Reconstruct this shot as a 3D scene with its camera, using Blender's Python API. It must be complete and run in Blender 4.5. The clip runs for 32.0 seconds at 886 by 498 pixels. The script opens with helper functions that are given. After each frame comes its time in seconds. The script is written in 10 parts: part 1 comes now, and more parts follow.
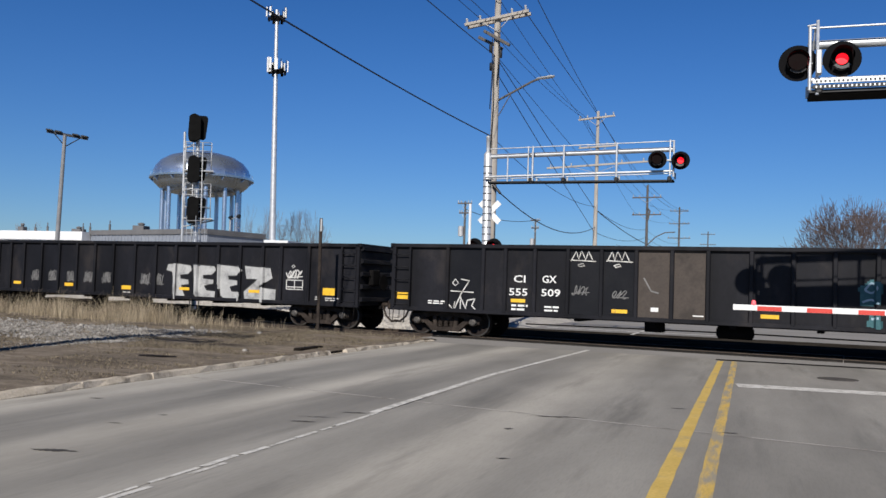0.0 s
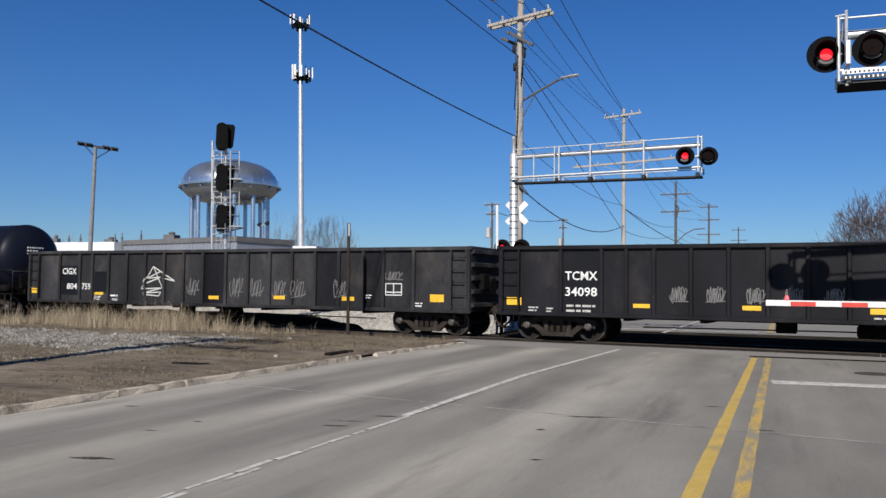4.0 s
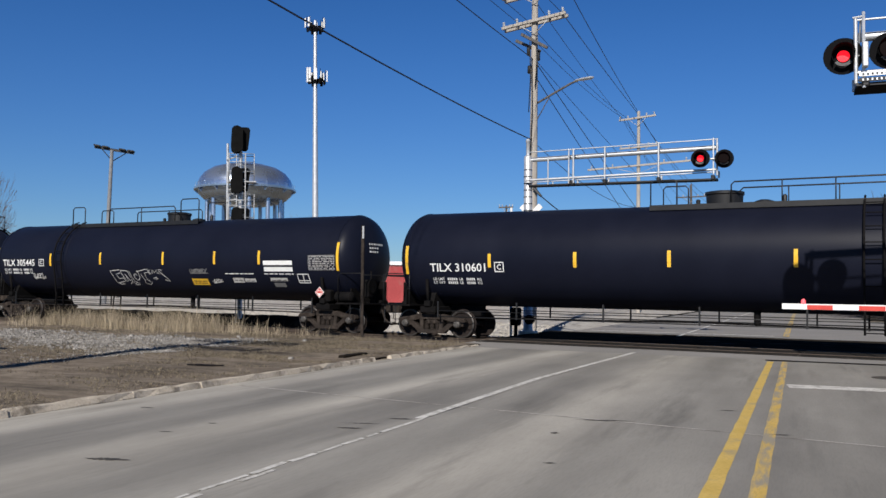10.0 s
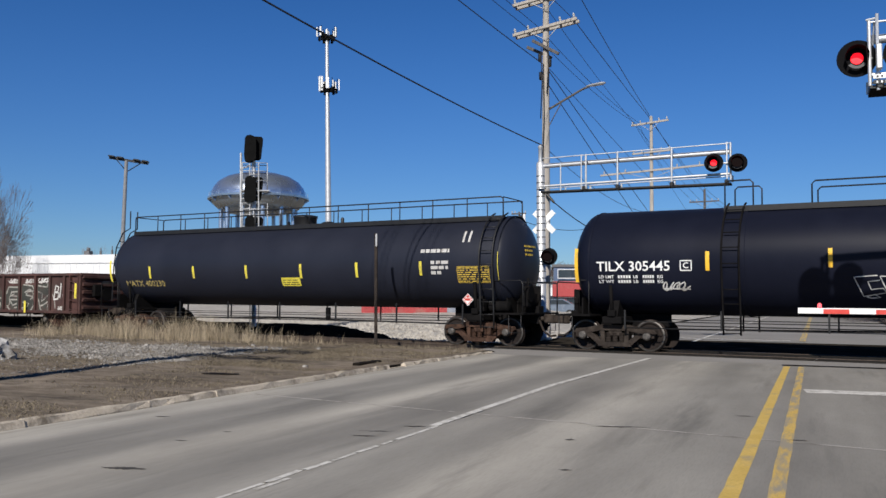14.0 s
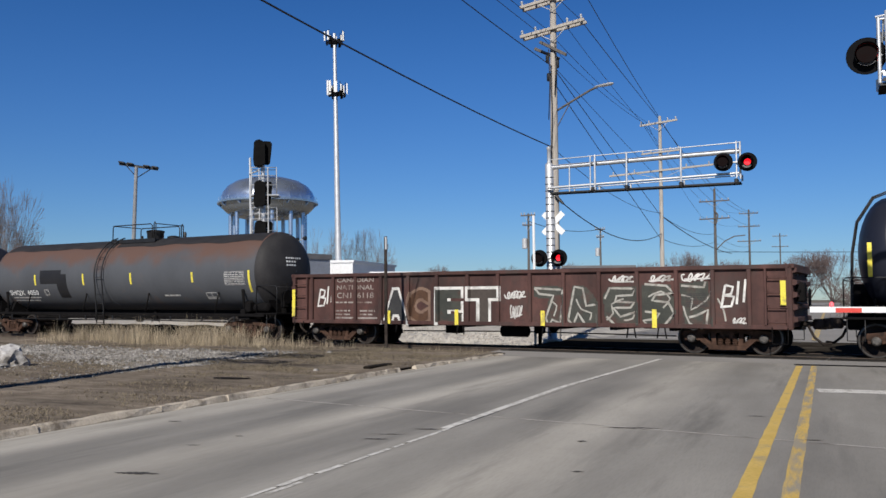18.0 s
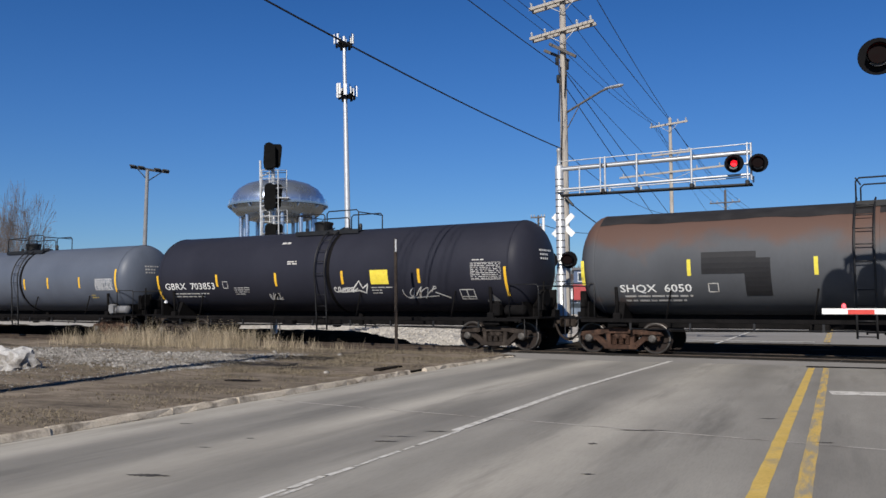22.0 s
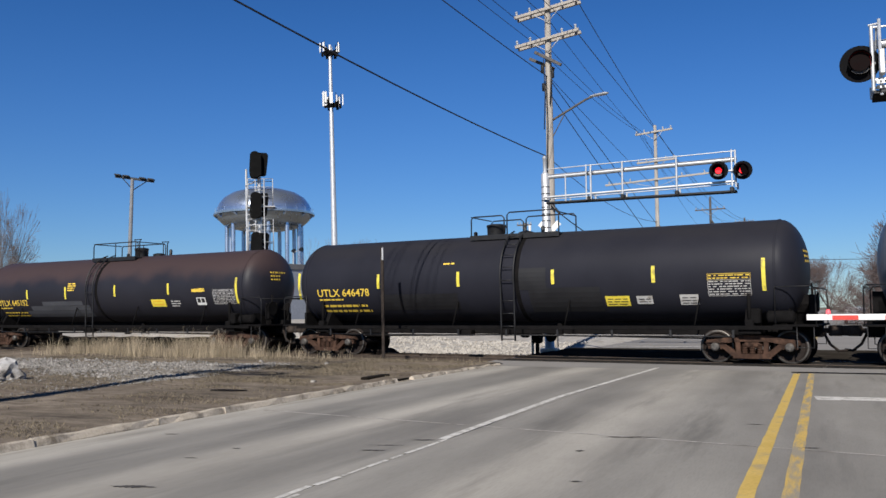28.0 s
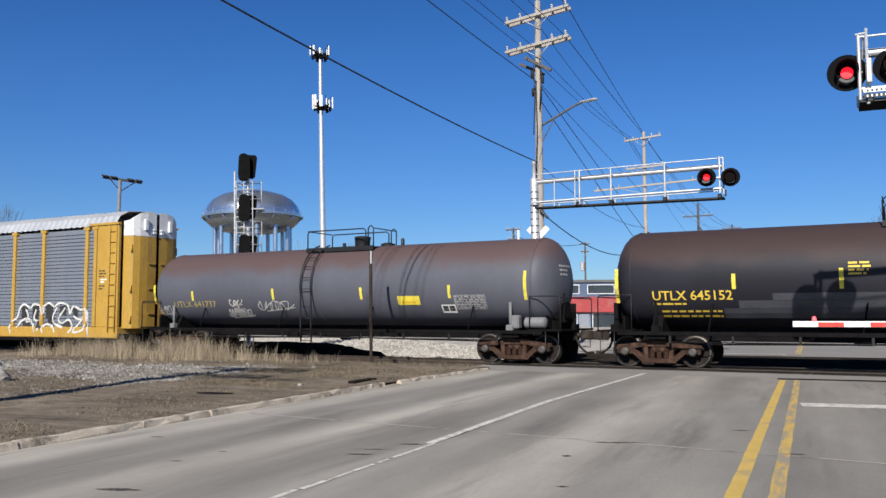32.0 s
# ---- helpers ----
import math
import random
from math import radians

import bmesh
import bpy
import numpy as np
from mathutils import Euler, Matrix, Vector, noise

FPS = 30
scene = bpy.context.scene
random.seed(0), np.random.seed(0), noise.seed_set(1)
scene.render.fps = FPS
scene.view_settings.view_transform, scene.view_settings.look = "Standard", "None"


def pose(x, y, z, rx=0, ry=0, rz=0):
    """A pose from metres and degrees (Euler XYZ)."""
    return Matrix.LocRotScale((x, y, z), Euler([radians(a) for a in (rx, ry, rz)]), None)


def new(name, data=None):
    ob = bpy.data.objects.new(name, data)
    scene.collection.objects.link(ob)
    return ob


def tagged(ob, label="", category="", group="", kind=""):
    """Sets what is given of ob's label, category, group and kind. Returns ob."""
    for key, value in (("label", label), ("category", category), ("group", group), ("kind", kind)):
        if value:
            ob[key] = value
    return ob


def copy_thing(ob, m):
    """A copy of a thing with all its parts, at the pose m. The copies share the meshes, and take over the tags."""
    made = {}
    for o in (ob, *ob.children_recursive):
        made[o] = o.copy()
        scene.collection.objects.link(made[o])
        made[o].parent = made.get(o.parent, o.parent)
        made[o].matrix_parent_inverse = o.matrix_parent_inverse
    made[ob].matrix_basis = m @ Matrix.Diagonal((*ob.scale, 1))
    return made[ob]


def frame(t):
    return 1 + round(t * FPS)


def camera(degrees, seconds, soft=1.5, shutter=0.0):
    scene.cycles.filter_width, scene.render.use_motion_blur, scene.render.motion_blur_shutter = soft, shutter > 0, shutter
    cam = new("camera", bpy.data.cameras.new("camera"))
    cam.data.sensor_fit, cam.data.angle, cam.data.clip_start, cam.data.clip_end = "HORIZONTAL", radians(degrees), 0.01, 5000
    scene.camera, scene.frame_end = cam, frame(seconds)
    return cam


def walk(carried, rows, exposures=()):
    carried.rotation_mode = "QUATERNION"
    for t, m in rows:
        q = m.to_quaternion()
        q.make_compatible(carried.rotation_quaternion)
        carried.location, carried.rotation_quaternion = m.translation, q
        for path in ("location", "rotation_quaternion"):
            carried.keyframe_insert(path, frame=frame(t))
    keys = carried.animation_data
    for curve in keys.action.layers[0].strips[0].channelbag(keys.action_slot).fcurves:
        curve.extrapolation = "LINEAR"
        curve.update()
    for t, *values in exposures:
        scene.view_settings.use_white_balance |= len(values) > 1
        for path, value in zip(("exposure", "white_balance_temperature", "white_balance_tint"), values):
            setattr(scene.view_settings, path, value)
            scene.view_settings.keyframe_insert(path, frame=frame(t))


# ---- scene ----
# ---------------- camera ----------------
cam = camera(55.0, 32.0, 1.5, 0.0)
# the film brightens slightly towards its end
EXPOSURE = [(0, 0.12), (14, 0.1), (26, 0.12), (29, 0.3), (32, 0.36)]
EYE = (0.0, 0.0, 1.47)
PATH = [
    (0.0, 19.896, 2.549, -2.001),
    (0.5, 21.053, 2.619, -1.501),
    (1.0, 21.277, 2.583, -1.186),
    (1.5, 21.225, 2.599, -1.034),
    (2.0, 21.328, 2.618, -1.067),
    (2.5, 21.319, 2.664, -1.157),
    (4.5, 21.978, 2.614, -0.633),
    (5.0, 22.031, 2.544, -0.526),
    (5.5, 22.198, 2.579, -0.469),
    (6.0, 22.104, 2.637, -0.604),
    (6.5, 22.155, 2.693, -0.814),
    (7.0, 22.125, 2.705, -0.936),
    (7.5, 22.358, 2.717, -0.853),
    (8.0, 22.556, 2.749, -0.703),
    (8.5, 22.759, 2.778, -0.663),
    (9.0, 22.873, 2.782, -0.603),
    (9.5, 22.842, 2.835, -0.740),
    (10.0, 22.768, 2.817, -0.887),
    (10.5, 22.894, 2.740, -0.885),
    (11.0, 22.932, 2.839, -0.814),
    (11.5, 23.097, 2.915, -0.655),
    (12.0, 23.194, 2.992, -0.545),
    (12.5, 23.226, 3.083, -0.627),
    (13.0, 23.281, 3.144, -0.669),
    (13.5, 23.307, 3.256, -0.683),
    (14.0, 23.674, 3.280, -0.428),
    (14.5, 23.750, 3.336, -0.148),
    (16.5, 23.892, 3.311, 0.107),
    (17.0, 23.979, 3.347, 0.081),
    (17.5, 24.154, 3.429, 0.134),
    (18.0, 24.346, 3.445, 0.126),
    (18.5, 24.388, 3.489, 0.089),
    (19.0, 23.418, 3.524, 0.145),
    (19.5, 22.458, 3.575, 0.166),
    (20.0, 22.141, 3.535, 0.066),
    (20.5, 23.594, 3.521, 0.069),
    (21.0, 24.516, 3.580, 0.122),
    (21.5, 24.879, 3.556, 0.162),
    (22.0, 25.021, 3.596, 0.206),
    (22.5, 25.168, 3.598, 0.208),
    (23.0, 25.132, 3.634, 0.291),
    (23.5, 25.046, 3.627, 0.229),
    (24.0, 25.063, 3.622, 0.173),
    (24.5, 24.242, 3.685, 0.222),
    (25.0, 23.586, 3.703, 0.296),
    (25.5, 24.971, 3.832, 0.447),
    (26.0, 25.234, 3.836, 0.572),
    (26.5, 25.389, 3.963, 0.598),
    (28.5, 23.674, 4.144, 0.612),
    (29.0, 23.473, 4.134, 0.713),
    (29.5, 24.943, 4.105, 0.591),
    (30.0, 25.548, 4.127, 0.482),
    (30.5, 25.387, 4.255, 0.348),
    (31.0, 24.649, 4.318, 0.287),
    (31.5, 23.934, 4.408, 0.191),
    (32.0, 23.345, 4.403, 0.107),
]
walk(cam, [(t, pose(*EYE, 90 + p, r, y)) for t, y, p, r in PATH], EXPOSURE)

# ---------------- light ----------------
SUN_WAY = Vector((-0.135, 1.0, -0.67)).normalized()
world = bpy.data.worlds.new("sky")
scene.world = world
world.use_nodes = True
wn = world.node_tree.nodes
sky = wn.new("ShaderNodeTexSky")
sky.sky_type = "NISHITA"
sky.sun_disc = False
sky.sun_elevation = math.asin(-SUN_WAY.z)
sky.sun_rotation = math.atan2(-SUN_WAY.x, -SUN_WAY.y)
sky.altitude = 200
sky.air_density = 1.0
sky.dust_density = 0.0
sky.ozone_density = 2.5
wn["Background"].inputs["Strength"].default_value = 0.053
deep = wn.new("ShaderNodeHueSaturation")
deep.inputs["Saturation"].default_value = 1.1
world.node_tree.links.new(sky.outputs[0], deep.inputs["Color"])
blue = wn.new("ShaderNodeMix")
blue.data_type, blue.blend_type = "RGBA", "MULTIPLY"
blue.inputs["Factor"].default_value = 1.0
blue.inputs[7].default_value = (0.46, 0.88, 1.42, 1)
world.node_tree.links.new(deep.outputs[0], blue.inputs[6])
# the clear winter sky is smoothly dimmed towards the zenith to darken the shadows
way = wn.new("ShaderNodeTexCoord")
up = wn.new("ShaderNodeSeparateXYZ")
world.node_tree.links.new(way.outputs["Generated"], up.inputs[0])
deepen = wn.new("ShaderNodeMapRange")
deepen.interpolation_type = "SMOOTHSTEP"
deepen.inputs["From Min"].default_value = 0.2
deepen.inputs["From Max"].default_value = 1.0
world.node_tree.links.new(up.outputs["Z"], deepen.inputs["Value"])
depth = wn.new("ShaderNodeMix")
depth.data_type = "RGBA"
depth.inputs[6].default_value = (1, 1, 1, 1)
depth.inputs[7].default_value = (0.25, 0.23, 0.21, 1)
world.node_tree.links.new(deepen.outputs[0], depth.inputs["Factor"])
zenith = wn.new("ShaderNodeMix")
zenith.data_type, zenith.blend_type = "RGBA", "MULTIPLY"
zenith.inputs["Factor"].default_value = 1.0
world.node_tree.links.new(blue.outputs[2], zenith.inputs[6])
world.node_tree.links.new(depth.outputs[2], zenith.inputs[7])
# and pales through a thin haze at the horizon
haze = wn.new("ShaderNodeMapRange")
haze.inputs["From Min"].default_value = 0.0
haze.inputs["From Max"].default_value = 0.33
world.node_tree.links.new(up.outputs["Z"], haze.inputs["Value"])
tint = wn.new("ShaderNodeMix")
tint.data_type = "RGBA"
tint.inputs[6].default_value = (1.36, 0.99, 0.92, 1)
tint.inputs[7].default_value = (0.92, 1.01, 1.05, 1)
world.node_tree.links.new(haze.outputs[0], tint.inputs["Factor"])
paler = wn.new("ShaderNodeMix")
paler.data_type, paler.blend_type = "RGBA", "MULTIPLY"
paler.inputs["Factor"].default_value = 1.0
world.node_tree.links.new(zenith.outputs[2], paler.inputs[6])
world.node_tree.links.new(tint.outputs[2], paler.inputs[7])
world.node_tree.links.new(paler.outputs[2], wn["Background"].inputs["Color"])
sun_data = bpy.data.lights.new("sun", "SUN")
sun_data.energy = 4.9
sun_data.angle = radians(0.53)
sun_data.color = (1.0, 0.945, 0.87)
sun = new("sun", sun_data)
sun.matrix_world = Matrix.Translation((0, -20, 40)) @ SUN_WAY.to_track_quat("-Z", "Y").to_matrix().to_4x4()

# ---------------- materials ----------------
def mat(name, c1, c2=None, rough=0.7, metal=0.0, scale=3.0, fine=40.0, bump=0.15, stretch=(1, 1, 1), coords="Object",
        stain=None, stain_amount=0.5, stain_scale=0.8, vary=0.0, spec=0.4, coat=0.0, grain=0.6):
    """A surface with two scales of variation, an optional stain colour and fine relief."""
    m = bpy.data.materials.new(name)
    m.use_nodes = True
    n, l = m.node_tree.nodes, m.node_tree.links
    b = n["Principled BSDF"]
    tc = n.new("ShaderNodeTexCoord")
    mp = n.new("ShaderNodeMapping")
    mp.inputs["Scale"].default_value = stretch
    l.new(tc.outputs[coords], mp.inputs["Vector"])

    def tex(s, detail=6, r=0.6):
        t = n.new("ShaderNodeTexNoise")
        t.inputs["Scale"].default_value = s
        t.inputs["Detail"].default_value = detail
        t.inputs["Roughness"].default_value = r
        l.new(mp.outputs[0], t.inputs["Vector"])
        return t

    def ramp(src, lo, hi):
        r = n.new("ShaderNodeMapRange")
        r.inputs["From Min"].default_value = lo
        r.inputs["From Max"].default_value = hi
        l.new(src, r.inputs["Value"])
        return r.outputs[0]

    def mix(fac, a, c):
        x = n.new("ShaderNodeMix")
        x.data_type = "RGBA"
        if isinstance(fac, float):
            x.inputs["Factor"].default_value = fac
        else:
            l.new(fac, x.inputs["Factor"])
        for sock, v in ((x.inputs[6], a), (x.inputs[7], c)):
            if isinstance(v, tuple):
                sock.default_value = (*v, 1)
            else:
                l.new(v, sock)
        return x.outputs[2]

    c2 = c2 or tuple(min(1, v * 1.35 + 0.01) for v in c1)
    big, small = tex(scale), tex(fine, 4)
    col = mix(ramp(big.outputs["Fac"], 0.32, 0.68), c1, c2)
    dark = tuple(v * 0.72 for v in c1)
    f = n.new("ShaderNodeMath")
    f.operation = "MULTIPLY"
    l.new(ramp(small.outputs["Fac"], 0.45, 0.75), f.inputs[0])
    f.inputs[1].default_value = grain
    col = mix(f.outputs[0], col, dark)
    if stain:
        st = tex(stain_scale, 8, 0.65)
        col = mix(ramp(st.outputs["Fac"], 0.62 - 0.25 * stain_amount, 0.78 - 0.25 * stain_amount), col, stain)
    if vary:
        oi = n.new("ShaderNodeObjectInfo")
        hs = n.new("ShaderNodeHueSaturation")
        l.new(col, hs.inputs["Color"])
        r = n.new("ShaderNodeMapRange")
        r.inputs["To Min"].default_value = 1 - vary
        r.inputs["To Max"].default_value = 1 + vary
        l.new(oi.outputs["Random"], r.inputs["Value"])
        l.new(r.outputs[0], hs.inputs["Value"])
        col = hs.outputs[0]
    l.new(col, b.inputs["Base Color"])
    b.inputs["Metallic"].default_value = metal
    b.inputs["Specular IOR Level"].default_value = spec
    b.inputs["Coat Weight"].default_value = coat
    rr = n.new("ShaderNodeMapRange")
    rr.inputs["To Min"].default_value = max(0.03, rough - 0.1)
    rr.inputs["To Max"].default_value = min(1, rough + 0.12)
    l.new(big.outputs["Fac"], rr.inputs["Value"])
    l.new(rr.outputs[0], b.inputs["Roughness"])
    if bump:
        bp = n.new("ShaderNodeBump")
        bp.inputs["Strength"].default_value = bump
        bp.inputs["Distance"].default_value = 0.02
        l.new(small.outputs["Fac"], bp.inputs["Height"])
        l.new(bp.outputs[0], b.inputs["Normal"])
    return m


def tank_paint(name, base, top=None, top_from=2.9, rough=0.45, rust=None, rust_amount=0.3, spec=0.5, ragged=1.1):
    """Tank paint by height on the car: a weathered crown above top_from, streaks below it."""
    m = mat(name, tuple(v * 0.93 for v in base), tuple(v * 1.18 + 0.0005 for v in base), rough, 0, 0.9, 14, 0.02, (0.7, 1, 0.3), grain=0.15, stain=rust, stain_amount=rust_amount, stain_scale=0.9, spec=spec)
    n, l = m.node_tree.nodes, m.node_tree.links
    b = n["Principled BSDF"]
    src = b.inputs["Base Color"].links[0].from_socket
    tc = n.new("ShaderNodeTexCoord")
    sep = n.new("ShaderNodeSeparateXYZ")
    l.new(tc.outputs["Object"], sep.inputs[0])
    nz = n.new("ShaderNodeTexNoise")
    nz.inputs["Scale"].default_value = 0.7
    nz.inputs["Detail"].default_value = 7
    l.new(tc.outputs["Object"], nz.inputs["Vector"])
    ma = n.new("ShaderNodeMath")
    ma.operation = "MULTIPLY_ADD"
    l.new(nz.outputs["Fac"], ma.inputs[0])
    ma.inputs[1].default_value = ragged
    l.new(sep.outputs["Z"], ma.inputs[2])

    def layer(src, lo, hi, colour):
        r = n.new("ShaderNodeMapRange")
        r.interpolation_type = "SMOOTHSTEP"
        r.inputs["From Min"].default_value = lo
        r.inputs["From Max"].default_value = hi
        l.new(ma.outputs[0], r.inputs["Value"])
        x = n.new("ShaderNodeMix")
        x.data_type = "RGBA"
        l.new(r.outputs[0], x.inputs["Factor"])
        l.new(src, x.inputs[6])
        x.inputs[7].default_value = (*colour, 1)
        return x.outputs[2]
    if top:
        src = layer(src, top_from + 0.35, top_from + 0.95, top)
    l.new(src, b.inputs["Base Color"])
    return m


def glow(name, colour, strength):
    m = bpy.data.materials.new(name)
    m.use_nodes = True
    b = m.node_tree.nodes["Principled BSDF"]
    b.inputs["Base Color"].default_value = (*colour, 1)
    b.inputs["Emission Color"].default_value = (*colour, 1)
    b.inputs["Emission Strength"].default_value = strength
    return m


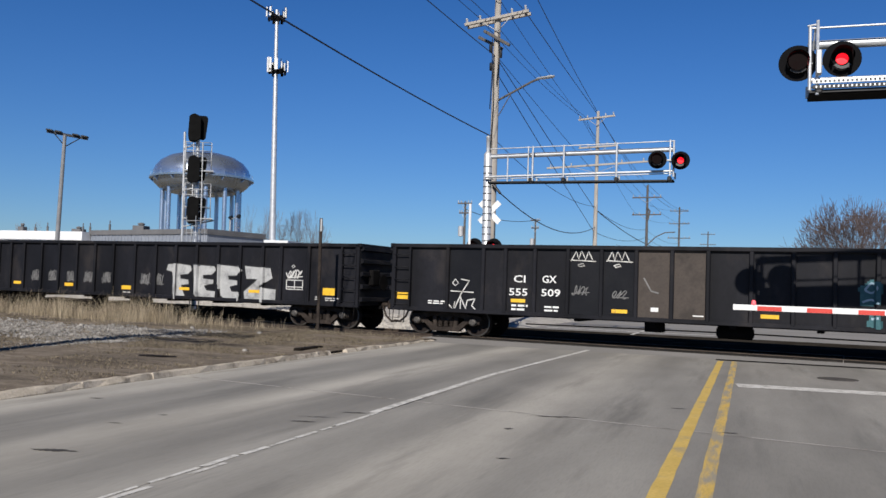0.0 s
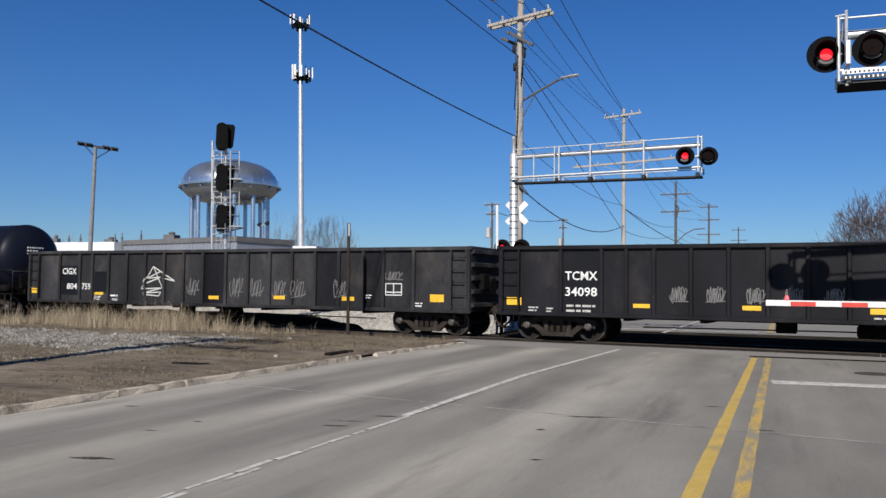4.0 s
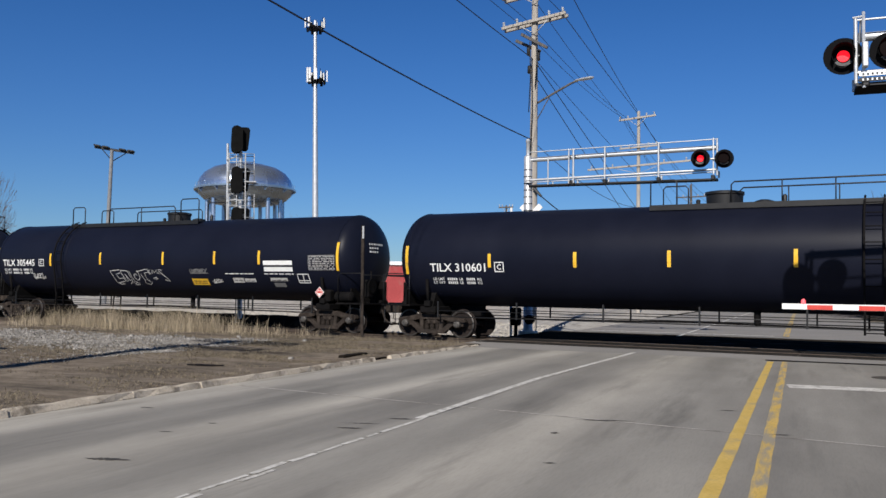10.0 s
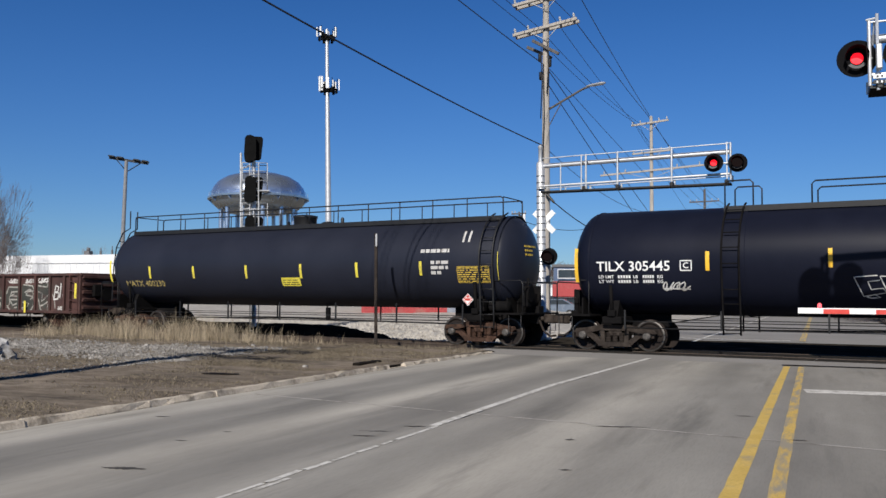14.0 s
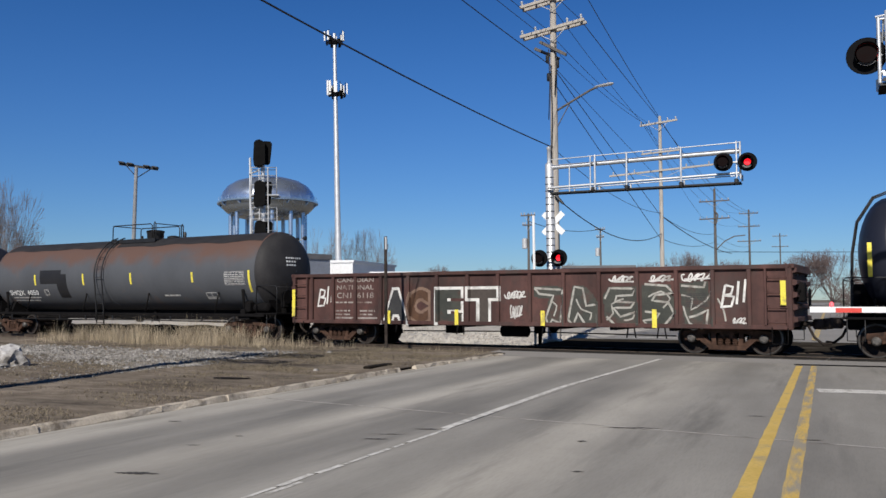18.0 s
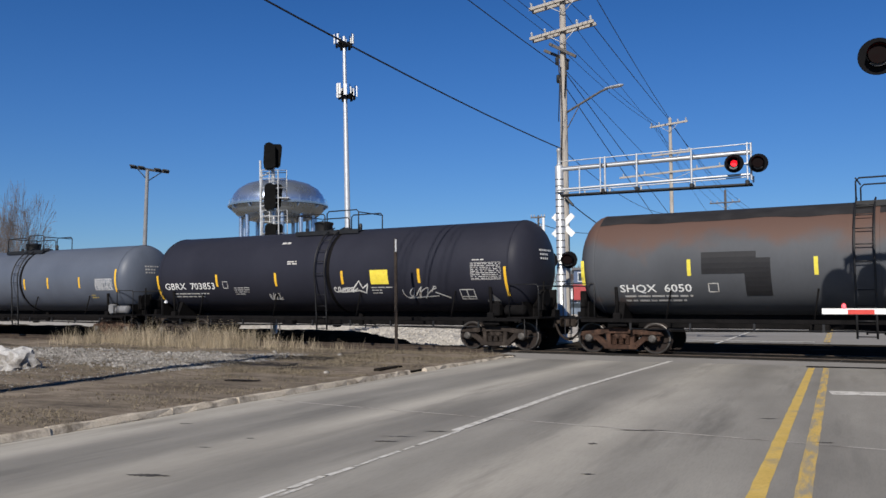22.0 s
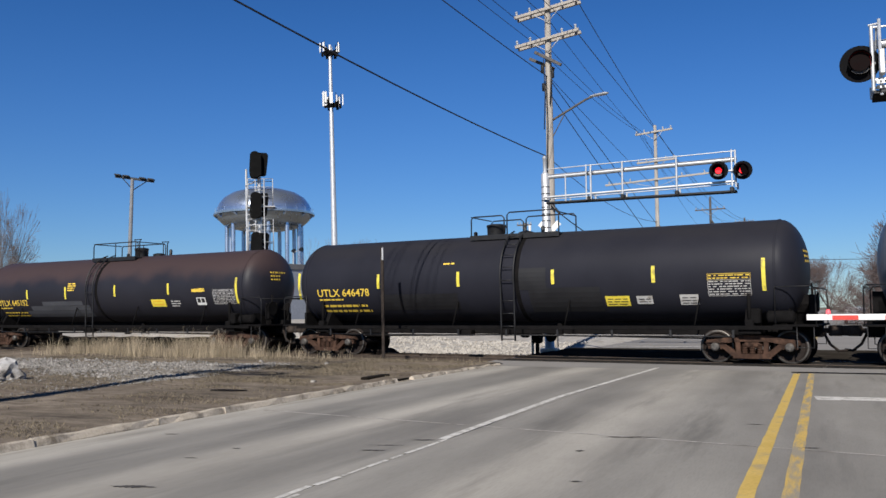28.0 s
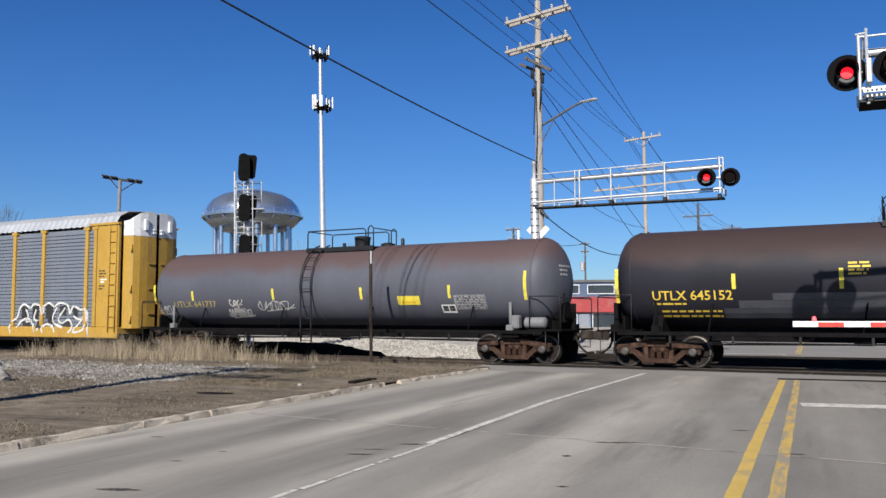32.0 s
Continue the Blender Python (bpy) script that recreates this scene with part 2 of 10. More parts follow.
M = dict(
    road=mat("concrete_road", (0.199, 0.187, 0.167), (0.35, 0.331, 0.296), 0.85, 0, 0.62, 60, 0.12, (1, 0.1, 1), stain=(0.186, 0.176, 0.157), stain_amount=0.36, stain_scale=1.6, vary=0.04, grain=0.25),
    road_far=mat("asphalt_far_road", (0.23, 0.22, 0.205), (0.29, 0.275, 0.26), 0.9, 0, 0.3, 30, 0.1, spec=0.1),
    kerb=mat("old_concrete_kerb", (0.4, 0.345, 0.275), (0.58, 0.51, 0.42), 0.9, 0, 2.2, 30, 0.6, stain=(0.17, 0.14, 0.105), stain_amount=0.5, stain_scale=3),
    dirt=mat("bare_dirt", (0.13, 0.104, 0.08), (0.28, 0.236, 0.185), 0.95, 0, 0.6, 18, 0.9, (0.55, 1.4, 1), stain=(0.075, 0.061, 0.048), stain_amount=0.45, stain_scale=0.6, spec=0.1),
    field=mat("dead_turf", (0.12, 0.1, 0.07), (0.18, 0.15, 0.1), 0.95, 0, 0.2, 6, 0.5, stain=(0.15, 0.12, 0.08), stain_amount=0.4, stain_scale=0.05),
    gravel=mat("grey_gravel", (0.15, 0.14, 0.128), (0.285, 0.27, 0.25), 0.95, 0, 4, 30, 0.9, vary=0.2, spec=0.1),
    cinder=mat("dark_cinder_bank", (0.014, 0.0115, 0.009), (0.034, 0.028, 0.022), 0.95, 0, 1.4, 20, 1.0, spec=0.0, stain=(0.06, 0.046, 0.033), stain_amount=0.3, stain_scale=0.9),
    asphalt=mat("shade_darkened_asphalt", (0.026, 0.022, 0.018), (0.046, 0.04, 0.033), 0.95, 0, 0.8, 30, 0.3, spec=0.0, stain=(0.075, 0.067, 0.057), stain_amount=0.35, stain_scale=1.1),
    ballast=mat("track_ballast", (0.09, 0.076, 0.063), (0.16, 0.137, 0.115), 0.95, 0, 5, 25, 1.0, spec=0.05),
    limestone=mat("pale_limestone_bank", (0.36, 0.335, 0.3), (0.5, 0.47, 0.425), 0.95, 0, 2.5, 18, 1.0, stain=(0.26, 0.235, 0.2), stain_amount=0.45, stain_scale=1.6),
    straw=mat("dry_grass", (0.31, 0.25, 0.165), (0.48, 0.4, 0.285), 0.8, 0, 2, 20, 0),
    thatch=mat("short_dead_grass", (0.135, 0.11, 0.077), (0.235, 0.195, 0.135), 0.9, 0, 1.5, 20, 0),
    snow=mat("dirty_old_snow", (0.4, 0.39, 0.38), (0.56, 0.55, 0.54), 0.8, 0, 5, 30, 1.0, stain=(0.22, 0.2, 0.175), stain_amount=0.65, stain_scale=3),
    rail=mat("worn_rail_steel", (0.05, 0.037, 0.028), (0.1, 0.075, 0.056), 0.6, 0.3, 3, 30, 0.1),
    tie=mat("weathered_tie", (0.07, 0.055, 0.042), (0.12, 0.095, 0.075), 0.95, 0, 4, 30, 0.6, (1, 6, 1), vary=0.25),
    panel=mat("crossing_panel", (0.13, 0.12, 0.11), (0.19, 0.175, 0.16), 0.9, 0, 2, 30, 0.3),
    white_paint=mat("worn_white_road_paint", (0.6, 0.58, 0.54), (0.72, 0.7, 0.66), 0.8, 0, 3, 30, 0.1, stain=(0.35, 0.33, 0.295), stain_amount=0.64, stain_scale=6),
    yellow_paint=mat("worn_yellow_road_paint", (0.55, 0.375, 0.09), (0.64, 0.45, 0.13), 0.8, 0, 3, 30, 0.1, stain=(0.32, 0.27, 0.18), stain_amount=0.28, stain_scale=2.2),
    yellow_worn=mat("badly_worn_yellow_road_paint", (0.53, 0.36, 0.09), (0.63, 0.43, 0.12), 0.8, 0, 3, 30, 0.1, (2.2, 0.3, 1), stain=(0.3, 0.265, 0.2), stain_amount=0.8, stain_scale=4.0),
    wood=mat("weathered_pole_wood", (0.3, 0.27, 0.235), (0.47, 0.435, 0.39), 0.9, 0, 5, 60, 0.5, (3, 3, 0.25)),
    wood_dark=mat("dark_pole_wood", (0.075, 0.068, 0.062), (0.14, 0.128, 0.118), 0.9, 0, 5, 60, 0.5, (3, 3, 0.25)),
    galv=mat("galvanised_steel", (0.52, 0.53, 0.54), (0.64, 0.65, 0.66), 0.45, 0.55, 2.5, 25, 0.05),
    galv_dull=mat("dull_galvanised_steel", (0.4, 0.41, 0.42), (0.5, 0.51, 0.52), 0.6, 0.3, 2.5, 25, 0.05),
    pole_grey=mat("weathered_grey_pole", (0.17, 0.175, 0.185), (0.25, 0.255, 0.265), 0.7, 0.1, 2.5, 25, 0.05),
    silver=mat("silver_tank_paint", (0.44, 0.51, 0.62), (0.56, 0.63, 0.73), 0.27, 0.85, 0.25, 6, 0.03),
    flat_black=mat("matt_black_backboard", (0.006, 0.006, 0.006), (0.01, 0.01, 0.01), 0.95, 0, 4, 30, 0, spec=0.05),
    black=mat("black_enamel", (0.01, 0.01, 0.011), (0.016, 0.016, 0.017), 0.5, 0, 4, 30, 0.05),
    wire=mat("black_cable", (0.015, 0.015, 0.017), None, 0.6, 0, 4, 30, 0),
    white=mat("white_enamel", (0.74, 0.74, 0.73), (0.8, 0.8, 0.79), 0.5, 0, 4, 30, 0.03),
    red_tape=mat("red_reflective_sheeting", (0.55, 0.05, 0.04), (0.62, 0.07, 0.05), 0.4, 0, 4, 30, 0),
    yellow=mat("yellow_reflective_strip", (0.75, 0.42, 0.02), (0.85, 0.52, 0.05), 0.5, 0, 6, 40, 0, stain=(0.35, 0.22, 0.06), stain_amount=0.2, stain_scale=5),
    shade_panel=mat("shade_black_crossing_panel", (0.022, 0.021, 0.02), (0.042, 0.039, 0.036), 0.85, 0, 2, 25, 0.3, stain=(0.07, 0.062, 0.054), stain_amount=0.25, stain_scale=1.5, spec=0.0),
    yellow_lemon=mat("lemon_yellow_sticker", (0.76, 0.6, 0.05), (0.84, 0.68, 0.09), 0.55, 0, 6, 40, 0, stain=(0.6, 0.42, 0.06), stain_amount=0.25, stain_scale=8),
    yellow_old=mat("faded_yellow_strip", (0.66, 0.56, 0.05), (0.78, 0.66, 0.09), 0.6, 0, 6, 40, 0, stain=(0.25, 0.2, 0.08), stain_amount=0.35, stain_scale=5),
    white_letter=mat("white_lettering", (0.72, 0.72, 0.7), (0.8, 0.8, 0.78), 0.6, 0, 6, 40, 0),
    grey_letter=mat("weathered_white_lettering", (0.45, 0.44, 0.42), (0.58, 0.57, 0.55), 0.7, 0, 6, 40, 0, stain=(0.2, 0.17, 0.14), stain_amount=0.4, stain_scale=6),
    yellow_faded=mat("faded_yellow_lettering", (0.4, 0.31, 0.1), (0.52, 0.4, 0.13), 0.7, 0, 6, 40, 0, stain=(0.15, 0.13, 0.09), stain_amount=0.4, stain_scale=7),
    yellow_letter=mat("yellow_lettering", (0.7, 0.48, 0.05), (0.78, 0.55, 0.08), 0.6, 0, 6, 40, 0),
    tag_white=mat("white_spray_paint", (0.55, 0.54, 0.51), (0.7, 0.69, 0.66), 0.7, 0, 4, 40, 0, stain=(0.3, 0.285, 0.265), stain_amount=0.5, stain_scale=2.5),
    tag_silver=mat("silver_spray_paint", (0.36, 0.36, 0.355), (0.5, 0.5, 0.49), 0.6, 0.1, 2.2, 30, 0, stain=(0.17, 0.17, 0.17), stain_amount=0.42, stain_scale=2.0),
    tag_dull=mat("faded_spray_paint", (0.14, 0.138, 0.136), (0.2, 0.196, 0.19), 0.7, 0, 4, 40, 0),
    tag_moss=mat("dull_dark_spray_paint", (0.03, 0.033, 0.028), (0.06, 0.06, 0.05), 0.75, 0, 2.5, 30, 0, stain=(0.07, 0.035, 0.028), stain_amount=0.4, stain_scale=2.0),
    tag_black=mat("black_spray_paint", (0.02, 0.02, 0.022), (0.04, 0.04, 0.04), 0.7, 0, 4, 40, 0),
    tag_dusty=mat("dusty_pale_spray_paint", (0.26, 0.25, 0.22), (0.42, 0.41, 0.37), 0.75, 0, 4, 40, 0, stain=(0.1, 0.075, 0.065), stain_amount=0.45, stain_scale=3),
    ghost_letter=mat("ghostly_white_lettering", (0.2, 0.17, 0.155), (0.36, 0.33, 0.3), 0.7, 0, 6, 40, 0, stain=(0.09, 0.05, 0.042), stain_amount=0.5, stain_scale=4),
    tag_rust=mat("brown_spray_paint", (0.055, 0.026, 0.014), (0.1, 0.05, 0.026), 0.75, 0, 2.5, 30, 0),
    tag_rust_pale=mat("dusty_orange_spray_paint", (0.14, 0.085, 0.06), (0.22, 0.15, 0.11), 0.75, 0, 2.5, 30, 0),
    tag_teal=mat("teal_spray_paint", (0.018, 0.075, 0.085), (0.055, 0.15, 0.17), 0.7, 0, 3, 40, 0),
    tag_violet=mat("violet_blue_spray_paint", (0.03, 0.04, 0.1), (0.065, 0.085, 0.19), 0.7, 0, 2.5, 40, 0),
    tag_sky=mat("pale_blue_spray_paint", (0.25, 0.36, 0.44), (0.38, 0.5, 0.58), 0.7, 0, 4, 40, 0),
    truck=mat("rusty_truck_casting", (0.019, 0.0155, 0.014), (0.062, 0.05, 0.042), 0.85, 0, 3, 25, 0.3, stain=(0.026, 0.02, 0.017), stain_amount=0.55, stain_scale=4, spec=0.1),
    truck_brown=mat("red_brown_truck_casting", (0.03, 0.017, 0.0125), (0.105, 0.06, 0.042), 0.85, 0, 3, 25, 0.3, stain=(0.03, 0.02, 0.016), stain_amount=0.55, stain_scale=4, spec=0.1),
    bearing=mat("greasy_bearing_cap", (0.06, 0.055, 0.05), (0.13, 0.12, 0.11), 0.55, 0.3, 6, 30, 0.1),
    polished=mat("worn_bright_wheel_rim", (0.07, 0.063, 0.058), (0.14, 0.13, 0.12), 0.45, 0.8, 4, 30, 0.05),
    wheel=mat("wheel_steel", (0.016, 0.013, 0.0125), (0.04, 0.031, 0.027), 0.75, 0.2, 3, 25, 0.1, spec=0.12),
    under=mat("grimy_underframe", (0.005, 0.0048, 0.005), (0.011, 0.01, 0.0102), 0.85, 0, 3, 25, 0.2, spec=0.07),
    gon=mat("black_gondola_paint", (0.006, 0.0062, 0.0086), (0.0112, 0.0112, 0.0144), 0.6, 0, 1.2, 14, 0.06, (0.6, 1, 0.4), stain=(0.024, 0.021, 0.021), stain_amount=0.3, stain_scale=1.3, vary=0.12, spec=0.2),
    gon_grey=mat("sunned_black_gondola_paint", (0.02, 0.02, 0.0225), (0.036, 0.0355, 0.039), 0.65, 0, 1.2, 14, 0.06, (0.6, 1, 0.4), stain=(0.055, 0.05, 0.046), stain_amount=0.3, stain_scale=1.3, vary=0.32, spec=0.15),
    gon_patch=mat("fresh_black_panel_paint", (0.006, 0.0065, 0.009), (0.01, 0.0105, 0.013), 0.5, 0, 1.2, 14, 0.04, spec=0.2),
    gon_red=mat("oxide_red_gondola_paint", (0.049, 0.0215, 0.0185), (0.08, 0.036, 0.03), 0.75, 0, 1.4, 14, 0.08, (0.6, 1, 0.4), stain=(0.045, 0.03, 0.026), stain_amount=0.45, stain_scale=1.6, vary=0.1),
    gon_brown=mat("sun_browned_panel_paint", (0.05, 0.04, 0.034), (0.072, 0.058, 0.049), 0.75, 0, 1.4, 14, 0.06, stain=(0.035, 0.029, 0.025), stain_amount=0.4, stain_scale=1.4),
    tank_black=tank_paint("black_tank_paint", (0.0068, 0.0082, 0.0165), None, 3, 0.4, spec=0.11),
    tank_char=tank_paint("charcoal_tank_paint", (0.0145, 0.0165, 0.026), None, 3, 0.42, spec=0.25),
    tank_char2=tank_paint("dull_charcoal_tank_paint", (0.0215, 0.0222, 0.0315), None, 3, 0.5, spec=0.13),
    tank_grey=tank_paint("grey_tank_paint", (0.083, 0.096, 0.124), None, 3, 0.45, spec=0.3),
    tank_rusty=tank_paint("rust_streaked_grey_tank_paint", (0.066, 0.07, 0.078), (0.1, 0.06, 0.048), 3.45, 0.6, rust=(0.12, 0.075, 0.054), rust_amount=0.02, spec=0.25, ragged=2.0),
    tank_black2=tank_paint("worn_black_tank_paint", (0.0165, 0.017, 0.0235), (0.024, 0.0235, 0.028), 3.3, 0.5, spec=0.13),
    tank_brown=tank_paint("brown_crowned_black_tank_paint", (0.0175, 0.0175, 0.0235), (0.05, 0.034, 0.034), 2.82, 0.5, spec=0.2),
    tank_grey2=tank_paint("rust_crowned_grey_tank_paint", (0.082, 0.086, 0.105), (0.092, 0.062, 0.062), 2.95, 0.55, spec=0.25),
    bitumen=mat("black_crown_coating", (0.012, 0.011, 0.012), None, 0.7, 0, 2, 20, 0.1),
    patch_grey=mat("grey_touch_up_paint", (0.15, 0.15, 0.155), (0.2, 0.2, 0.205), 0.6, 0, 2, 20, 0.03),
    patch_pale=mat("pale_touch_up_paint", (0.05, 0.053, 0.062), (0.078, 0.082, 0.095), 0.5, 0, 2, 20, 0.03),
    patch_black=mat("black_touch_up_paint", (0.009, 0.009, 0.011), (0.015, 0.015, 0.017), 0.6, 0, 2, 20, 0.03),
    rack_yellow=mat("yellow_autorack_paint", (0.4, 0.235, 0.038), (0.5, 0.31, 0.06), 0.6, 0, 1.2, 14, 0.05, (1, 1, 0.4), stain=(0.3, 0.16, 0.04), stain_amount=0.35, stain_scale=1.2),
    rack_screen=mat("galvanised_side_screen", (0.21, 0.235, 0.275), (0.27, 0.295, 0.335), 0.5, 0.4, 1.2, 14, 0.05, stain=(0.2, 0.17, 0.15), stain_amount=0.25, stain_scale=1.2),
    rack_roof=mat("corrugated_galvanised_roof", (0.5, 0.52, 0.55), (0.6, 0.62, 0.64), 0.45, 0.45, 1.2, 14, 0.05),
    lamp_hood=mat("black_lamp_hood", (0.004, 0.004, 0.005), (0.007, 0.007, 0.008), 0.8, 0, 4, 30, 0.03, spec=0.08),
    lip=mat("sunlit_grey_lamp_lip", (0.06, 0.06, 0.062), (0.11, 0.11, 0.112), 0.6, 0, 9, 40, 0.05),
    lens_dark=mat("dark_red_lens", (0.0032, 0.0011, 0.0011), (0.0055, 0.0014, 0.0014), 0.7, 0, 6, 40, 0.02, spec=0.08),
    lens_lit=glow("lit_red_lens", (1.0, 0.008, 0.018), 1.25),
    tip_lit=glow("lit_red_tip_lamp", (0.9, 0.1, 0.12), 0.8),
    bark=mat("grey_bark", (0.09, 0.075, 0.068), (0.14, 0.12, 0.105), 0.95, 0, 4, 30, 0.4),
    twig=mat("brown_twigs", (0.13, 0.108, 0.1), (0.19, 0.16, 0.15), 0.95, 0, 1, 10, 0),
    twig_red=mat("ruddy_twigs", (0.085, 0.064, 0.06), (0.15, 0.113, 0.105), 0.95, 0, 1, 10, 0),
    wall_white=mat("white_metal_siding", (0.66, 0.67, 0.68), (0.74, 0.75, 0.76), 0.6, 0, 0.3, 6, 0.03),
    wall_grey=mat("blue_grey_metal_siding", (0.19, 0.21, 0.25), (0.24, 0.26, 0.3), 0.6, 0, 0.3, 6, 0.03),
    wall_red=mat("red_corrugated_steel", (0.3, 0.035, 0.038), (0.4, 0.06, 0.06), 0.6, 0, 0.4, 6, 0.03, stain=(0.25, 0.12, 0.1), stain_amount=0.3, stain_scale=0.8),
    wall_blue=mat("dark_blue_shopfront", (0.07, 0.1, 0.17), (0.12, 0.16, 0.24), 0.4, 0, 0.4, 6, 0.02),
    wall_tan=mat("tan_block_wall", (0.3, 0.25, 0.2), (0.37, 0.31, 0.25), 0.85, 0, 0.4, 8, 0.1),
    roof_dark=mat("dark_roof", (0.1, 0.1, 0.105), (0.15, 0.15, 0.155), 0.8, 0, 0.4, 8, 0.05),
    window=mat("window_glass", (0.03, 0.04, 0.05), (0.05, 0.06, 0.07), 0.08, 0, 1, 6, 0),
    car_white=mat("white_car_paint", (0.7, 0.71, 0.72), (0.76, 0.77, 0.78), 0.25, 0, 2, 20, 0, coat=0.5),
    car_red=mat("dark_red_car_paint", (0.22, 0.02, 0.025), (0.28, 0.03, 0.035), 0.25, 0, 2, 20, 0, coat=0.5),
    car_blue=mat("blue_grey_car_paint", (0.12, 0.15, 0.2), (0.16, 0.2, 0.25), 0.25, 0, 2, 20, 0, coat=0.5),
    tyre=mat("tyre_rubber", (0.02, 0.02, 0.02), (0.03, 0.03, 0.03), 0.85, 0, 6, 30, 0.1),
    seal=mat("pale_joint_seal", (0.38, 0.355, 0.325), (0.48, 0.45, 0.415), 0.85, 0, 6, 30, 0.1, stain=(0.19, 0.175, 0.155), stain_amount=0.6, stain_scale=2.2),
    tar=mat("dark_tar", (0.03, 0.027, 0.024), (0.1, 0.09, 0.08), 0.8, 0, 9, 40, 0.3),
    rope=mat("mud_and_shadow", (0.011, 0.009, 0.007), (0.024, 0.019, 0.015), 0.7, 0, 3, 20, 0.3, spec=0.05),
)


def blotch(m, stretch, scale, lo, hi, detail=5):
    """Lays one more scale of wear over a surface, darker or paler than its own colour."""
    n, l = m.node_tree.nodes, m.node_tree.links
    b = n["Principled BSDF"]
    src = b.inputs["Base Color"].links[0].from_socket
    tc = n.new("ShaderNodeTexCoord")
    mp = n.new("ShaderNodeMapping")
    mp.inputs["Scale"].default_value = stretch
    l.new(tc.outputs["Object"], mp.inputs["Vector"])
    t = n.new("ShaderNodeTexNoise")
    t.inputs["Scale"].default_value = scale
    t.inputs["Detail"].default_value = detail
    l.new(mp.outputs[0], t.inputs["Vector"])
    r = n.new("ShaderNodeMapRange")
    r.inputs["From Min"].default_value = 0.36
    r.inputs["From Max"].default_value = 0.64
    r.inputs["To Min"].default_value = lo
    r.inputs["To Max"].default_value = hi
    l.new(t.outputs["Fac"], r.inputs["Value"])
    h = n.new("ShaderNodeHueSaturation")
    l.new(r.outputs[0], h.inputs["Value"])
    l.new(src, h.inputs["Color"])
    l.new(h.outputs[0], b.inputs["Base Color"])


blotch(M["road"], (1, 0.035, 1), 0.55, 0.91, 1.09)
blotch(M["road"], (1, 0.4, 1), 1.3, 0.93, 1.06, 4)


def across(m, stops, noise_amount=0.35):
    """Wear that runs along the road: paler and darker strips at their places across it, with wandering edges."""
    n, l = m.node_tree.nodes, m.node_tree.links
    b = n["Principled BSDF"]
    src = b.inputs["Base Color"].links[0].from_socket
    tc = n.new("ShaderNodeTexCoord")
    sep = n.new("ShaderNodeSeparateXYZ")
    l.new(tc.outputs["Object"], sep.inputs[0])
    mp = n.new("ShaderNodeMapping")
    mp.inputs["Scale"].default_value = (0.5, 0.22, 1)
    l.new(tc.outputs["Object"], mp.inputs["Vector"])
    t = n.new("ShaderNodeTexNoise")
    t.inputs["Scale"].default_value = 1.0
    t.inputs["Detail"].default_value = 6
    l.new(mp.outputs[0], t.inputs["Vector"])
    ma = n.new("ShaderNodeMath")
    ma.operation = "MULTIPLY_ADD"
    l.new(t.outputs["Fac"], ma.inputs[0])
    ma.inputs[1].default_value = 2 * noise_amount
    l.new(sep.outputs["X"], ma.inputs[2])
    r = n.new("ShaderNodeMapRange")
    r.inputs["From Min"].default_value = -8.1 + noise_amount
    r.inputs["From Max"].default_value = 0.0 + noise_amount
    l.new(ma.outputs[0], r.inputs["Value"])
    cr = n.new("ShaderNodeValToRGB")
    cr.color_ramp.interpolation = "EASE"
    l.new(r.outputs[0], cr.inputs["Fac"])
    ends = list(cr.color_ramp.elements)
    for k, (x, v) in enumerate(stops):
        e = ends[k] if k < 2 else cr.color_ramp.elements.new((x + 8.1) / 8.1)
        e.position = (x + 8.1) / 8.1
        e.color = (v, v * 0.99, v * 0.97, 1) if v > 0.8 else (v, v, v, 1)
    mx = n.new("ShaderNodeMix")
    mx.data_type, mx.blend_type = "RGBA", "MULTIPLY"
    mx.inputs["Factor"].default_value = 1.0
    l.new(src, mx.inputs[6])
    l.new(cr.outputs["Color"], mx.inputs[7])
    h = n.new("ShaderNodeHueSaturation")
    h.inputs["Value"].default_value = 1.4
    l.new(mx.outputs[2], h.inputs["Color"])
    l.new(h.outputs[0], b.inputs["Base Color"])


across(M["road"], ((-8.1, 1.0), (0.0, 0.66), (-7.6, 0.94), (-6.95, 0.55), (-6.3, 0.6), (-5.6, 0.95), (-4.78, 0.55), (-4.0, 0.72), (-3.35, 0.57), (-2.65, 0.92), (-1.6, 0.57), (-0.6, 0.66)), 0.22)


def by_blade(m, lo, hi):
    """Every blade a little paler or darker than its neighbour."""
    n, l = m.node_tree.nodes, m.node_tree.links
    b = n["Principled BSDF"]
    src = b.inputs["Base Color"].links[0].from_socket
    g_ = n.new("ShaderNodeNewGeometry")
    r = n.new("ShaderNodeMapRange")
    r.inputs["To Min"].default_value = lo
    r.inputs["To Max"].default_value = hi
    l.new(g_.outputs["Random Per Island"], r.inputs["Value"])
    h = n.new("ShaderNodeHueSaturation")
    l.new(r.outputs[0], h.inputs["Value"])
    l.new(src, h.inputs["Color"])
    l.new(h.outputs[0], b.inputs["Base Color"])


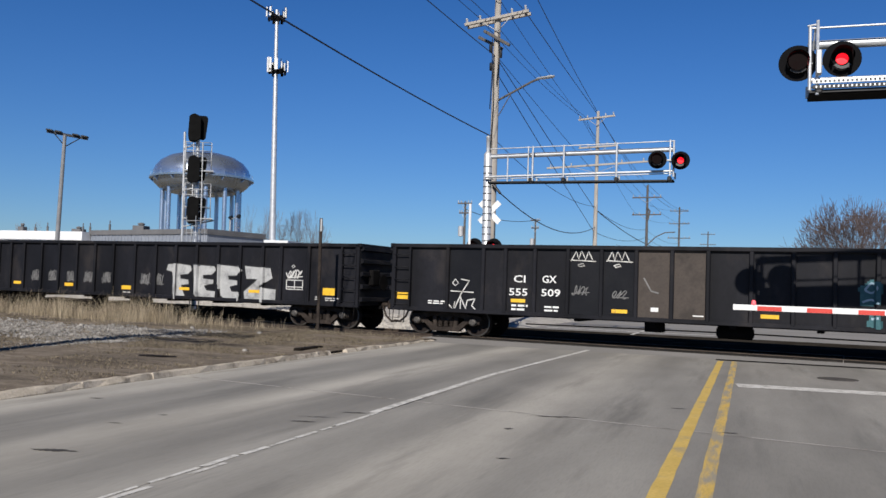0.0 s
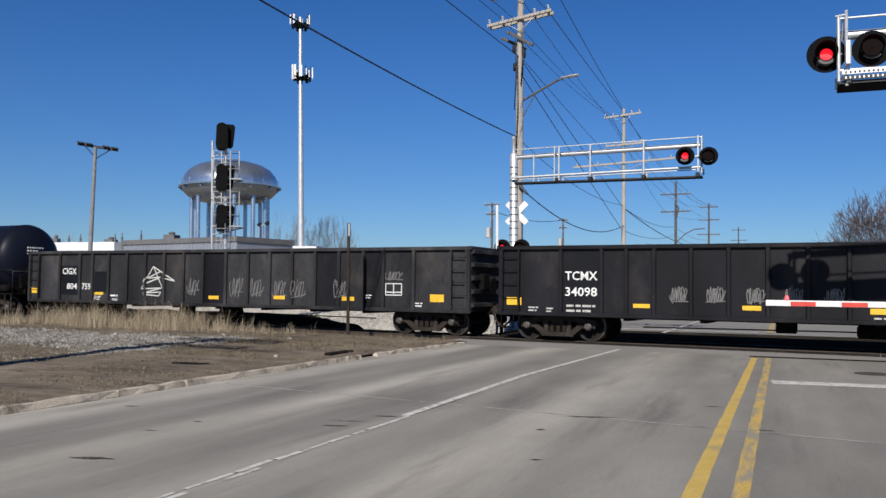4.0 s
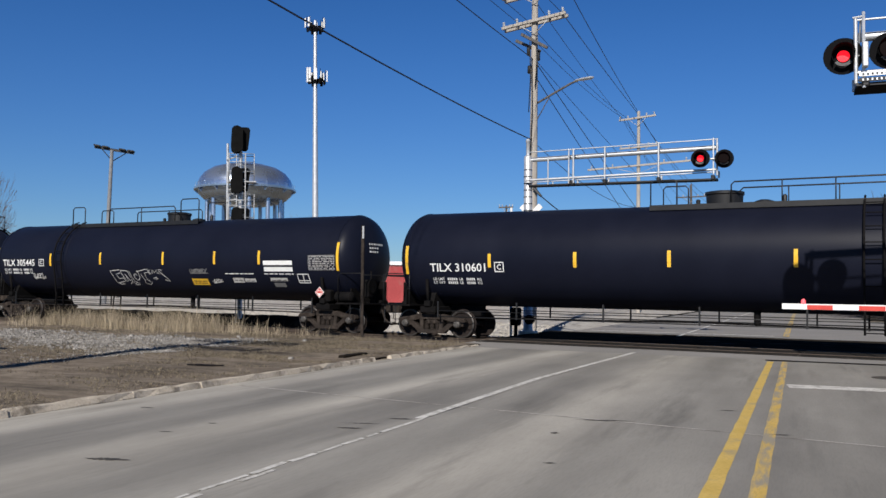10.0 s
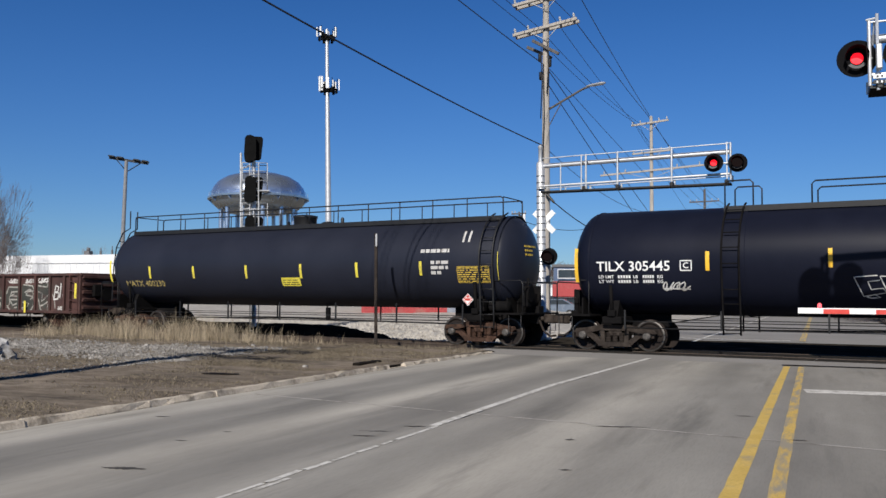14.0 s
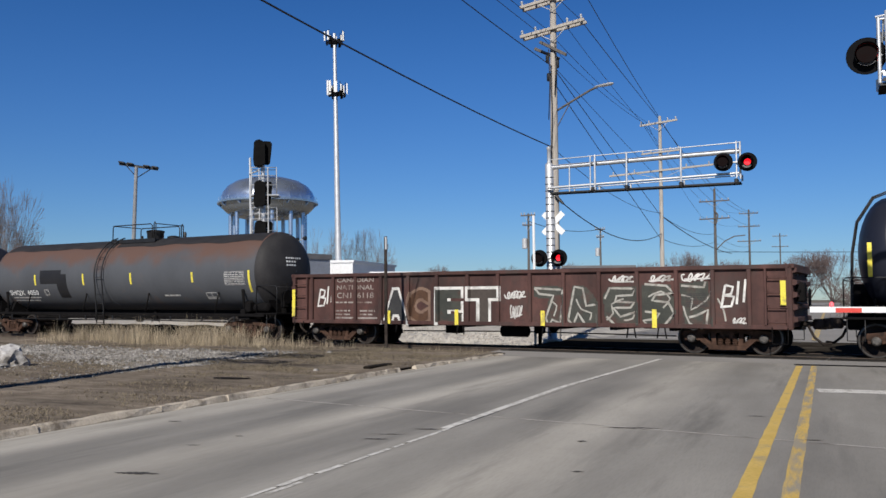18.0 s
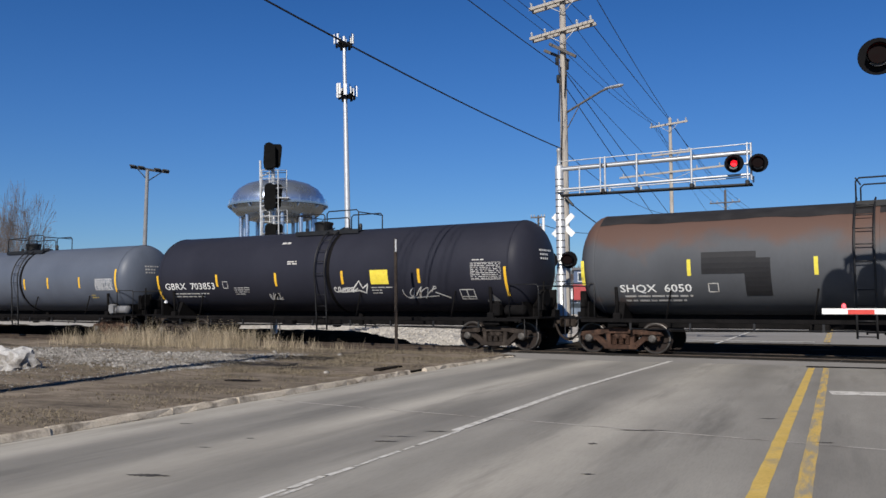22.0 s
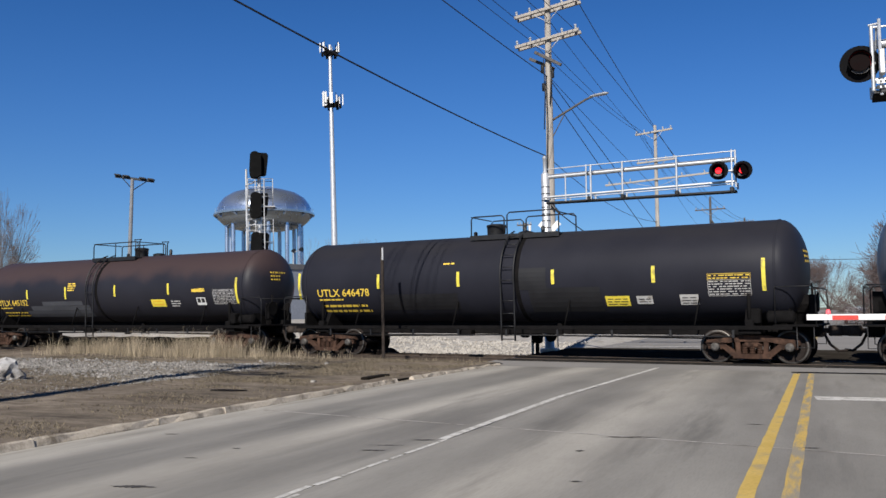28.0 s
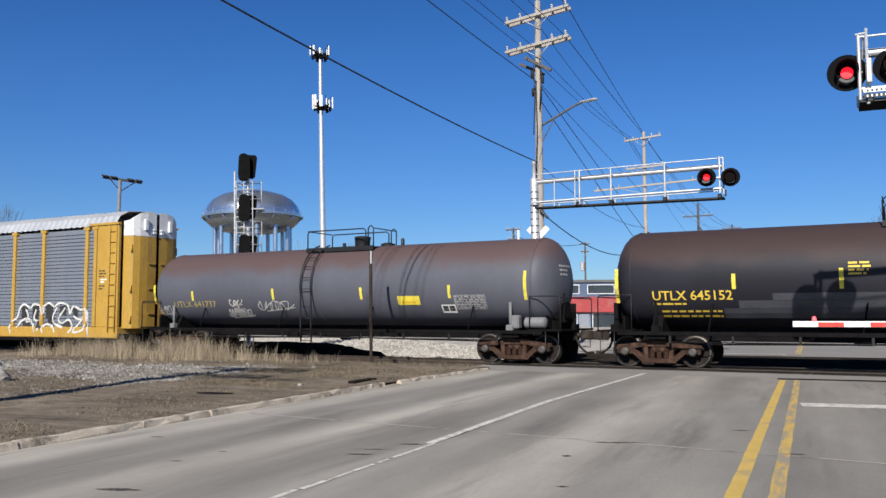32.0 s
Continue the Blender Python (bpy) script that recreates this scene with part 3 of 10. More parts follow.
by_blade(M["straw"], 0.45, 1.2)
by_blade(M["thatch"], 0.65, 1.25)
by_blade(M["gravel"], 0.7, 1.25)
blotch(M["dirt"], (1, 1, 1), 0.35, 0.75, 1.25, 8)
blotch(M["dirt"], (1, 2.5, 1), 2.2, 0.8, 1.2, 8)
blotch(M["gravel"], (1, 1, 1), 3.0, 0.7, 1.3, 6)
blotch(M["gon"], (0.7, 1, 0.15), 1.6, 0.75, 1.35, 7)
blotch(M["gon_grey"], (0.7, 1, 0.15), 1.6, 0.75, 1.3, 7)
blotch(M["gon_red"], (0.8, 1, 0.2), 1.6, 0.7, 1.3, 7)

# ---------------- mesh helpers ----------------
def part(name, bm, material, parent=None, label="", smooth=False):
    """Links a bmesh as one mesh object, under a thing or a part when parent is given."""
    me = bpy.data.meshes.new(name)
    bm.to_mesh(me)
    bm.free()
    mats = material if isinstance(material, (list, tuple)) else [material]
    for k in mats:
        me.materials.append(k)
    if smooth:
        for p in me.polygons:
            p.use_smooth = True
        me.set_sharp_from_angle(angle=radians(38))
    ob = new(name, me)
    if parent:
        ob.parent = parent
    if label:
        tagged(ob, label)
    return ob


def shared(name, me, parent, m):
    """One more object on an existing mesh."""
    ob = new(name, me)
    ob.parent = parent
    ob.matrix_basis = m
    return ob


def thing(name, label, category, m=None, group="", kind=""):
    ob = new(name)
    ob.empty_display_size = 0.2
    if m:
        ob.matrix_basis = m
    return tagged(ob, label, category, group, kind)


def bx(bm, x0, x1, y0, y1, z0, z1, b=0.0, mi=0):
    """A box; b bevels its edges by cutting the corners."""
    if b <= 0:
        v = [bm.verts.new((x, y, z)) for z in (z0, z1) for y in (y0, y1) for x in (x0, x1)]
        q = ((0, 2, 3, 1), (4, 5, 7, 6), (0, 1, 5, 4), (2, 6, 7, 3), (0, 4, 6, 2), (1, 3, 7, 5))
        for f in q:
            bm.faces.new([v[i] for i in f]).material_index = mi
        return v
    rings = []
    for z, i in ((z0, b), (z0 + b, 0), (z1 - b, 0), (z1, b)):
        pts = ((x0 + b, y0 + i), (x1 - b, y0 + i), (x1 - i, y0 + b), (x1 - i, y1 - b), (x1 - b, y1 - i), (x0 + b, y1 - i), (x0 + i, y1 - b), (x0 + i, y0 + b))
        if i:
            pts = ((x0 + b, y0 + b), (x1 - b, y0 + b), (x1 - b, y0 + b), (x1 - b, y1 - b), (x1 - b, y1 - b), (x0 + b, y1 - b), (x0 + b, y1 - b), (x0 + b, y0 + b))
            pts = pts[0::2]
        rings.append([bm.verts.new((px, py, z)) for px, py in pts])
    bm.faces.new(rings[0][::-1]).material_index = mi
    bm.faces.new(rings[3]).material_index = mi
    for k in range(8):
        bm.faces.new((rings[1][k], rings[1][(k + 1) % 8], rings[2][(k + 1) % 8], rings[2][k])).material_index = mi
    for ring, octo, up in ((rings[0], rings[1], False), (rings[3], rings[2], True)):
        for k in range(4):
            a, c = octo[2 * k], octo[2 * k + 1]
            d = octo[(2 * k + 2) % 8]
            f1 = (ring[k], ring[(k + 1) % 4], c, a)
            f2 = (ring[(k + 1) % 4], d, c)
            for f in (f1, f2):
                bm.faces.new(f[::-1] if not up else f).material_index = mi
    return rings


def rod(bm, p0, p1, r0, r1=None, n=8, caps=True, mi=0):
    """A round bar from p0 to p1, tapering from r0 to r1."""
    p0, p1 = Vector(p0), Vector(p1)
    r1 = r0 if r1 is None else r1
    w = p1 - p0
    if w.length < 1e-6:
        return
    w.normalize()
    u = w.orthogonal().normalized()
    v = w.cross(u)
    a = [bm.verts.new(p0 + (u * math.cos(2 * math.pi * k / n) + v * math.sin(2 * math.pi * k / n)) * r0) for k in range(n)]
    c = [bm.verts.new(p1 + (u * math.cos(2 * math.pi * k / n) + v * math.sin(2 * math.pi * k / n)) * r1) for k in range(n)]
    for k in range(n):
        f = bm.faces.new((a[k], a[(k + 1) % n], c[(k + 1) % n], c[k]))
        f.material_index = mi
        f.smooth = n > 5
    if caps:
        bm.faces.new(a[::-1]).material_index = mi
        bm.faces.new(c).material_index = mi


def rods(bm, pts, r, n=8, mi=0):
    """One continuous round bar along a line of points."""
    pts = [Vector(p) for p in pts]
    rings = []
    u = None
    for i, p in enumerate(pts):
        w = (pts[min(i + 1, len(pts) - 1)] - pts[max(i - 1, 0)]).normalized()
        u = w.orthogonal().normalized() if u is None else (u - w * u.dot(w))
        u = u.normalized() if u.length > 1e-4 else w.orthogonal().normalized()
        v = w.cross(u)
        rings.append([bm.verts.new(p + (u * math.cos(2 * math.pi * k / n) + v * math.sin(2 * math.pi * k / n)) * r) for k in range(n)])
    for a, c in zip(rings[:-1], rings[1:]):
        for k in range(n):
            f = bm.faces.new((a[k], a[(k + 1) % n], c[(k + 1) % n], c[k]))
            f.material_index = mi
            f.smooth = n > 5
    bm.faces.new(rings[0][::-1]).material_index = mi
    bm.faces.new(rings[-1]).material_index = mi


def lathe(bm, axis, prof, n=32, origin=(0, 0, 0), mi=0, caps=True):
    """A turned shape: prof gives (along, radius); axis is 'x', 'y' or 'z'."""
    o = Vector(origin)
    rings = []
    for s, r in prof:
        ring = []
        for k in range(n):
            a = 2 * math.pi * k / n
            c, d = r * math.cos(a), r * math.sin(a)
            p = {"x": (s, c, d), "y": (d, s, c), "z": (c, d, s)}[axis]
            ring.append(bm.verts.new(o + Vector(p)))
        rings.append(ring)
    for a, c in zip(rings[:-1], rings[1:]):
        for k in range(n):
            f = bm.faces.new((a[k], a[(k + 1) % n], c[(k + 1) % n], c[k]))
            f.material_index = mi
            f.smooth = True
    if caps:
        bm.faces.new(rings[0][::-1]).material_index = mi
        bm.faces.new(rings[-1]).material_index = mi


def prism(bm, pts, y0, y1, mi=0):
    """A flat outline of (x, z) points, given thickness from y0 to y1."""
    a = [bm.verts.new((x, y0, z)) for x, z in pts]
    c = [bm.verts.new((x, y1, z)) for x, z in pts]
    bm.faces.new(a).material_index = mi
    bm.faces.new(c[::-1]).material_index = mi
    k = len(pts)
    for i in range(k):
        bm.faces.new((a[i], c[i], c[(i + 1) % k], a[(i + 1) % k])).material_index = mi


def curvy(pts, k=4):
    """The same line, bent smoothly through its points."""
    out = []
    for i in range(len(pts) - 1):
        p0, p1, p2, p3 = (Vector(pts[max(0, min(len(pts) - 1, j))]) for j in (i - 1, i, i + 1, i + 2))
        for s in range(k):
            t = s / k
            q = 0.5 * (2 * p1 + (p2 - p0) * t + (2 * p0 - 5 * p1 + 4 * p2 - p3) * t * t + (3 * p1 - p0 - 3 * p2 + p3) * t ** 3)
            out.append((q.x, q.y))
    return out + [tuple(pts[-1])]


def stroke_faces(bm, pts, w, lift, closed=False, mi=0):
    """A painted line of width w through (x, z) points; lift maps (x, z) onto the painted surface."""
    if closed:
        pts = list(pts) + [pts[0]]
    dense = []
    for a, c in zip(pts[:-1], pts[1:]):
        k = max(1, int(math.hypot(c[0] - a[0], c[1] - a[1]) / 0.11))
        dense += [(a[0] + (c[0] - a[0]) * i / k, a[1] + (c[1] - a[1]) * i / k) for i in range(k)]
    dense.append(pts[-1])
    prev = None
    for i, p in enumerate(dense):
        q0, q1 = dense[max(0, i - 1)], dense[min(len(dense) - 1, i + 1)]
        dx, dz = q1[0] - q0[0], q1[1] - q0[1]
        n = math.hypot(dx, dz) or 1
        ox, oz = -dz / n * w / 2, dx / n * w / 2
        cur = (bm.verts.new(lift(p[0] + ox, p[1] + oz)), bm.verts.new(lift(p[0] - ox, p[1] - oz)))
        if prev:
            bm.faces.new((prev[0], prev[1], cur[1], cur[0])).material_index = mi
        prev = cur


def rect_faces(bm, x0, x1, z0, z1, lift, mi=0, step=0.12):
    """A painted or stuck-on rectangle on the surface that lift gives."""
    k = max(1, int((z1 - z0) / step))
    prev = None
    for i in range(k + 1):
        z = z0 + (z1 - z0) * i / k
        cur = (bm.verts.new(lift(x0, z)), bm.verts.new(lift(x1, z)))
        if prev:
            bm.faces.new((prev[0], prev[1], cur[1], cur[0])).material_index = mi
        prev = cur


def text_faces(bm, words, x, z, height, lift, wide=1.0, mi=0, centre=False, bold=0.0):
    """Lettering with the built-in font, its baseline starting at (x, z)."""
    cu = bpy.data.curves.new("lettering", "FONT")
    cu.body = words
    cu.size = 1.0
    cu.resolution_u = 2
    cu.offset = bold
    ob = bpy.data.objects.new("lettering", cu)
    scene.collection.objects.link(ob)
    me = bpy.data.meshes.new_from_object(ob.evaluated_get(bpy.context.evaluated_depsgraph_get()))
    bpy.data.objects.remove(ob)
    bpy.data.curves.remove(cu)
    k = height / 0.69
    xs = [v.co.x for v in me.vertices] or [0]
    shift = -(max(xs) + min(xs)) / 2 * k * wide if centre else -min(xs) * k * wide
    vs = [bm.verts.new(lift(x + shift + v.co.x * k * wide, z + v.co.y * k)) for v in me.vertices]
    for p in me.polygons:
        try:
            bm.faces.new([vs[i] for i in p.vertices]).material_index = mi
        except ValueError:
            pass
    bpy.data.meshes.remove(me)


def bars(bm, x, z, rows, lift, h=0.05, gap=0.045, mi=0, rng=None, ww=(0.12, 0.3)):
    """Writing too small to read: rows of short plain bars. rows: total widths."""
    rng = rng or random.Random(int(x * 100) + 7)
    for i, width in enumerate(rows):
        px, zz = x, z - i * (h + gap)
        while px < x + width - 0.03:
            w = min(rng.uniform(*ww), x + width - px)
            rect_faces(bm, px, px + w, zz, zz + h, lift, mi, 1)
            px += w + rng.uniform(0.03, 0.06)


def B():
    return bmesh.new()


def sag(a, c, drop, k=14):
    a, c = Vector(a), Vector(c)
    return [a.lerp(c, i / k) - Vector((0, 0, drop * 4 * (i / k) * (1 - i / k))) for i in range(k + 1)]

# ---------------- track frame ----------------
TRACK_TURN = math.degrees(math.atan(-0.1))
TRACK_LONG = math.sqrt(1.01)


def track_pose(s, z=0.0):
    """The pose on the track's centre line at s metres along it; its own x runs along the rails, its y away from the near side."""
    x = s / TRACK_LONG
    return pose(x, 24.6 - 0.1 * x, z, 0, 0, TRACK_TURN)


# ---------------- ground ----------------
def sheet(name, x0, x1, y0, y1, nx, ny, height, material, label="", kind="structure", category=""):
    bm = B()
    grid = [[bm.verts.new((x0 + (x1 - x0) * i / nx, y0 + (y1 - y0) * j / ny, 0)) for i in range(nx + 1)] for j in range(ny + 1)]
    for row in grid:
        for v in row:
            v.co.z = height(v.co.x, v.co.y)
    for j in range(ny):
        for i in range(nx):
            f = bm.faces.new((grid[j][i], grid[j][i + 1], grid[j + 1][i + 1], grid[j + 1][i]))
            f.smooth = True
    ob = part(name, bm, material)
    return tagged(ob, label, category, "", kind)


bm = B()
gx = [-1500, -700, -300, -121, -119, -9.6, -9.2, 30, 100, 300, 700, 1500]
gy = [-300, -100, 0, 26.6, 27, 40, 70, 96, 97.5, 150, 300, 600, 1200, 2600]
low = lambda x, y: -0.8 if -120 < x < -9.4 and 26.8 < y < 97 else -0.22
net = [[bm.verts.new((x, y, low(x, y))) for x in gx] for y in gy]
for ra, rb in zip(net[:-1], net[1:]):
    for i in range(len(gx) - 1):
        bm.faces.new((ra[i], ra[i + 1], rb[i + 1], rb[i]))
tagged(part("ground", bm, M["field"]), "dull brown winter field reaching to the horizon", "", "", "structure")


def fall(d, a, c):
    """0 below a, 1 above c, smooth between."""
    t = min(1, max(0, (d - a) / (c - a)))
    return t * t * (3 - 2 * t)


def rail_side(x, y):
    """Metres from the track's centre line, towards the camera positive."""
    return (24.6 - 0.1 * x - y) / TRACK_LONG


def verge_height(x, y):
    d = rail_side(x, y)
    k = fall(-8.2 - x, 0, 1.2)
    z = 0.05 + 0.05 * k * (noise.noise(Vector((x * 0.5, y * 0.5, 0))) + 0.5 * noise.noise(Vector((x * 1.9, y * 1.9, 3))))
    return z * fall(d, 2.0, 3.6) - 0.20 * (1 - fall(d, 2.0, 3.6))


def verge_far_height(x, y):
    d = -rail_side(x, y)
    return -0.78 + (0.42 + 0.3 * fall(-x, 17, 21)) * fall(d, 2.3, 3.1) * fall(-9.2 - x, 0, 0.8) + 0.05 * noise.noise(Vector((x * 0.7, y * 0.7, 8))) + 0.027 * min(26, max(0, d - 9))


sheet("verge", -46, -8.2, -12, 26.2, 150, 150, verge_height, M["dirt"], "bare brown dirt verge with dead grass beside the kerb")
sheet("verge_far", -120, -9.0, 28.0, 98, 150, 110, verge_far_height, M["limestone"], "flat lot of pale crushed limestone beyond the rails")
sheet("trackside", -75, -8.3, 25.2, 38, 100, 40, lambda x, y: -0.17 - 0.5 * fall(abs(rail_side(x, y)), 1.8, 3.2) + 0.03 * noise.noise(Vector((x * 1.4, y * 1.4, 2))), M["ballast"], "dark cinder ground beside the rails")



def cinder_height(x, y):
    """A low dark mound beyond the rails that tapers out before the crossing."""
    d = -rail_side(x, y)
    k = fall(-x, 15.6, 20.5)
    top = 0.02 + 0.24 * k + 0.07 * noise.noise(Vector((x * 0.8, y * 0.8, 21))) + 0.03 * noise.noise(Vector((x * 3, y * 3, 5)))
    edge = fall(d, 1.9, 3.2) * (1 - fall(d, 4.6 + 1.2 * k + 0.8 * noise.noise(Vector((x * 0.5, 0, 3))), 6.2 + 1.5 * k))
    return -0.85 + (top + 0.85) * edge * fall(-x, 14.6, 16.4)


sheet("cinder_bank", -62, -14.2, 27.0, 40, 120, 60, cinder_height, M["cinder"], "dark cinder mound along the far side of the rails")

# road: concrete slabs with open joints on a dark bed
road = part("road", (lambda bm: (bx(bm, -8.2, 8.6, -14, 21.2, -0.26, -0.03), bm)[-1])(B()), M["panel"])
tagged(road, "worn grey concrete road of joined slabs", "road", "", "structure")
far_road = part("road_far", (lambda bm: (bx(bm, -8.2, 8.6, 30.4, 58, -0.25, -0.015), bx(bm, -8.2, 3.9, 58, 420, -0.25, -0.015), bm)[-1])(B()), M["road_far"])
tagged(far_road, "grey asphalt road going on beyond the rails", "road", "", "structure")
crossing = part("crossing_pavement", (lambda bm: (bx(bm, -9.0, 9.4, 21.2, 25.6, -0.25, -0.02), bm)[-1])(B()), M["road_far"])
tagged(crossing, "grey asphalt pavement between the road and the rails", "pavement", "", "structure")
# this stretch is darkened so its colour holds the train's shadow
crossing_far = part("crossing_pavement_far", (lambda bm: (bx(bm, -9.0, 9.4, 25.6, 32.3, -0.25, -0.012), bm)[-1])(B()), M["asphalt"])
tagged(crossing_far, "patched asphalt between rails and far road, train shadow painted in", "pavement", "", "structure")

cols = [-8.06, -4.02, -0.62, 3.3, 8.6]
rows = [-14.0, -5.2, 2.4, 9.75, 21.2]
slope = lambda x, k: rows[k] + (-0.14 * (x + 1.0) if 0 < k < 4 else 0)
for i in range(4):
    for k in range(4):
        xa, xb = cols[i] + 0.006, cols[i + 1] - 0.006
        bm = B()
        lo = [(xa, slope(xa, k) + 0.008), (xb, slope(xb, k) + 0.008), (xb, slope(xb, k + 1) - 0.008), (xa, slope(xa, k + 1) - 0.008)]
        va = [bm.verts.new((px, py, -0.03)) for px, py in lo]
        vb = [bm.verts.new((px, py, -0.006)) for px, py in lo]
        cx, cy = (xa + xb) / 2, sum(q[1] for q in lo) / 4
        vc = [bm.verts.new((px + (0.012 if px < cx else -0.012), py + (0.012 if py < cy else -0.012), 0.0)) for px, py in lo]
        for u, v in ((va, vb), (vb, vc)):
            for j in range(4):
                bm.faces.new((u[j], u[(j + 1) % 4], v[(j + 1) % 4], v[j]))
        bm.faces.new(vc)
        part("slab", bm, M["road"], road)
for i in range(4):
    bm = B()
    xa, xb = cols[i] + 0.3 * (i == 0), cols[i + 1] - 0.05
    ya, yb = slope(xa, 3), slope(xb, 3)
    v = [bm.verts.new(q) for q in ((xa, ya - 0.03, 0.003), (xb, yb - 0.03, 0.003), (xb, yb + 0.024, 0.003), (xa, ya + 0.024, 0.003))]
    bm.faces.new(v)
    part("joint_seal", bm, M["seal"], road)
TAR = [(-5.42, 5.63, 0.2, 0.075), (-2.09, 9.88, 0.32, 0.05), (-4.45, 8.36, 0.22, 0.022), (-4.42, 8.02, 0.14, 0.045), (-4.22, 8.86, 0.14, 0.05), (-2.38, 8.75, 0.05, 0.06), (-0.86, 11.5, 0.13, 0.03), (-5.94, 6.94, 0.09, 0.018), (-5.87, 7.6, 0.05, 0.025), (-0.2, 9.78, 0.12, 0.03), (-7.3, 8.2, 0.1, 0.03), (-2.0, 7.2, 0.06, 0.03)]
rt = random.Random(9)
for px, py, a, c in TAR:
    bm = B()
    n = 22
    mid = [(u, 0.3 * a * (u + 0.35 * noise.noise(Vector((u * 2.6 + px, py, 1)))), max(0.1, (1 - abs(u) ** 1.5)) * c * rt.uniform(0.35, 1.0)) for u in np.linspace(-1, 1, n)]
    lo_ = [bm.verts.new((px + a * u, py + m - w_, 0.005)) for u, m, w_ in mid]
    hi_ = [bm.verts.new((px + a * u, py + m + w_, 0.005)) for u, m, w_ in mid]
    for k in range(n - 1):
        bm.faces.new((lo_[k], lo_[k + 1], hi_[k + 1], hi_[k]))
    part("tar_patch", bm, M["tar"], road)
cover = thing("manhole_cover", "dark iron manhole cover flush with the road", "manhole cover", pose(1.55, 17.6, 0))
bm = B()
lathe(bm, "z", [(-0.02, 0.36), (0.006, 0.36), (0.008, 0.33), (0.004, 0.32), (0.008, 0.3)], 24)
part("lid", bm, M["tar"], cover)

# kerb in short weathered lengths, with a gap at the drain
kerb = tagged(part("kerb", (lambda bm: (bx(bm, -8.24, -8.12, -12, 21.9, -0.2, 0.0), bm)[-1])(B()), M["kerb"]), "chipped pale concrete kerb with a broken drain gap", "kerb", "", "structure")
rng = random.Random(4)
y = -12.0
while y < 21.6:
    step = rng.uniform(1.3, 2.2)
    y1 = min(y + step, 21.8)
    if y < 15.75 < y1 or 15.75 <= y < 16.5:
        if y < 15.3:
            y1 = 15.72
        else:
            y, y1 = 16.5, 18.2
    low = 0.115 if y < 16 else 0.1 - 0.008 * (y - 16.5)
    bm = B()
    n = 7
    rings = []
    for i in range(n):
        yy = y + (y1 - y - 0.012) * i / (n - 1)
        wob = [rng.uniform(-0.012, 0.012) for _ in range(6)]
        prof = ((-8.05, -0.1), (-8.07, 0.004), (-8.1, low - 0.04), (-8.15, low - 0.03), (-8.2, low - 0.045), (-8.25, -0.1))
        rings.append([bm.verts.new((px + w * 0.8, yy, pz + (w if pz > 0 else 0))) for (px, pz), w in zip(prof, wob)])
    for a, c in zip(rings[:-1], rings[1:]):
        for k in range(5):
            bm.faces.new((a[k], c[k], c[k + 1], a[k + 1]))
    bm.faces.new(rings[0][::-1])
    bm.faces.new(rings[-1])
    part("kerb_stone", bm, M["kerb"], kerb)
    y = y1
drain = tagged(part("drain_inlet", (lambda bm: (bx(bm, -8.72, -8.2, 15.74, 16.48, -0.1, 0.03, 0.01), bx(bm, -8.9, -8.72, 15.6, 16.6, -0.1, 0.1, 0.02), bm)[-1])(B()), M["rope"]), "dark broken opening of a kerb drain", "drain")

# painted lines, a few millimetres thick
def painted_strip(name, label, pts, width, material):
    bm = B()
    rg = random.Random(len(name) + int(width * 1000))
    for (xa, ya), (xb, yb) in zip(pts[:-1], pts[1:]):
        k = max(2, int(math.hypot(xb - xa, yb - ya) / 0.35))
        dx, dy = xb - xa, yb - ya
        ln = math.hypot(dx, dy)
        nx, ny = -dy / ln * width / 2, dx / ln * width / 2
        prev = None
        for i in range(k + 1):
            u = i / k
            ja, jb = 1 + rg.uniform(-0.012, 0.008) / width, 1 + rg.uniform(-0.012, 0.008) / width
            cx, cy = xa + dx * u, ya + dy * u
            cur = (bm.verts.new((cx + nx * ja, cy + ny * ja, 0.004)), bm.verts.new((cx - nx * jb, cy - ny * jb, 0.004)))
            if prev:
                bm.faces.new((prev[0], prev[1], cur[1], cur[0]))
            prev = cur
    return tagged(part(name, bm, material), label, "road marking", "", "structure")


painted_strip("centre_line_1", "worn double yellow centre line", [(-0.62, -13), (-0.63, 20.5)], 0.135, M["yellow_paint"])
painted_strip("centre_line_2", "worn double yellow centre line", [(-0.265, -13), (-0.33, 20.6)], 0.125, M["yellow_worn"])
painted_strip("lane_line", "worn solid white lane line", [(-4.055, 9.0), (-4.15, 14), (-3.85, 21.6)], 0.11, M["white_paint"])
rl = random.Random(17)
for off, ya, yb, gaps in ((-0.02, -13.0, 6.2, (0.02, 0.05, 0.12)), (0.055, -13.0, 5.9, (0.05, 0.2, 0.45)), (0.005, 6.25, 9.0, (0.02, 0.03, 0.09))):
    yy = ya
    while yy < yb:
        run = rl.uniform(0.22, 0.9)
        end = min(yb, yy + run)
        painted_strip("lane_line", "worn strand of a white lane line", [(-3.99 + off - 0.02 * (yy > 6), yy), (-3.99 + off - 0.02 * (end > 6), end)], rl.uniform(0.04, 0.066), M["white_paint"])
        yy += run + rl.choice(gaps)
# dark paint laid on the road where the gate arm's shadow falls
painted_strip("pavement_seam", "dark stripe painted along the lowered gate arm's shadow", [(-0.75, 20.9), (2.5, 21.0), (6.0, 21.1)], 0.36, M["rope"])
painted_strip("stop_line", "white stop line before the crossing", [(-0.2, 15.12), (7.6, 15.95)], 0.56, M["white_paint"])
painted_strip("stop_line_far", "white stop line beyond the rails", [(-7.7, 33.6), (-0.9, 33.4)], 0.4, M["white_paint"])
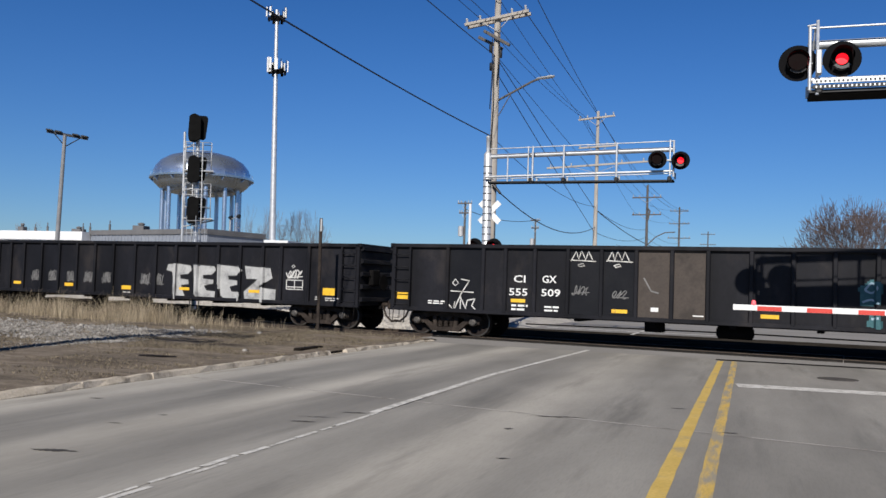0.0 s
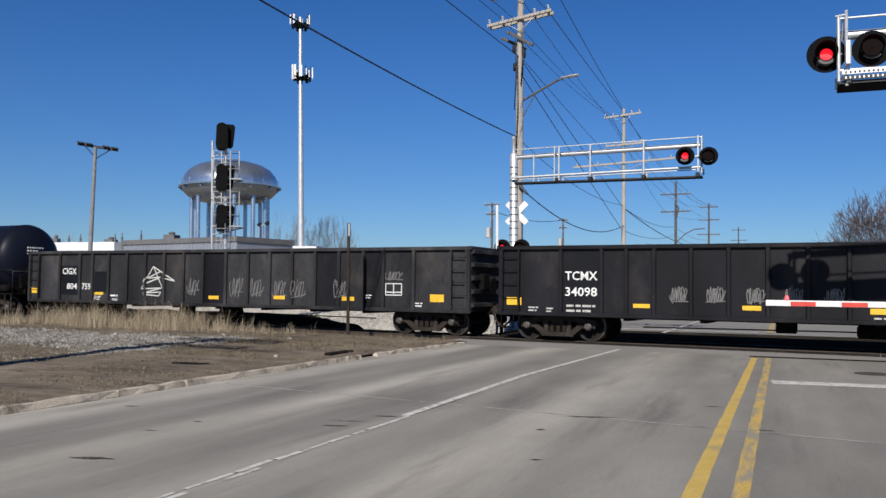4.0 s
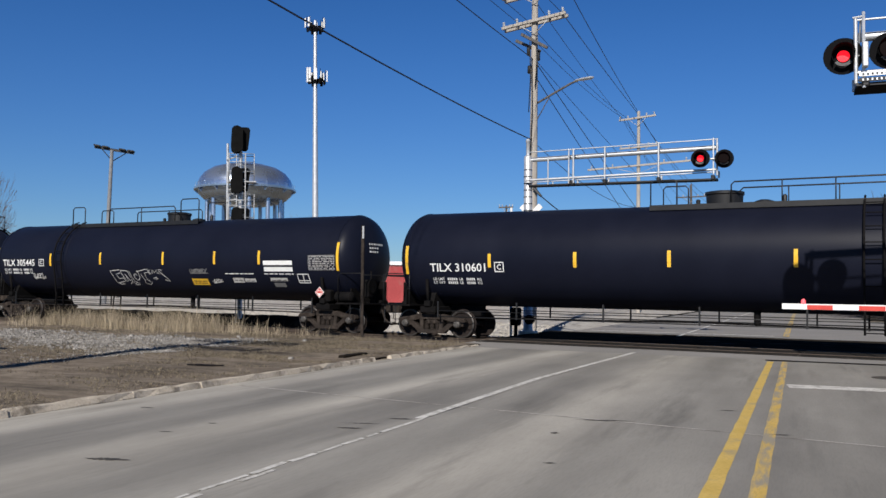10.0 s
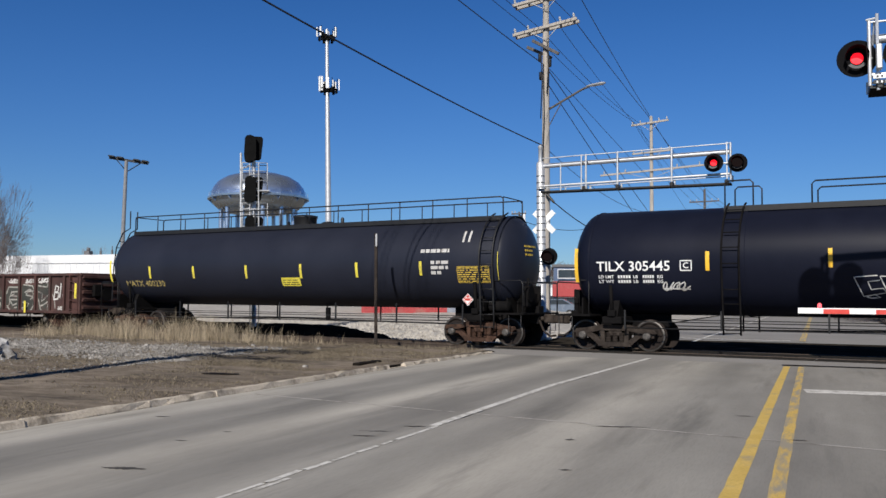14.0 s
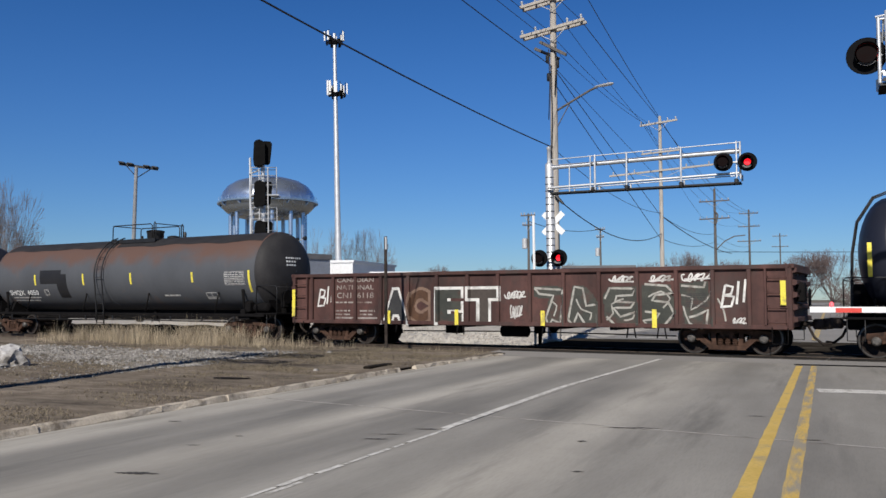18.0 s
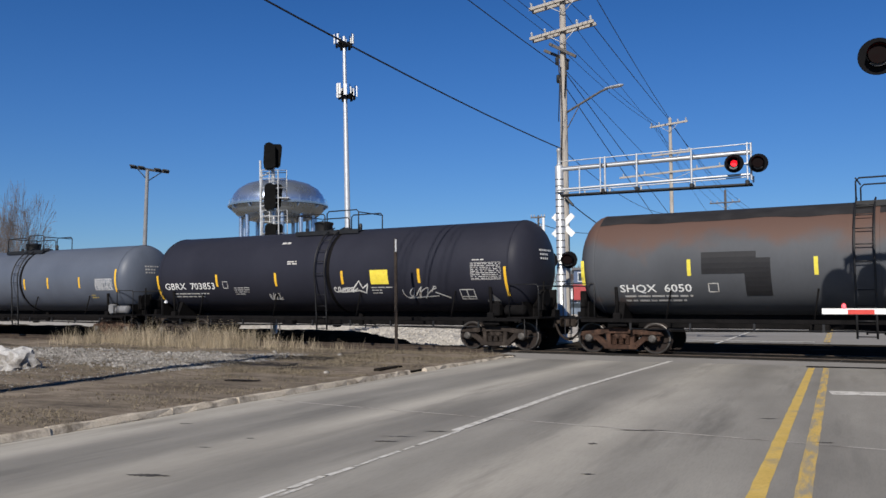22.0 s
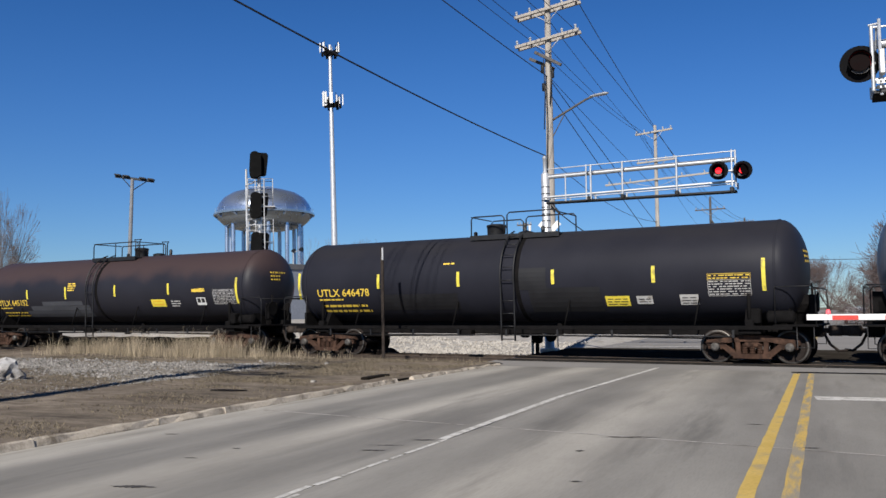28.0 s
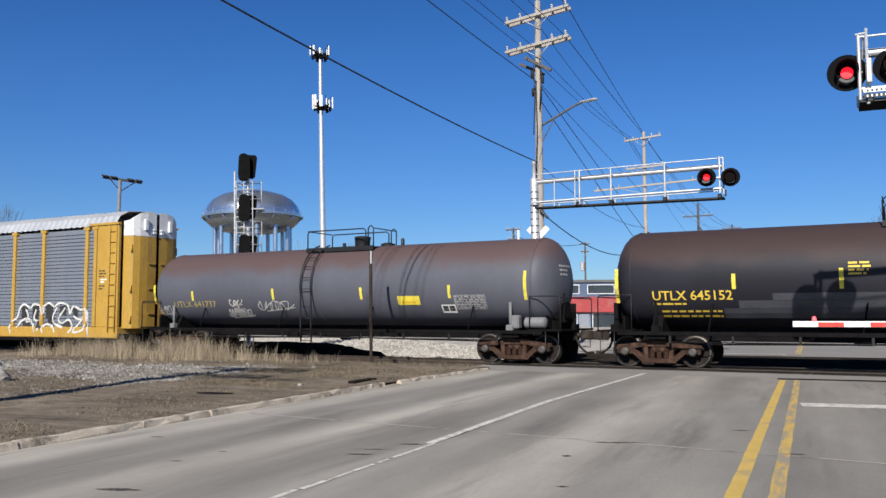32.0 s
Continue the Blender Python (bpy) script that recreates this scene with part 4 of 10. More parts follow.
painted_strip("centre_line_far", "yellow centre line beyond the rails", [(-0.5, 33.5), (-0.5, 200)], 0.22, M["yellow_worn"])
painted_strip("lane_line_far", "white lane line beyond the rails", [(-4.0, 31), (-4.0, 200)], 0.13, M["white_paint"])

# ---------------- rails ----------------
bed = tagged(part("track_bed", (lambda bm: ([prism(bm, [(-2.4, -0.4), (2.4, -0.4), (1.75, -0.17), (-1.75, -0.17)], -95, 70)], bm)[-1])(B()), M["ballast"]),
             "dark oily ballast under the railway track", "track bed", "", "structure")
bed.matrix_basis = track_pose(0) @ pose(0, 0, 0, 0, 0, -90)
for side in (-0.755, 0.755):
    bm = B()
    prof = ((-0.07, -0.165), (0.07, -0.165), (0.07, -0.15), (0.012, -0.135), (0.012, -0.03), (0.036, -0.025), (0.036, 0.0), (0.03, 0.006), (-0.03, 0.006), (-0.036, 0.0), (-0.036, -0.025), (-0.012, -0.03), (-0.012, -0.135), (-0.07, -0.15))
    prism(bm, prof, -95, 70)
    r = tagged(part("rail", bm, M["rail"]), "steel rail, brown with a worn bright top", "rail", "rails of the track", "structure")
    r.matrix_basis = track_pose(0) @ pose(0, side, 0, 0, 0, -90)
# near-black panel colour carries the train's shadow over the rails
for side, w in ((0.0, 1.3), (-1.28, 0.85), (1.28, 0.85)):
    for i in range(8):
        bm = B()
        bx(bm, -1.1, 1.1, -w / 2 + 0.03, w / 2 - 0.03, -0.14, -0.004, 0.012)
        p = tagged(part("crossing_panel", bm, M["shade_panel"]), "oily crossing panel beside the rails, black to deepen train shadow", "panel", "panels of the crossing", "structure")
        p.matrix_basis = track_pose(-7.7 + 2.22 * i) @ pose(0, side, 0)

# ---------------- near cantilever signal and gate ----------------
CANT_Y = 17.4


def bar_between(name, a, c, r, material, parent, n=10, label=""):
    bm = B()
    rod(bm, a, c, r, None, n)
    return part(name, bm, material, parent, label, True)


SHUTTERS = []


def flasher(parent, x, y, z, side, face, lamp, r=0.31):
    """One round flashing lamp under its hood. face: -1 looks towards -y. An added dark shutter swings before its lit
    lens.
    """
    bm = B()
    lathe(bm, "y", [(0.0, r * 0.55), (0.0, r), (0.02, r), (0.03, r * 0.6), (0.16, r * 0.4), (0.2, r * 0.2)], 28)
    head = part("lamp_housing", bm, M["lamp_hood"], parent, "round black lamp housing with backboard", True)
    head.matrix_basis = pose(x, y, z, 0, 0, 0 if face < 0 else 180)
    bm = B()
    lathe(bm, "y", [(-0.012, 0.004), (-0.006, 0.105), (0.004, 0.11)], 24, caps=False)
    part("lens", bm, M["lens_lit"], head, "lit red lens", True)
    bm = B()
    n = 16
    prof = []
    for k in range(n + 1):
        a = math.radians(-35 + 250 * k / n)
        d = 0.28 if 0 <= math.degrees(a) <= 180 else 0.16
        prof.append((0.19 * math.cos(a), 0.19 * math.sin(a), d))
    vs = [(bm.verts.new((px, -0.005, pz)), bm.verts.new((px * 1.02, -d, pz * 1.02)), bm.verts.new((px * 1.06, -d, pz * 1.06)), bm.verts.new((px * 1.06, -0.005, pz * 1.06))) for px, pz, d in prof]
    for a, c in zip(vs[:-1], vs[1:]):
        for k in range(3):
            bm.faces.new((a[k], a[k + 1], c[k + 1], c[k]))
    part("hood", bm, M["lamp_hood"], head, "", True)
    # grey colour paints in the sunlight on the black hood's lower lip
    bm = B()
    arc = [math.radians(q) for q in range(222, 319, 8)]
    inner = [bm.verts.new((0.14 * math.cos(q), -0.1, 0.165 * math.sin(q) + 0.01)) for q in arc]
    outer = [bm.verts.new((0.2 * math.cos(q), -0.13, 0.215 * math.sin(q))) for q in arc]
    for k in range(len(arc) - 1):
        bm.faces.new((inner[k], inner[k + 1], outer[k + 1], outer[k]))
    part("lower_lip", bm, M["lip"], head, "lower lip of the hood, sunlight painted in as grey", True)
    # added disc that blocks the lit lens so the lamp looks off
    bm = B()
    lathe(bm, "y", [(-0.006, 0.02), (-0.006, 0.172), (0.006, 0.172), (0.006, 0.02)], 24)
    sh = part("shutter", bm, M["lens_dark"], head, "dark red disc added to hide the lens between flashes", True)
    sh.location = (0, -0.18, 0)
    SHUTTERS.append((sh, lamp))
    return head


def cantilever(name, label, y, x_mast, x_tip, z_tube, z_low, mast_lean=0.0, z_mast=7.1, rise=0.05, drop=0.0, deck=0.36):
    """A galvanised walkway arm with rails over the road, on a mast by the kerb; the flashing lamps hang near its tip."""
    c = thing(name, label, "crossing signal", pose(0, y, drop))
    sgn = 1 if x_tip > x_mast else -1
    bm = B()
    lathe(bm, "z", [(-0.1 - drop * 1.2, 0.36), (0.05 - drop, 0.36), (0.06, 0.2), (0.1, 0.17), (z_tube + 0.1, 0.148), (z_tube + 0.14, 0.12), (z_tube + 0.2, 0.07), (z_mast - 0.1, 0.07), (z_mast - 0.08, 0.085), (z_mast, 0.085), (z_mast + 0.04, 0.02)], 20)
    mast = part("mast", bm, M["galv"], c, "", True)
    mast.location = (x_mast, 0, 0)
    mast.rotation_euler = (0, mast_lean, 0)
    for zz in np.arange(2.2, z_tube - 0.2, 0.25):
        bm = B()
        rr = 0.176 - 0.022 * zz / z_tube
        lathe(bm, "z", [(zz, rr - 0.02), (zz, rr), (zz + 0.032, rr), (zz + 0.032, rr - 0.02)], 16)
        part("mast_band", bm, M["black"], mast, "", False)
    a, e = x_mast, x_tip
    bar_between("main_tube", (a - 0.05 * sgn, 0, z_tube), (e, 0, z_tube + rise), 0.085, M["galv"], c, 14, "galvanised main tube of the arm")
    bar_between("top_rail", (a + 0.1 * sgn, -0.34, z_tube + 0.23), (e, -0.34, z_tube + 0.23 + rise), 0.02, M["galv"], c)
    for yy in (-0.3, 0.3):
        bar_between("lower_tube", (a - 0.05 * sgn, yy, z_low + 0.22), (e, yy, z_low + 0.22 + rise), 0.045 if yy < 0 else 0.02, M["galv"], c)
        for u, rr, hi in ((0.12, 0.026, 0.0), (0.235, 0.026, 0.26), (0.26, 0.036, 0.26), (0.43, 0.036, 0.26), (0.71, 0.036, 0.26), (1.0, 0.034, 0.26)):
            px = a + (e - a) * u
            top_z = z_tube + hi if yy < 0 else z_low + 0.24
            bar_between("post", (px, yy * 1.12, z_low + 0.02 + rise * u), (px, yy * 1.12, top_z + rise * u), rr, M["galv"], c)
            if hi and yy < 0:
                bar_between("strut", (px, yy * 1.12, z_tube + rise * u), (px, 0, z_tube + rise * u), 0.03, M["galv"], c, 8)
    bm = B()
    bx(bm, min(a, e), max(a, e), -deck, -deck + 0.04, z_low + 0.02, z_low + 0.075)
    bx(bm, min(a, e), max(a, e), deck - 0.04, deck, z_low + 0.02, z_low + 0.075)
    for px in np.arange(min(a, e), max(a, e), 0.09):
        bx(bm, px, px + 0.03, -deck + 0.04, deck - 0.04, z_low + 0.052, z_low + 0.075)
    part("walkway", bm, M["black"], c, "dark grated walkway of the arm")
    for px in [a + (e - a) * u for u in (0.25, 0.43, 0.71, 0.98)]:
        bm = B()
        bx(bm, px - 0.065, px + 0.065, -0.4, -deck + 0.1, z_low + 0.0, z_low + 0.16, 0.025)
        part("clamp", bm, M["black"], c)
    bm = B()
    bx(bm, min(a, e), max(a, e), -deck + 0.03, deck - 0.03, z_low + 0.0, z_low + 0.03)
    part("walkway_floor", bm, M["under"], c)
    return c


near = cantilever("cantilever_signal", "galvanised cantilever crossing signal reaching over the road before the rails", CANT_Y, 8.9, 0.95, 6.38, 5.42, drop=-0.125)
bm = B()
rods(bm, [(1.08, -0.36, 5.4), (1.08, -0.36, 6.8)], 0.03)
rods(bm, [(0.9, -0.36, 6.7), (1.08, -0.36, 6.72)], 0.02)
rods(bm, [(0.98, 0.1, 5.55), (1.04, -0.3, 6.7)], 0.02)
part("end_post", bm, M["galv"], near, "", True)
bm = B()
rod(bm, (0.7, -0.05, 6.03), (0.98, -0.1, 6.03), 0.03)
rod(bm, (0.98, -0.2, 6.03), (1.62, -0.02, 6.05), 0.03)
bx(bm, 1.05, 1.15, -0.5, -0.3, 5.76, 6.22, 0.02)
part("lamp_bracket", bm, M["galv"], near, "", True)
flasher(near, 0.748, -0.22, 6.045, -1, -1, "L", 0.343)
flasher(near, 1.51, -0.2, 6.09, 1, -1, "R", 0.335)
# black inlay stands in for shade in the holes and behind the teeth
for k, zz in enumerate((5.6, 5.5)):
    bm = B()
    bx(bm, 1.0, 8.8, -0.42, -0.38, zz, zz + 0.07)
    for px in np.arange(1.05, 8.8, 0.075):
        bx(bm, px, px + (0.035 if k == 0 else 0.025), -0.426, -0.42, zz + 0.015, zz + 0.055, mi=1)
    part("perforated_rail", bm, [M["galv"], M["black"]] if k == 0 else [M["black"], M["galv"]], near, "perforated steel channel")

farc = cantilever("cantilever_signal", "galvanised cantilever crossing signal standing beyond the rails", 30.0, -9.2, -2.56, 6.34, 5.33, -0.01, rise=0.13, deck=0.17)
bm = B()
rod(bm, (-3.2, -0.45, 6.02), (-2.2, -0.45, 6.02), 0.03)
bx(bm, -2.7, -2.65, -0.4, -0.35, 5.5, 6.75, 0.01)
part("lamp_bracket", bm, M["galv"], farc, "", True)
flasher(farc, -3.08, -0.55, 6.04, -1, -1, "L")
flasher(farc, -2.32, -0.55, 6.0, 1, -1, "R")
bm = B()
rod(bm, (-9.55, -0.4, 2.99), (-8.75, -0.4, 2.98), 0.03)
part("lamp_bracket", bm, M["galv"], farc, "", True)
flasher(farc, -9.53, -0.45, 2.98, -1, -1, "L")
flasher(farc, -8.8, -0.45, 2.98, 1, -1, "R")
for a in (45, -45):
    bm = B()
    bx(bm, -0.53, 0.53, -0.012, 0.012, -0.105, 0.105)
    arm = part("crossbuck_arm", bm, M["white"], farc, "white crossbuck board, its back to the rails")
    arm.matrix_basis = pose(-9.2, 0.22 + 0.03 * (a > 0), 4.3, 0, a, 0)
bm = B()
rod(bm, (-9.62, -0.7, -0.2), (-9.66, -0.7, 4.52), 0.05)
part("pipe", bm, M["white"], farc, "", True)
# near-black material puts the train's shadow into the machine's own colour
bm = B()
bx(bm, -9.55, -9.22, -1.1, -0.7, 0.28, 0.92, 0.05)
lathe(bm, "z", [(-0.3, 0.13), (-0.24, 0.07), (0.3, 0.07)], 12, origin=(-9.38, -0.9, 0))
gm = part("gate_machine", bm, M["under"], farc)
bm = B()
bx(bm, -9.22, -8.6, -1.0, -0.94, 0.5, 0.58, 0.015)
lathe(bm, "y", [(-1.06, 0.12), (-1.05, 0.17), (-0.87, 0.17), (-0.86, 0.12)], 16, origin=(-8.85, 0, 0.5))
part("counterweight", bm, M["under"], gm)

# near gate arm, lowered
gate = thing("crossing_gate", "lowered crossing gate arm with red and white stripes", "crossing gate", pose(0, 19.1, 0))
bm = B()
bx(bm, -0.36, 7.4, -0.03, 0.03, 1.2, 1.32, 0.006)
gate_arm = part("arm", bm, M["white"], gate)
for px in np.arange(0.12, 7.2, 0.96):
    bm = B()
    bx(bm, px, px + 0.48, -0.034, -0.0305, 1.203, 1.296)
    part("stripe", bm, M["red_tape"], gate_arm, "red reflective stripe")
bm = B()
lathe(bm, "z", [(1.31, 0.03), (1.33, 0.045), (1.39, 0.042), (1.42, 0.018)], 14, origin=(0.05, 0, 0))
part("tip_lamp", bm, M["tip_lit"], gate, "small red lamp on the gate arm", True)
bm = B()
bx(bm, 7.3, 7.75, -0.25, 0.25, 0.6, 1.5, 0.04)
lathe(bm, "z", [(-0.2, 0.2), (0.6, 0.12)], 14, origin=(7.5, 0, 0))
part("machine", bm, M["galv_dull"], gate)

# ---------------- utility poles ----------------
def insulator(bm, x, y, z):
    lathe(bm, "z", [(z, 0.025), (z + 0.05, 0.055), (z + 0.09, 0.035), (z + 0.14, 0.06), (z + 0.2, 0.02)], 8, origin=(x, y, 0))


def utility_pole(label, x, y, height, lean, arms, r=0.17, extra=None, turn=0, material="wood"):
    """A timber pole; arms: (height, half length, offset, slope)."""
    p = thing("utility_pole", label, "utility pole", pose(x, y, -0.25, 0, lean, 0))
    bm = B()
    k = 10
    prof = [(height * i / k, r * (1 - 0.4 * i / k)) for i in range(k + 1)]
    lathe(bm, "z", prof + [(height + 0.05, 0.04)], 14)
    part("pole", bm, M[material], p, "", True)
    for z, half, off, slope in arms:
        bm = B()
        a = -half + off
        bx(bm, -half, half, -0.06, 0.06, -0.06, 0.06, 0.008)
        arm = part("crossarm", bm, M[material], p)
        arm.matrix_basis = pose(off, -r, z, 0, -slope, turn)
        if r >= 0.2:
            bm = B()
            bx(bm, -half, half, -0.06, 0.06, -0.06, 0.06, 0.008)
            part("rear_crossarm", bm, M[material], arm).location = (0, 2 * r - 0.02, 0)
        for s in (-0.92, -0.5, 0.5, 0.92):
            bm = B()
            insulator(bm, half * s, 0, 0.06)
            part("insulator", bm, M["galv_dull"], arm, "", True)
        for s in (-1, 1):
            bm = B()
            rod(bm, (0, 0.0, -0.55), (half * 0.5 * s, 0.0, -0.02), 0.018, None, 6)
            part("brace", bm, M["galv_dull"], arm)
    return p


P1 = utility_pole("tall weathered timber utility pole with a street lamp arm", -9.96, 33, 14.6, -0.0172, [(13.98, 1.37, 0.0, 8), (12.74, 1.36, 0, 8)], 0.2)
bm = B()
bx(bm, -0.65, 0.65, -0.05, 0.05, -0.06, 0.06, 0.01)
a3 = part("crossarm", bm, M["wood_dark"], P1)
a3.matrix_basis = pose(0.05, -0.22, 11.9, 0, 31, 0)
bm = B()
rods(bm, [(0.1, 0, 9.38), (1.5, 0, 10.08), (1.72, 0, 10.16), (1.8, 0, 10.17)], 0.046)
rods(bm, [(0.12, 0, 8.69), (0.66, 0, 9.64)], 0.022)
part("lamp_arm", bm, M["wood_dark"], P1, "", True)
bm = B()
lathe(bm, "x", [(1.68, 0.03), (1.76, 0.075), (2.0, 0.11), (2.3, 0.12), (2.43, 0.07), (2.46, 0.01)], 14)
for v in bm.verts:
    v.co.z = v.co.z * (0.45 if v.co.z > 0 else 0.6) + 10.2 + 0.09 * (v.co.x - 1.7)
part("lamp_head", bm, M["galv"], P1, "cobra-head street lamp", True)
bm = B()
bx(bm, -0.6, 0.6, -0.05, 0.05, -0.06, 0.06, 0.01)
a4 = part("crossarm", bm, M["wood_dark"], P1)
a4.matrix_basis = pose(-0.35, 0.24, 11.85, 0, 28, 0)
for k, (px, za, zb) in enumerate(((-0.14, 11.9, 9.0), (0.12, 12.1, 10.0), (-0.05, 11.2, 7.2), (0.16, 11.4, 10.4))):
    bm = B()
    rods(bm, [(px, -0.2, za), (px + 0.05, -0.24, (za + zb) / 2), (px - 0.02, -0.2, zb)], 0.022, 6)
    part("riser_cable", bm, M["wire"], P1)
for px, zz in ((-0.22, 11.35), (0.2, 11.1), (-0.18, 10.6)):
    bm = B()
    lathe(bm, "z", [(zz, 0.05), (zz + 0.04, 0.075), (zz + 0.3, 0.075), (zz + 0.34, 0.03)], 10, origin=(px, -0.12, 0))
    part("fuse", bm, M["black"], P1, "", True)
bm = B()
rod(bm, (0.1, -0.25, 5.9), (0.42, -0.25, 5.55), 0.07, 0.05)
part("cable_clamp", bm, M["black"], P1, "", True)

P0 = utility_pole("timber utility pole beside the verge", -10.95, -2, 14.2, 0, [(13.9, 1.5, 0.6, 0), (12.6, 1.5, 0.6, 0)], 0.27)
bm = B()
rod(bm, (-0.1, 0, 9.15), (-0.6, 0, 9.15), 0.03)
part("cable_bracket", bm, M["galv_dull"], P0)
P2 = utility_pole("distant timber utility pole with three crossarms, the lowest very long", -10.1, 58, 14.1, -0.012, [(13.65, 1.25, -0.06, 5), (11.65, 1.3, 0.05, 3), (10.4, 3.45, 0.0, 3)], 0.17)
P3 = utility_pole("distant timber utility pole with two crossarms", -10.1, 88, 12.75, -0.012, [(11.5, 1.45, -0.02, 1), (9.75, 1.45, -0.02, 1)], 0.18, material="wood_dark")
bm = B()
rods(bm, [(0.1, 0, 6.7), (0.9, 0, 7.5), (1.8, 0, 7.95), (2.8, 0, 8.02)], 0.055)
rods(bm, [(-0.05, -0.2, 10.6), (0.3, -0.25, 10.1), (0.1, -0.2, 9.2)], 0.09)
part("lamp_arm", bm, M["wood_dark"], P3, "", True)
P4 = utility_pole("distant timber utility pole with three crossarms", -10.06, 128, 14.5, 0, [(13.95, 1.3, -0.02, 0), (12.1, 1.45, 0, 0), (10.0, 1.6, 0, 0)], 0.19, material="wood_dark")
P5 = utility_pole("far timber utility pole", -9.4, 200, 16.2, 0, [(15.6, 1.5, 0, 0), (13.3, 1.7, 0, 0)], 0.2, material="wood_dark")
for px, py, h, w in ((-23.9, 71.1, 9.3, 0.66), (-22.7, 92.2, 9.6, 0.55)):
    p = utility_pole("small timber utility pole carrying a grey transformer", px, py, h, 0, [(h - 0.15, w, 0, 0), (h - 1.0, w * 0.75, 0, 0)], 0.14, material="wood_dark")
    bm = B()
    lathe(bm, "z", [(h - 3.1, 0.05), (h - 3.05, 0.24), (h - 2.2, 0.24), (h - 2.15, 0.1)], 12, origin=(-0.3, -0.15, 0))
    part("transformer", bm, M["galv_dull"], p, "grey transformer can", True)


def wire(name, pts, r):
    bm = B()
    rods(bm, pts, r, 5)
    return tagged(part(name, bm, M["wire"]), "thin dark overhead wire slung between the poles", "wire", "overhead wires")


# each wire: its places at the five poles, (x, z), and the sag of each span
RUNS = [
    [(-9.3, 12.8), (-8.83, 12.76), (-10.35, 13.98), (-8.9, 11.5), (-8.8, 13.9)],
    [(-9.3, 14.0), (-8.76, 14.05), (-10.3, 14.08), (-9.5, 11.5), (-9.5, 13.9)],
    [(-11.0, 14.0), (-9.97, 13.4), (-11.3, 13.55), (-11.4, 11.5), (-11.2, 13.9)],
    [(-10.9, 12.9), (-10.35, 12.65), (-11.0, 13.55), (-11.4, 9.8), (-11.4, 12.1)],
    [(-11.4, 12.9), (-10.75, 12.6), (-11.25, 13.55), (-8.8, 9.8), (-8.7, 12.1)],
    [(-10.5, 11.3), (-10.0, 10.96), (-10.2, 7.2), (-10.2, 8.0), (-10.1, 9.0)],
    [None, (-10.0, 10.37), (-10.2, 5.6), (-10.2, 7.2), (-10.1, 8.4)],
]
SAGS = [(0.35, s, 0.5, 0.5) for s in (0.05, 0.12, 0.15, 0.3, 0.3, 0.05, 0.05)]
for i, run in enumerate(RUNS):
    for k in range(4):
        if run[k] is None:
            continue
        (xa, za), (xb, zb) = run[k], run[k + 1]
        ya, yb = (-2, 33, 58, 88, 128)[k:k + 2]
        wire("overhead_wire", sag((xa, ya, za), (xb, yb, zb), SAGS[i][k]), 0.018 if i < 2 and k else 0.0125 if i < 5 else 0.018)
wire("service_cable", sag((-9.9, 33, 10.9), (-10.2, 58, 9.6), 0.05), 0.013)
wire("service_cable", sag((-11.55, -2, 8.9), (-10.0, 33, 7.63), 0.45), 0.023)
wire("service_cable", sag((-9.55, 32.8, 5.3), (-10.1, 58, 5.9), 0.9), 0.024)
wire("service_cable", sag((-10.0, 33, 7.6), (-10.1, 58, 7.3), 0.6), 0.014)
wire("service_cable", sag((-10.1, 58, 7.1), (-8.6, 88, 6.0), 0.4), 0.03)
for za, xb, yb, zb in ((8.4, -22.8, 92, 9.2), (8.0, -10.1, 88, 7.4), (6.2, 60, 150, 9.2)):
    wire("service_cable", sag((-23.9 if xb < -30 or yb > 91 and xb < 0 else -10.1, 71 if xb < -20 else 88, za), (xb, yb, zb), 0.5), 0.03)

# ---------------- railway signal, towers ----------------
sig = thing("railway_signal", "three-headed railway signal on a galvanised ladder mast, seen from behind", "railway signal", pose(-21.82, 29.89, -0.27, 0, -1.2, 36))
bm = B()
lathe(bm, "z", [(0, 0.2), (0.3, 0.1), (7.9, 0.085), (7.95, 0.03)], 14)
part("mast", bm, M["galv"], sig, "", True)
bm = B()
lathe(bm, "z", [(2.0, 0.05), (7.85, 0.05), (7.87, 0.02)], 8, origin=(-0.53, 0.05, 0))
part("side_pipe", bm, M["galv"], sig, "", True)
for zz in (4.58, 6.28, 8.02):
    bm = B()
    board = [(-0.2, -0.46), (0.22, -0.5), (0.31, -0.42), (0.37, 0.1), (0.4, 0.42), (0.33, 0.52), (0.08, 0.53), (-0.06, 0.47)]
    prism(bm, [(px, pz + zz) for px, pz in board], -0.16, -0.1)
    body = [(-0.3, -0.58), (-0.06, -0.56), (0.1, -0.45), (0.1, 0.44), (0.0, 0.5), (-0.14, 0.56), (-0.28, 0.52), (-0.36, 0.42), (-0.4, -0.3), (-0.38, -0.46)]
    prism(bm, [(px, pz + zz) for px, pz in body], -0.42, 0.06)
    rod(bm, (-0.02, -0.1, zz + 0.1), (-0.02, 0.25, zz + 0.1), 0.16, 0.14, 12)
    part("signal_head", bm, M["flat_black"], sig, "black signal head with wide backboard")
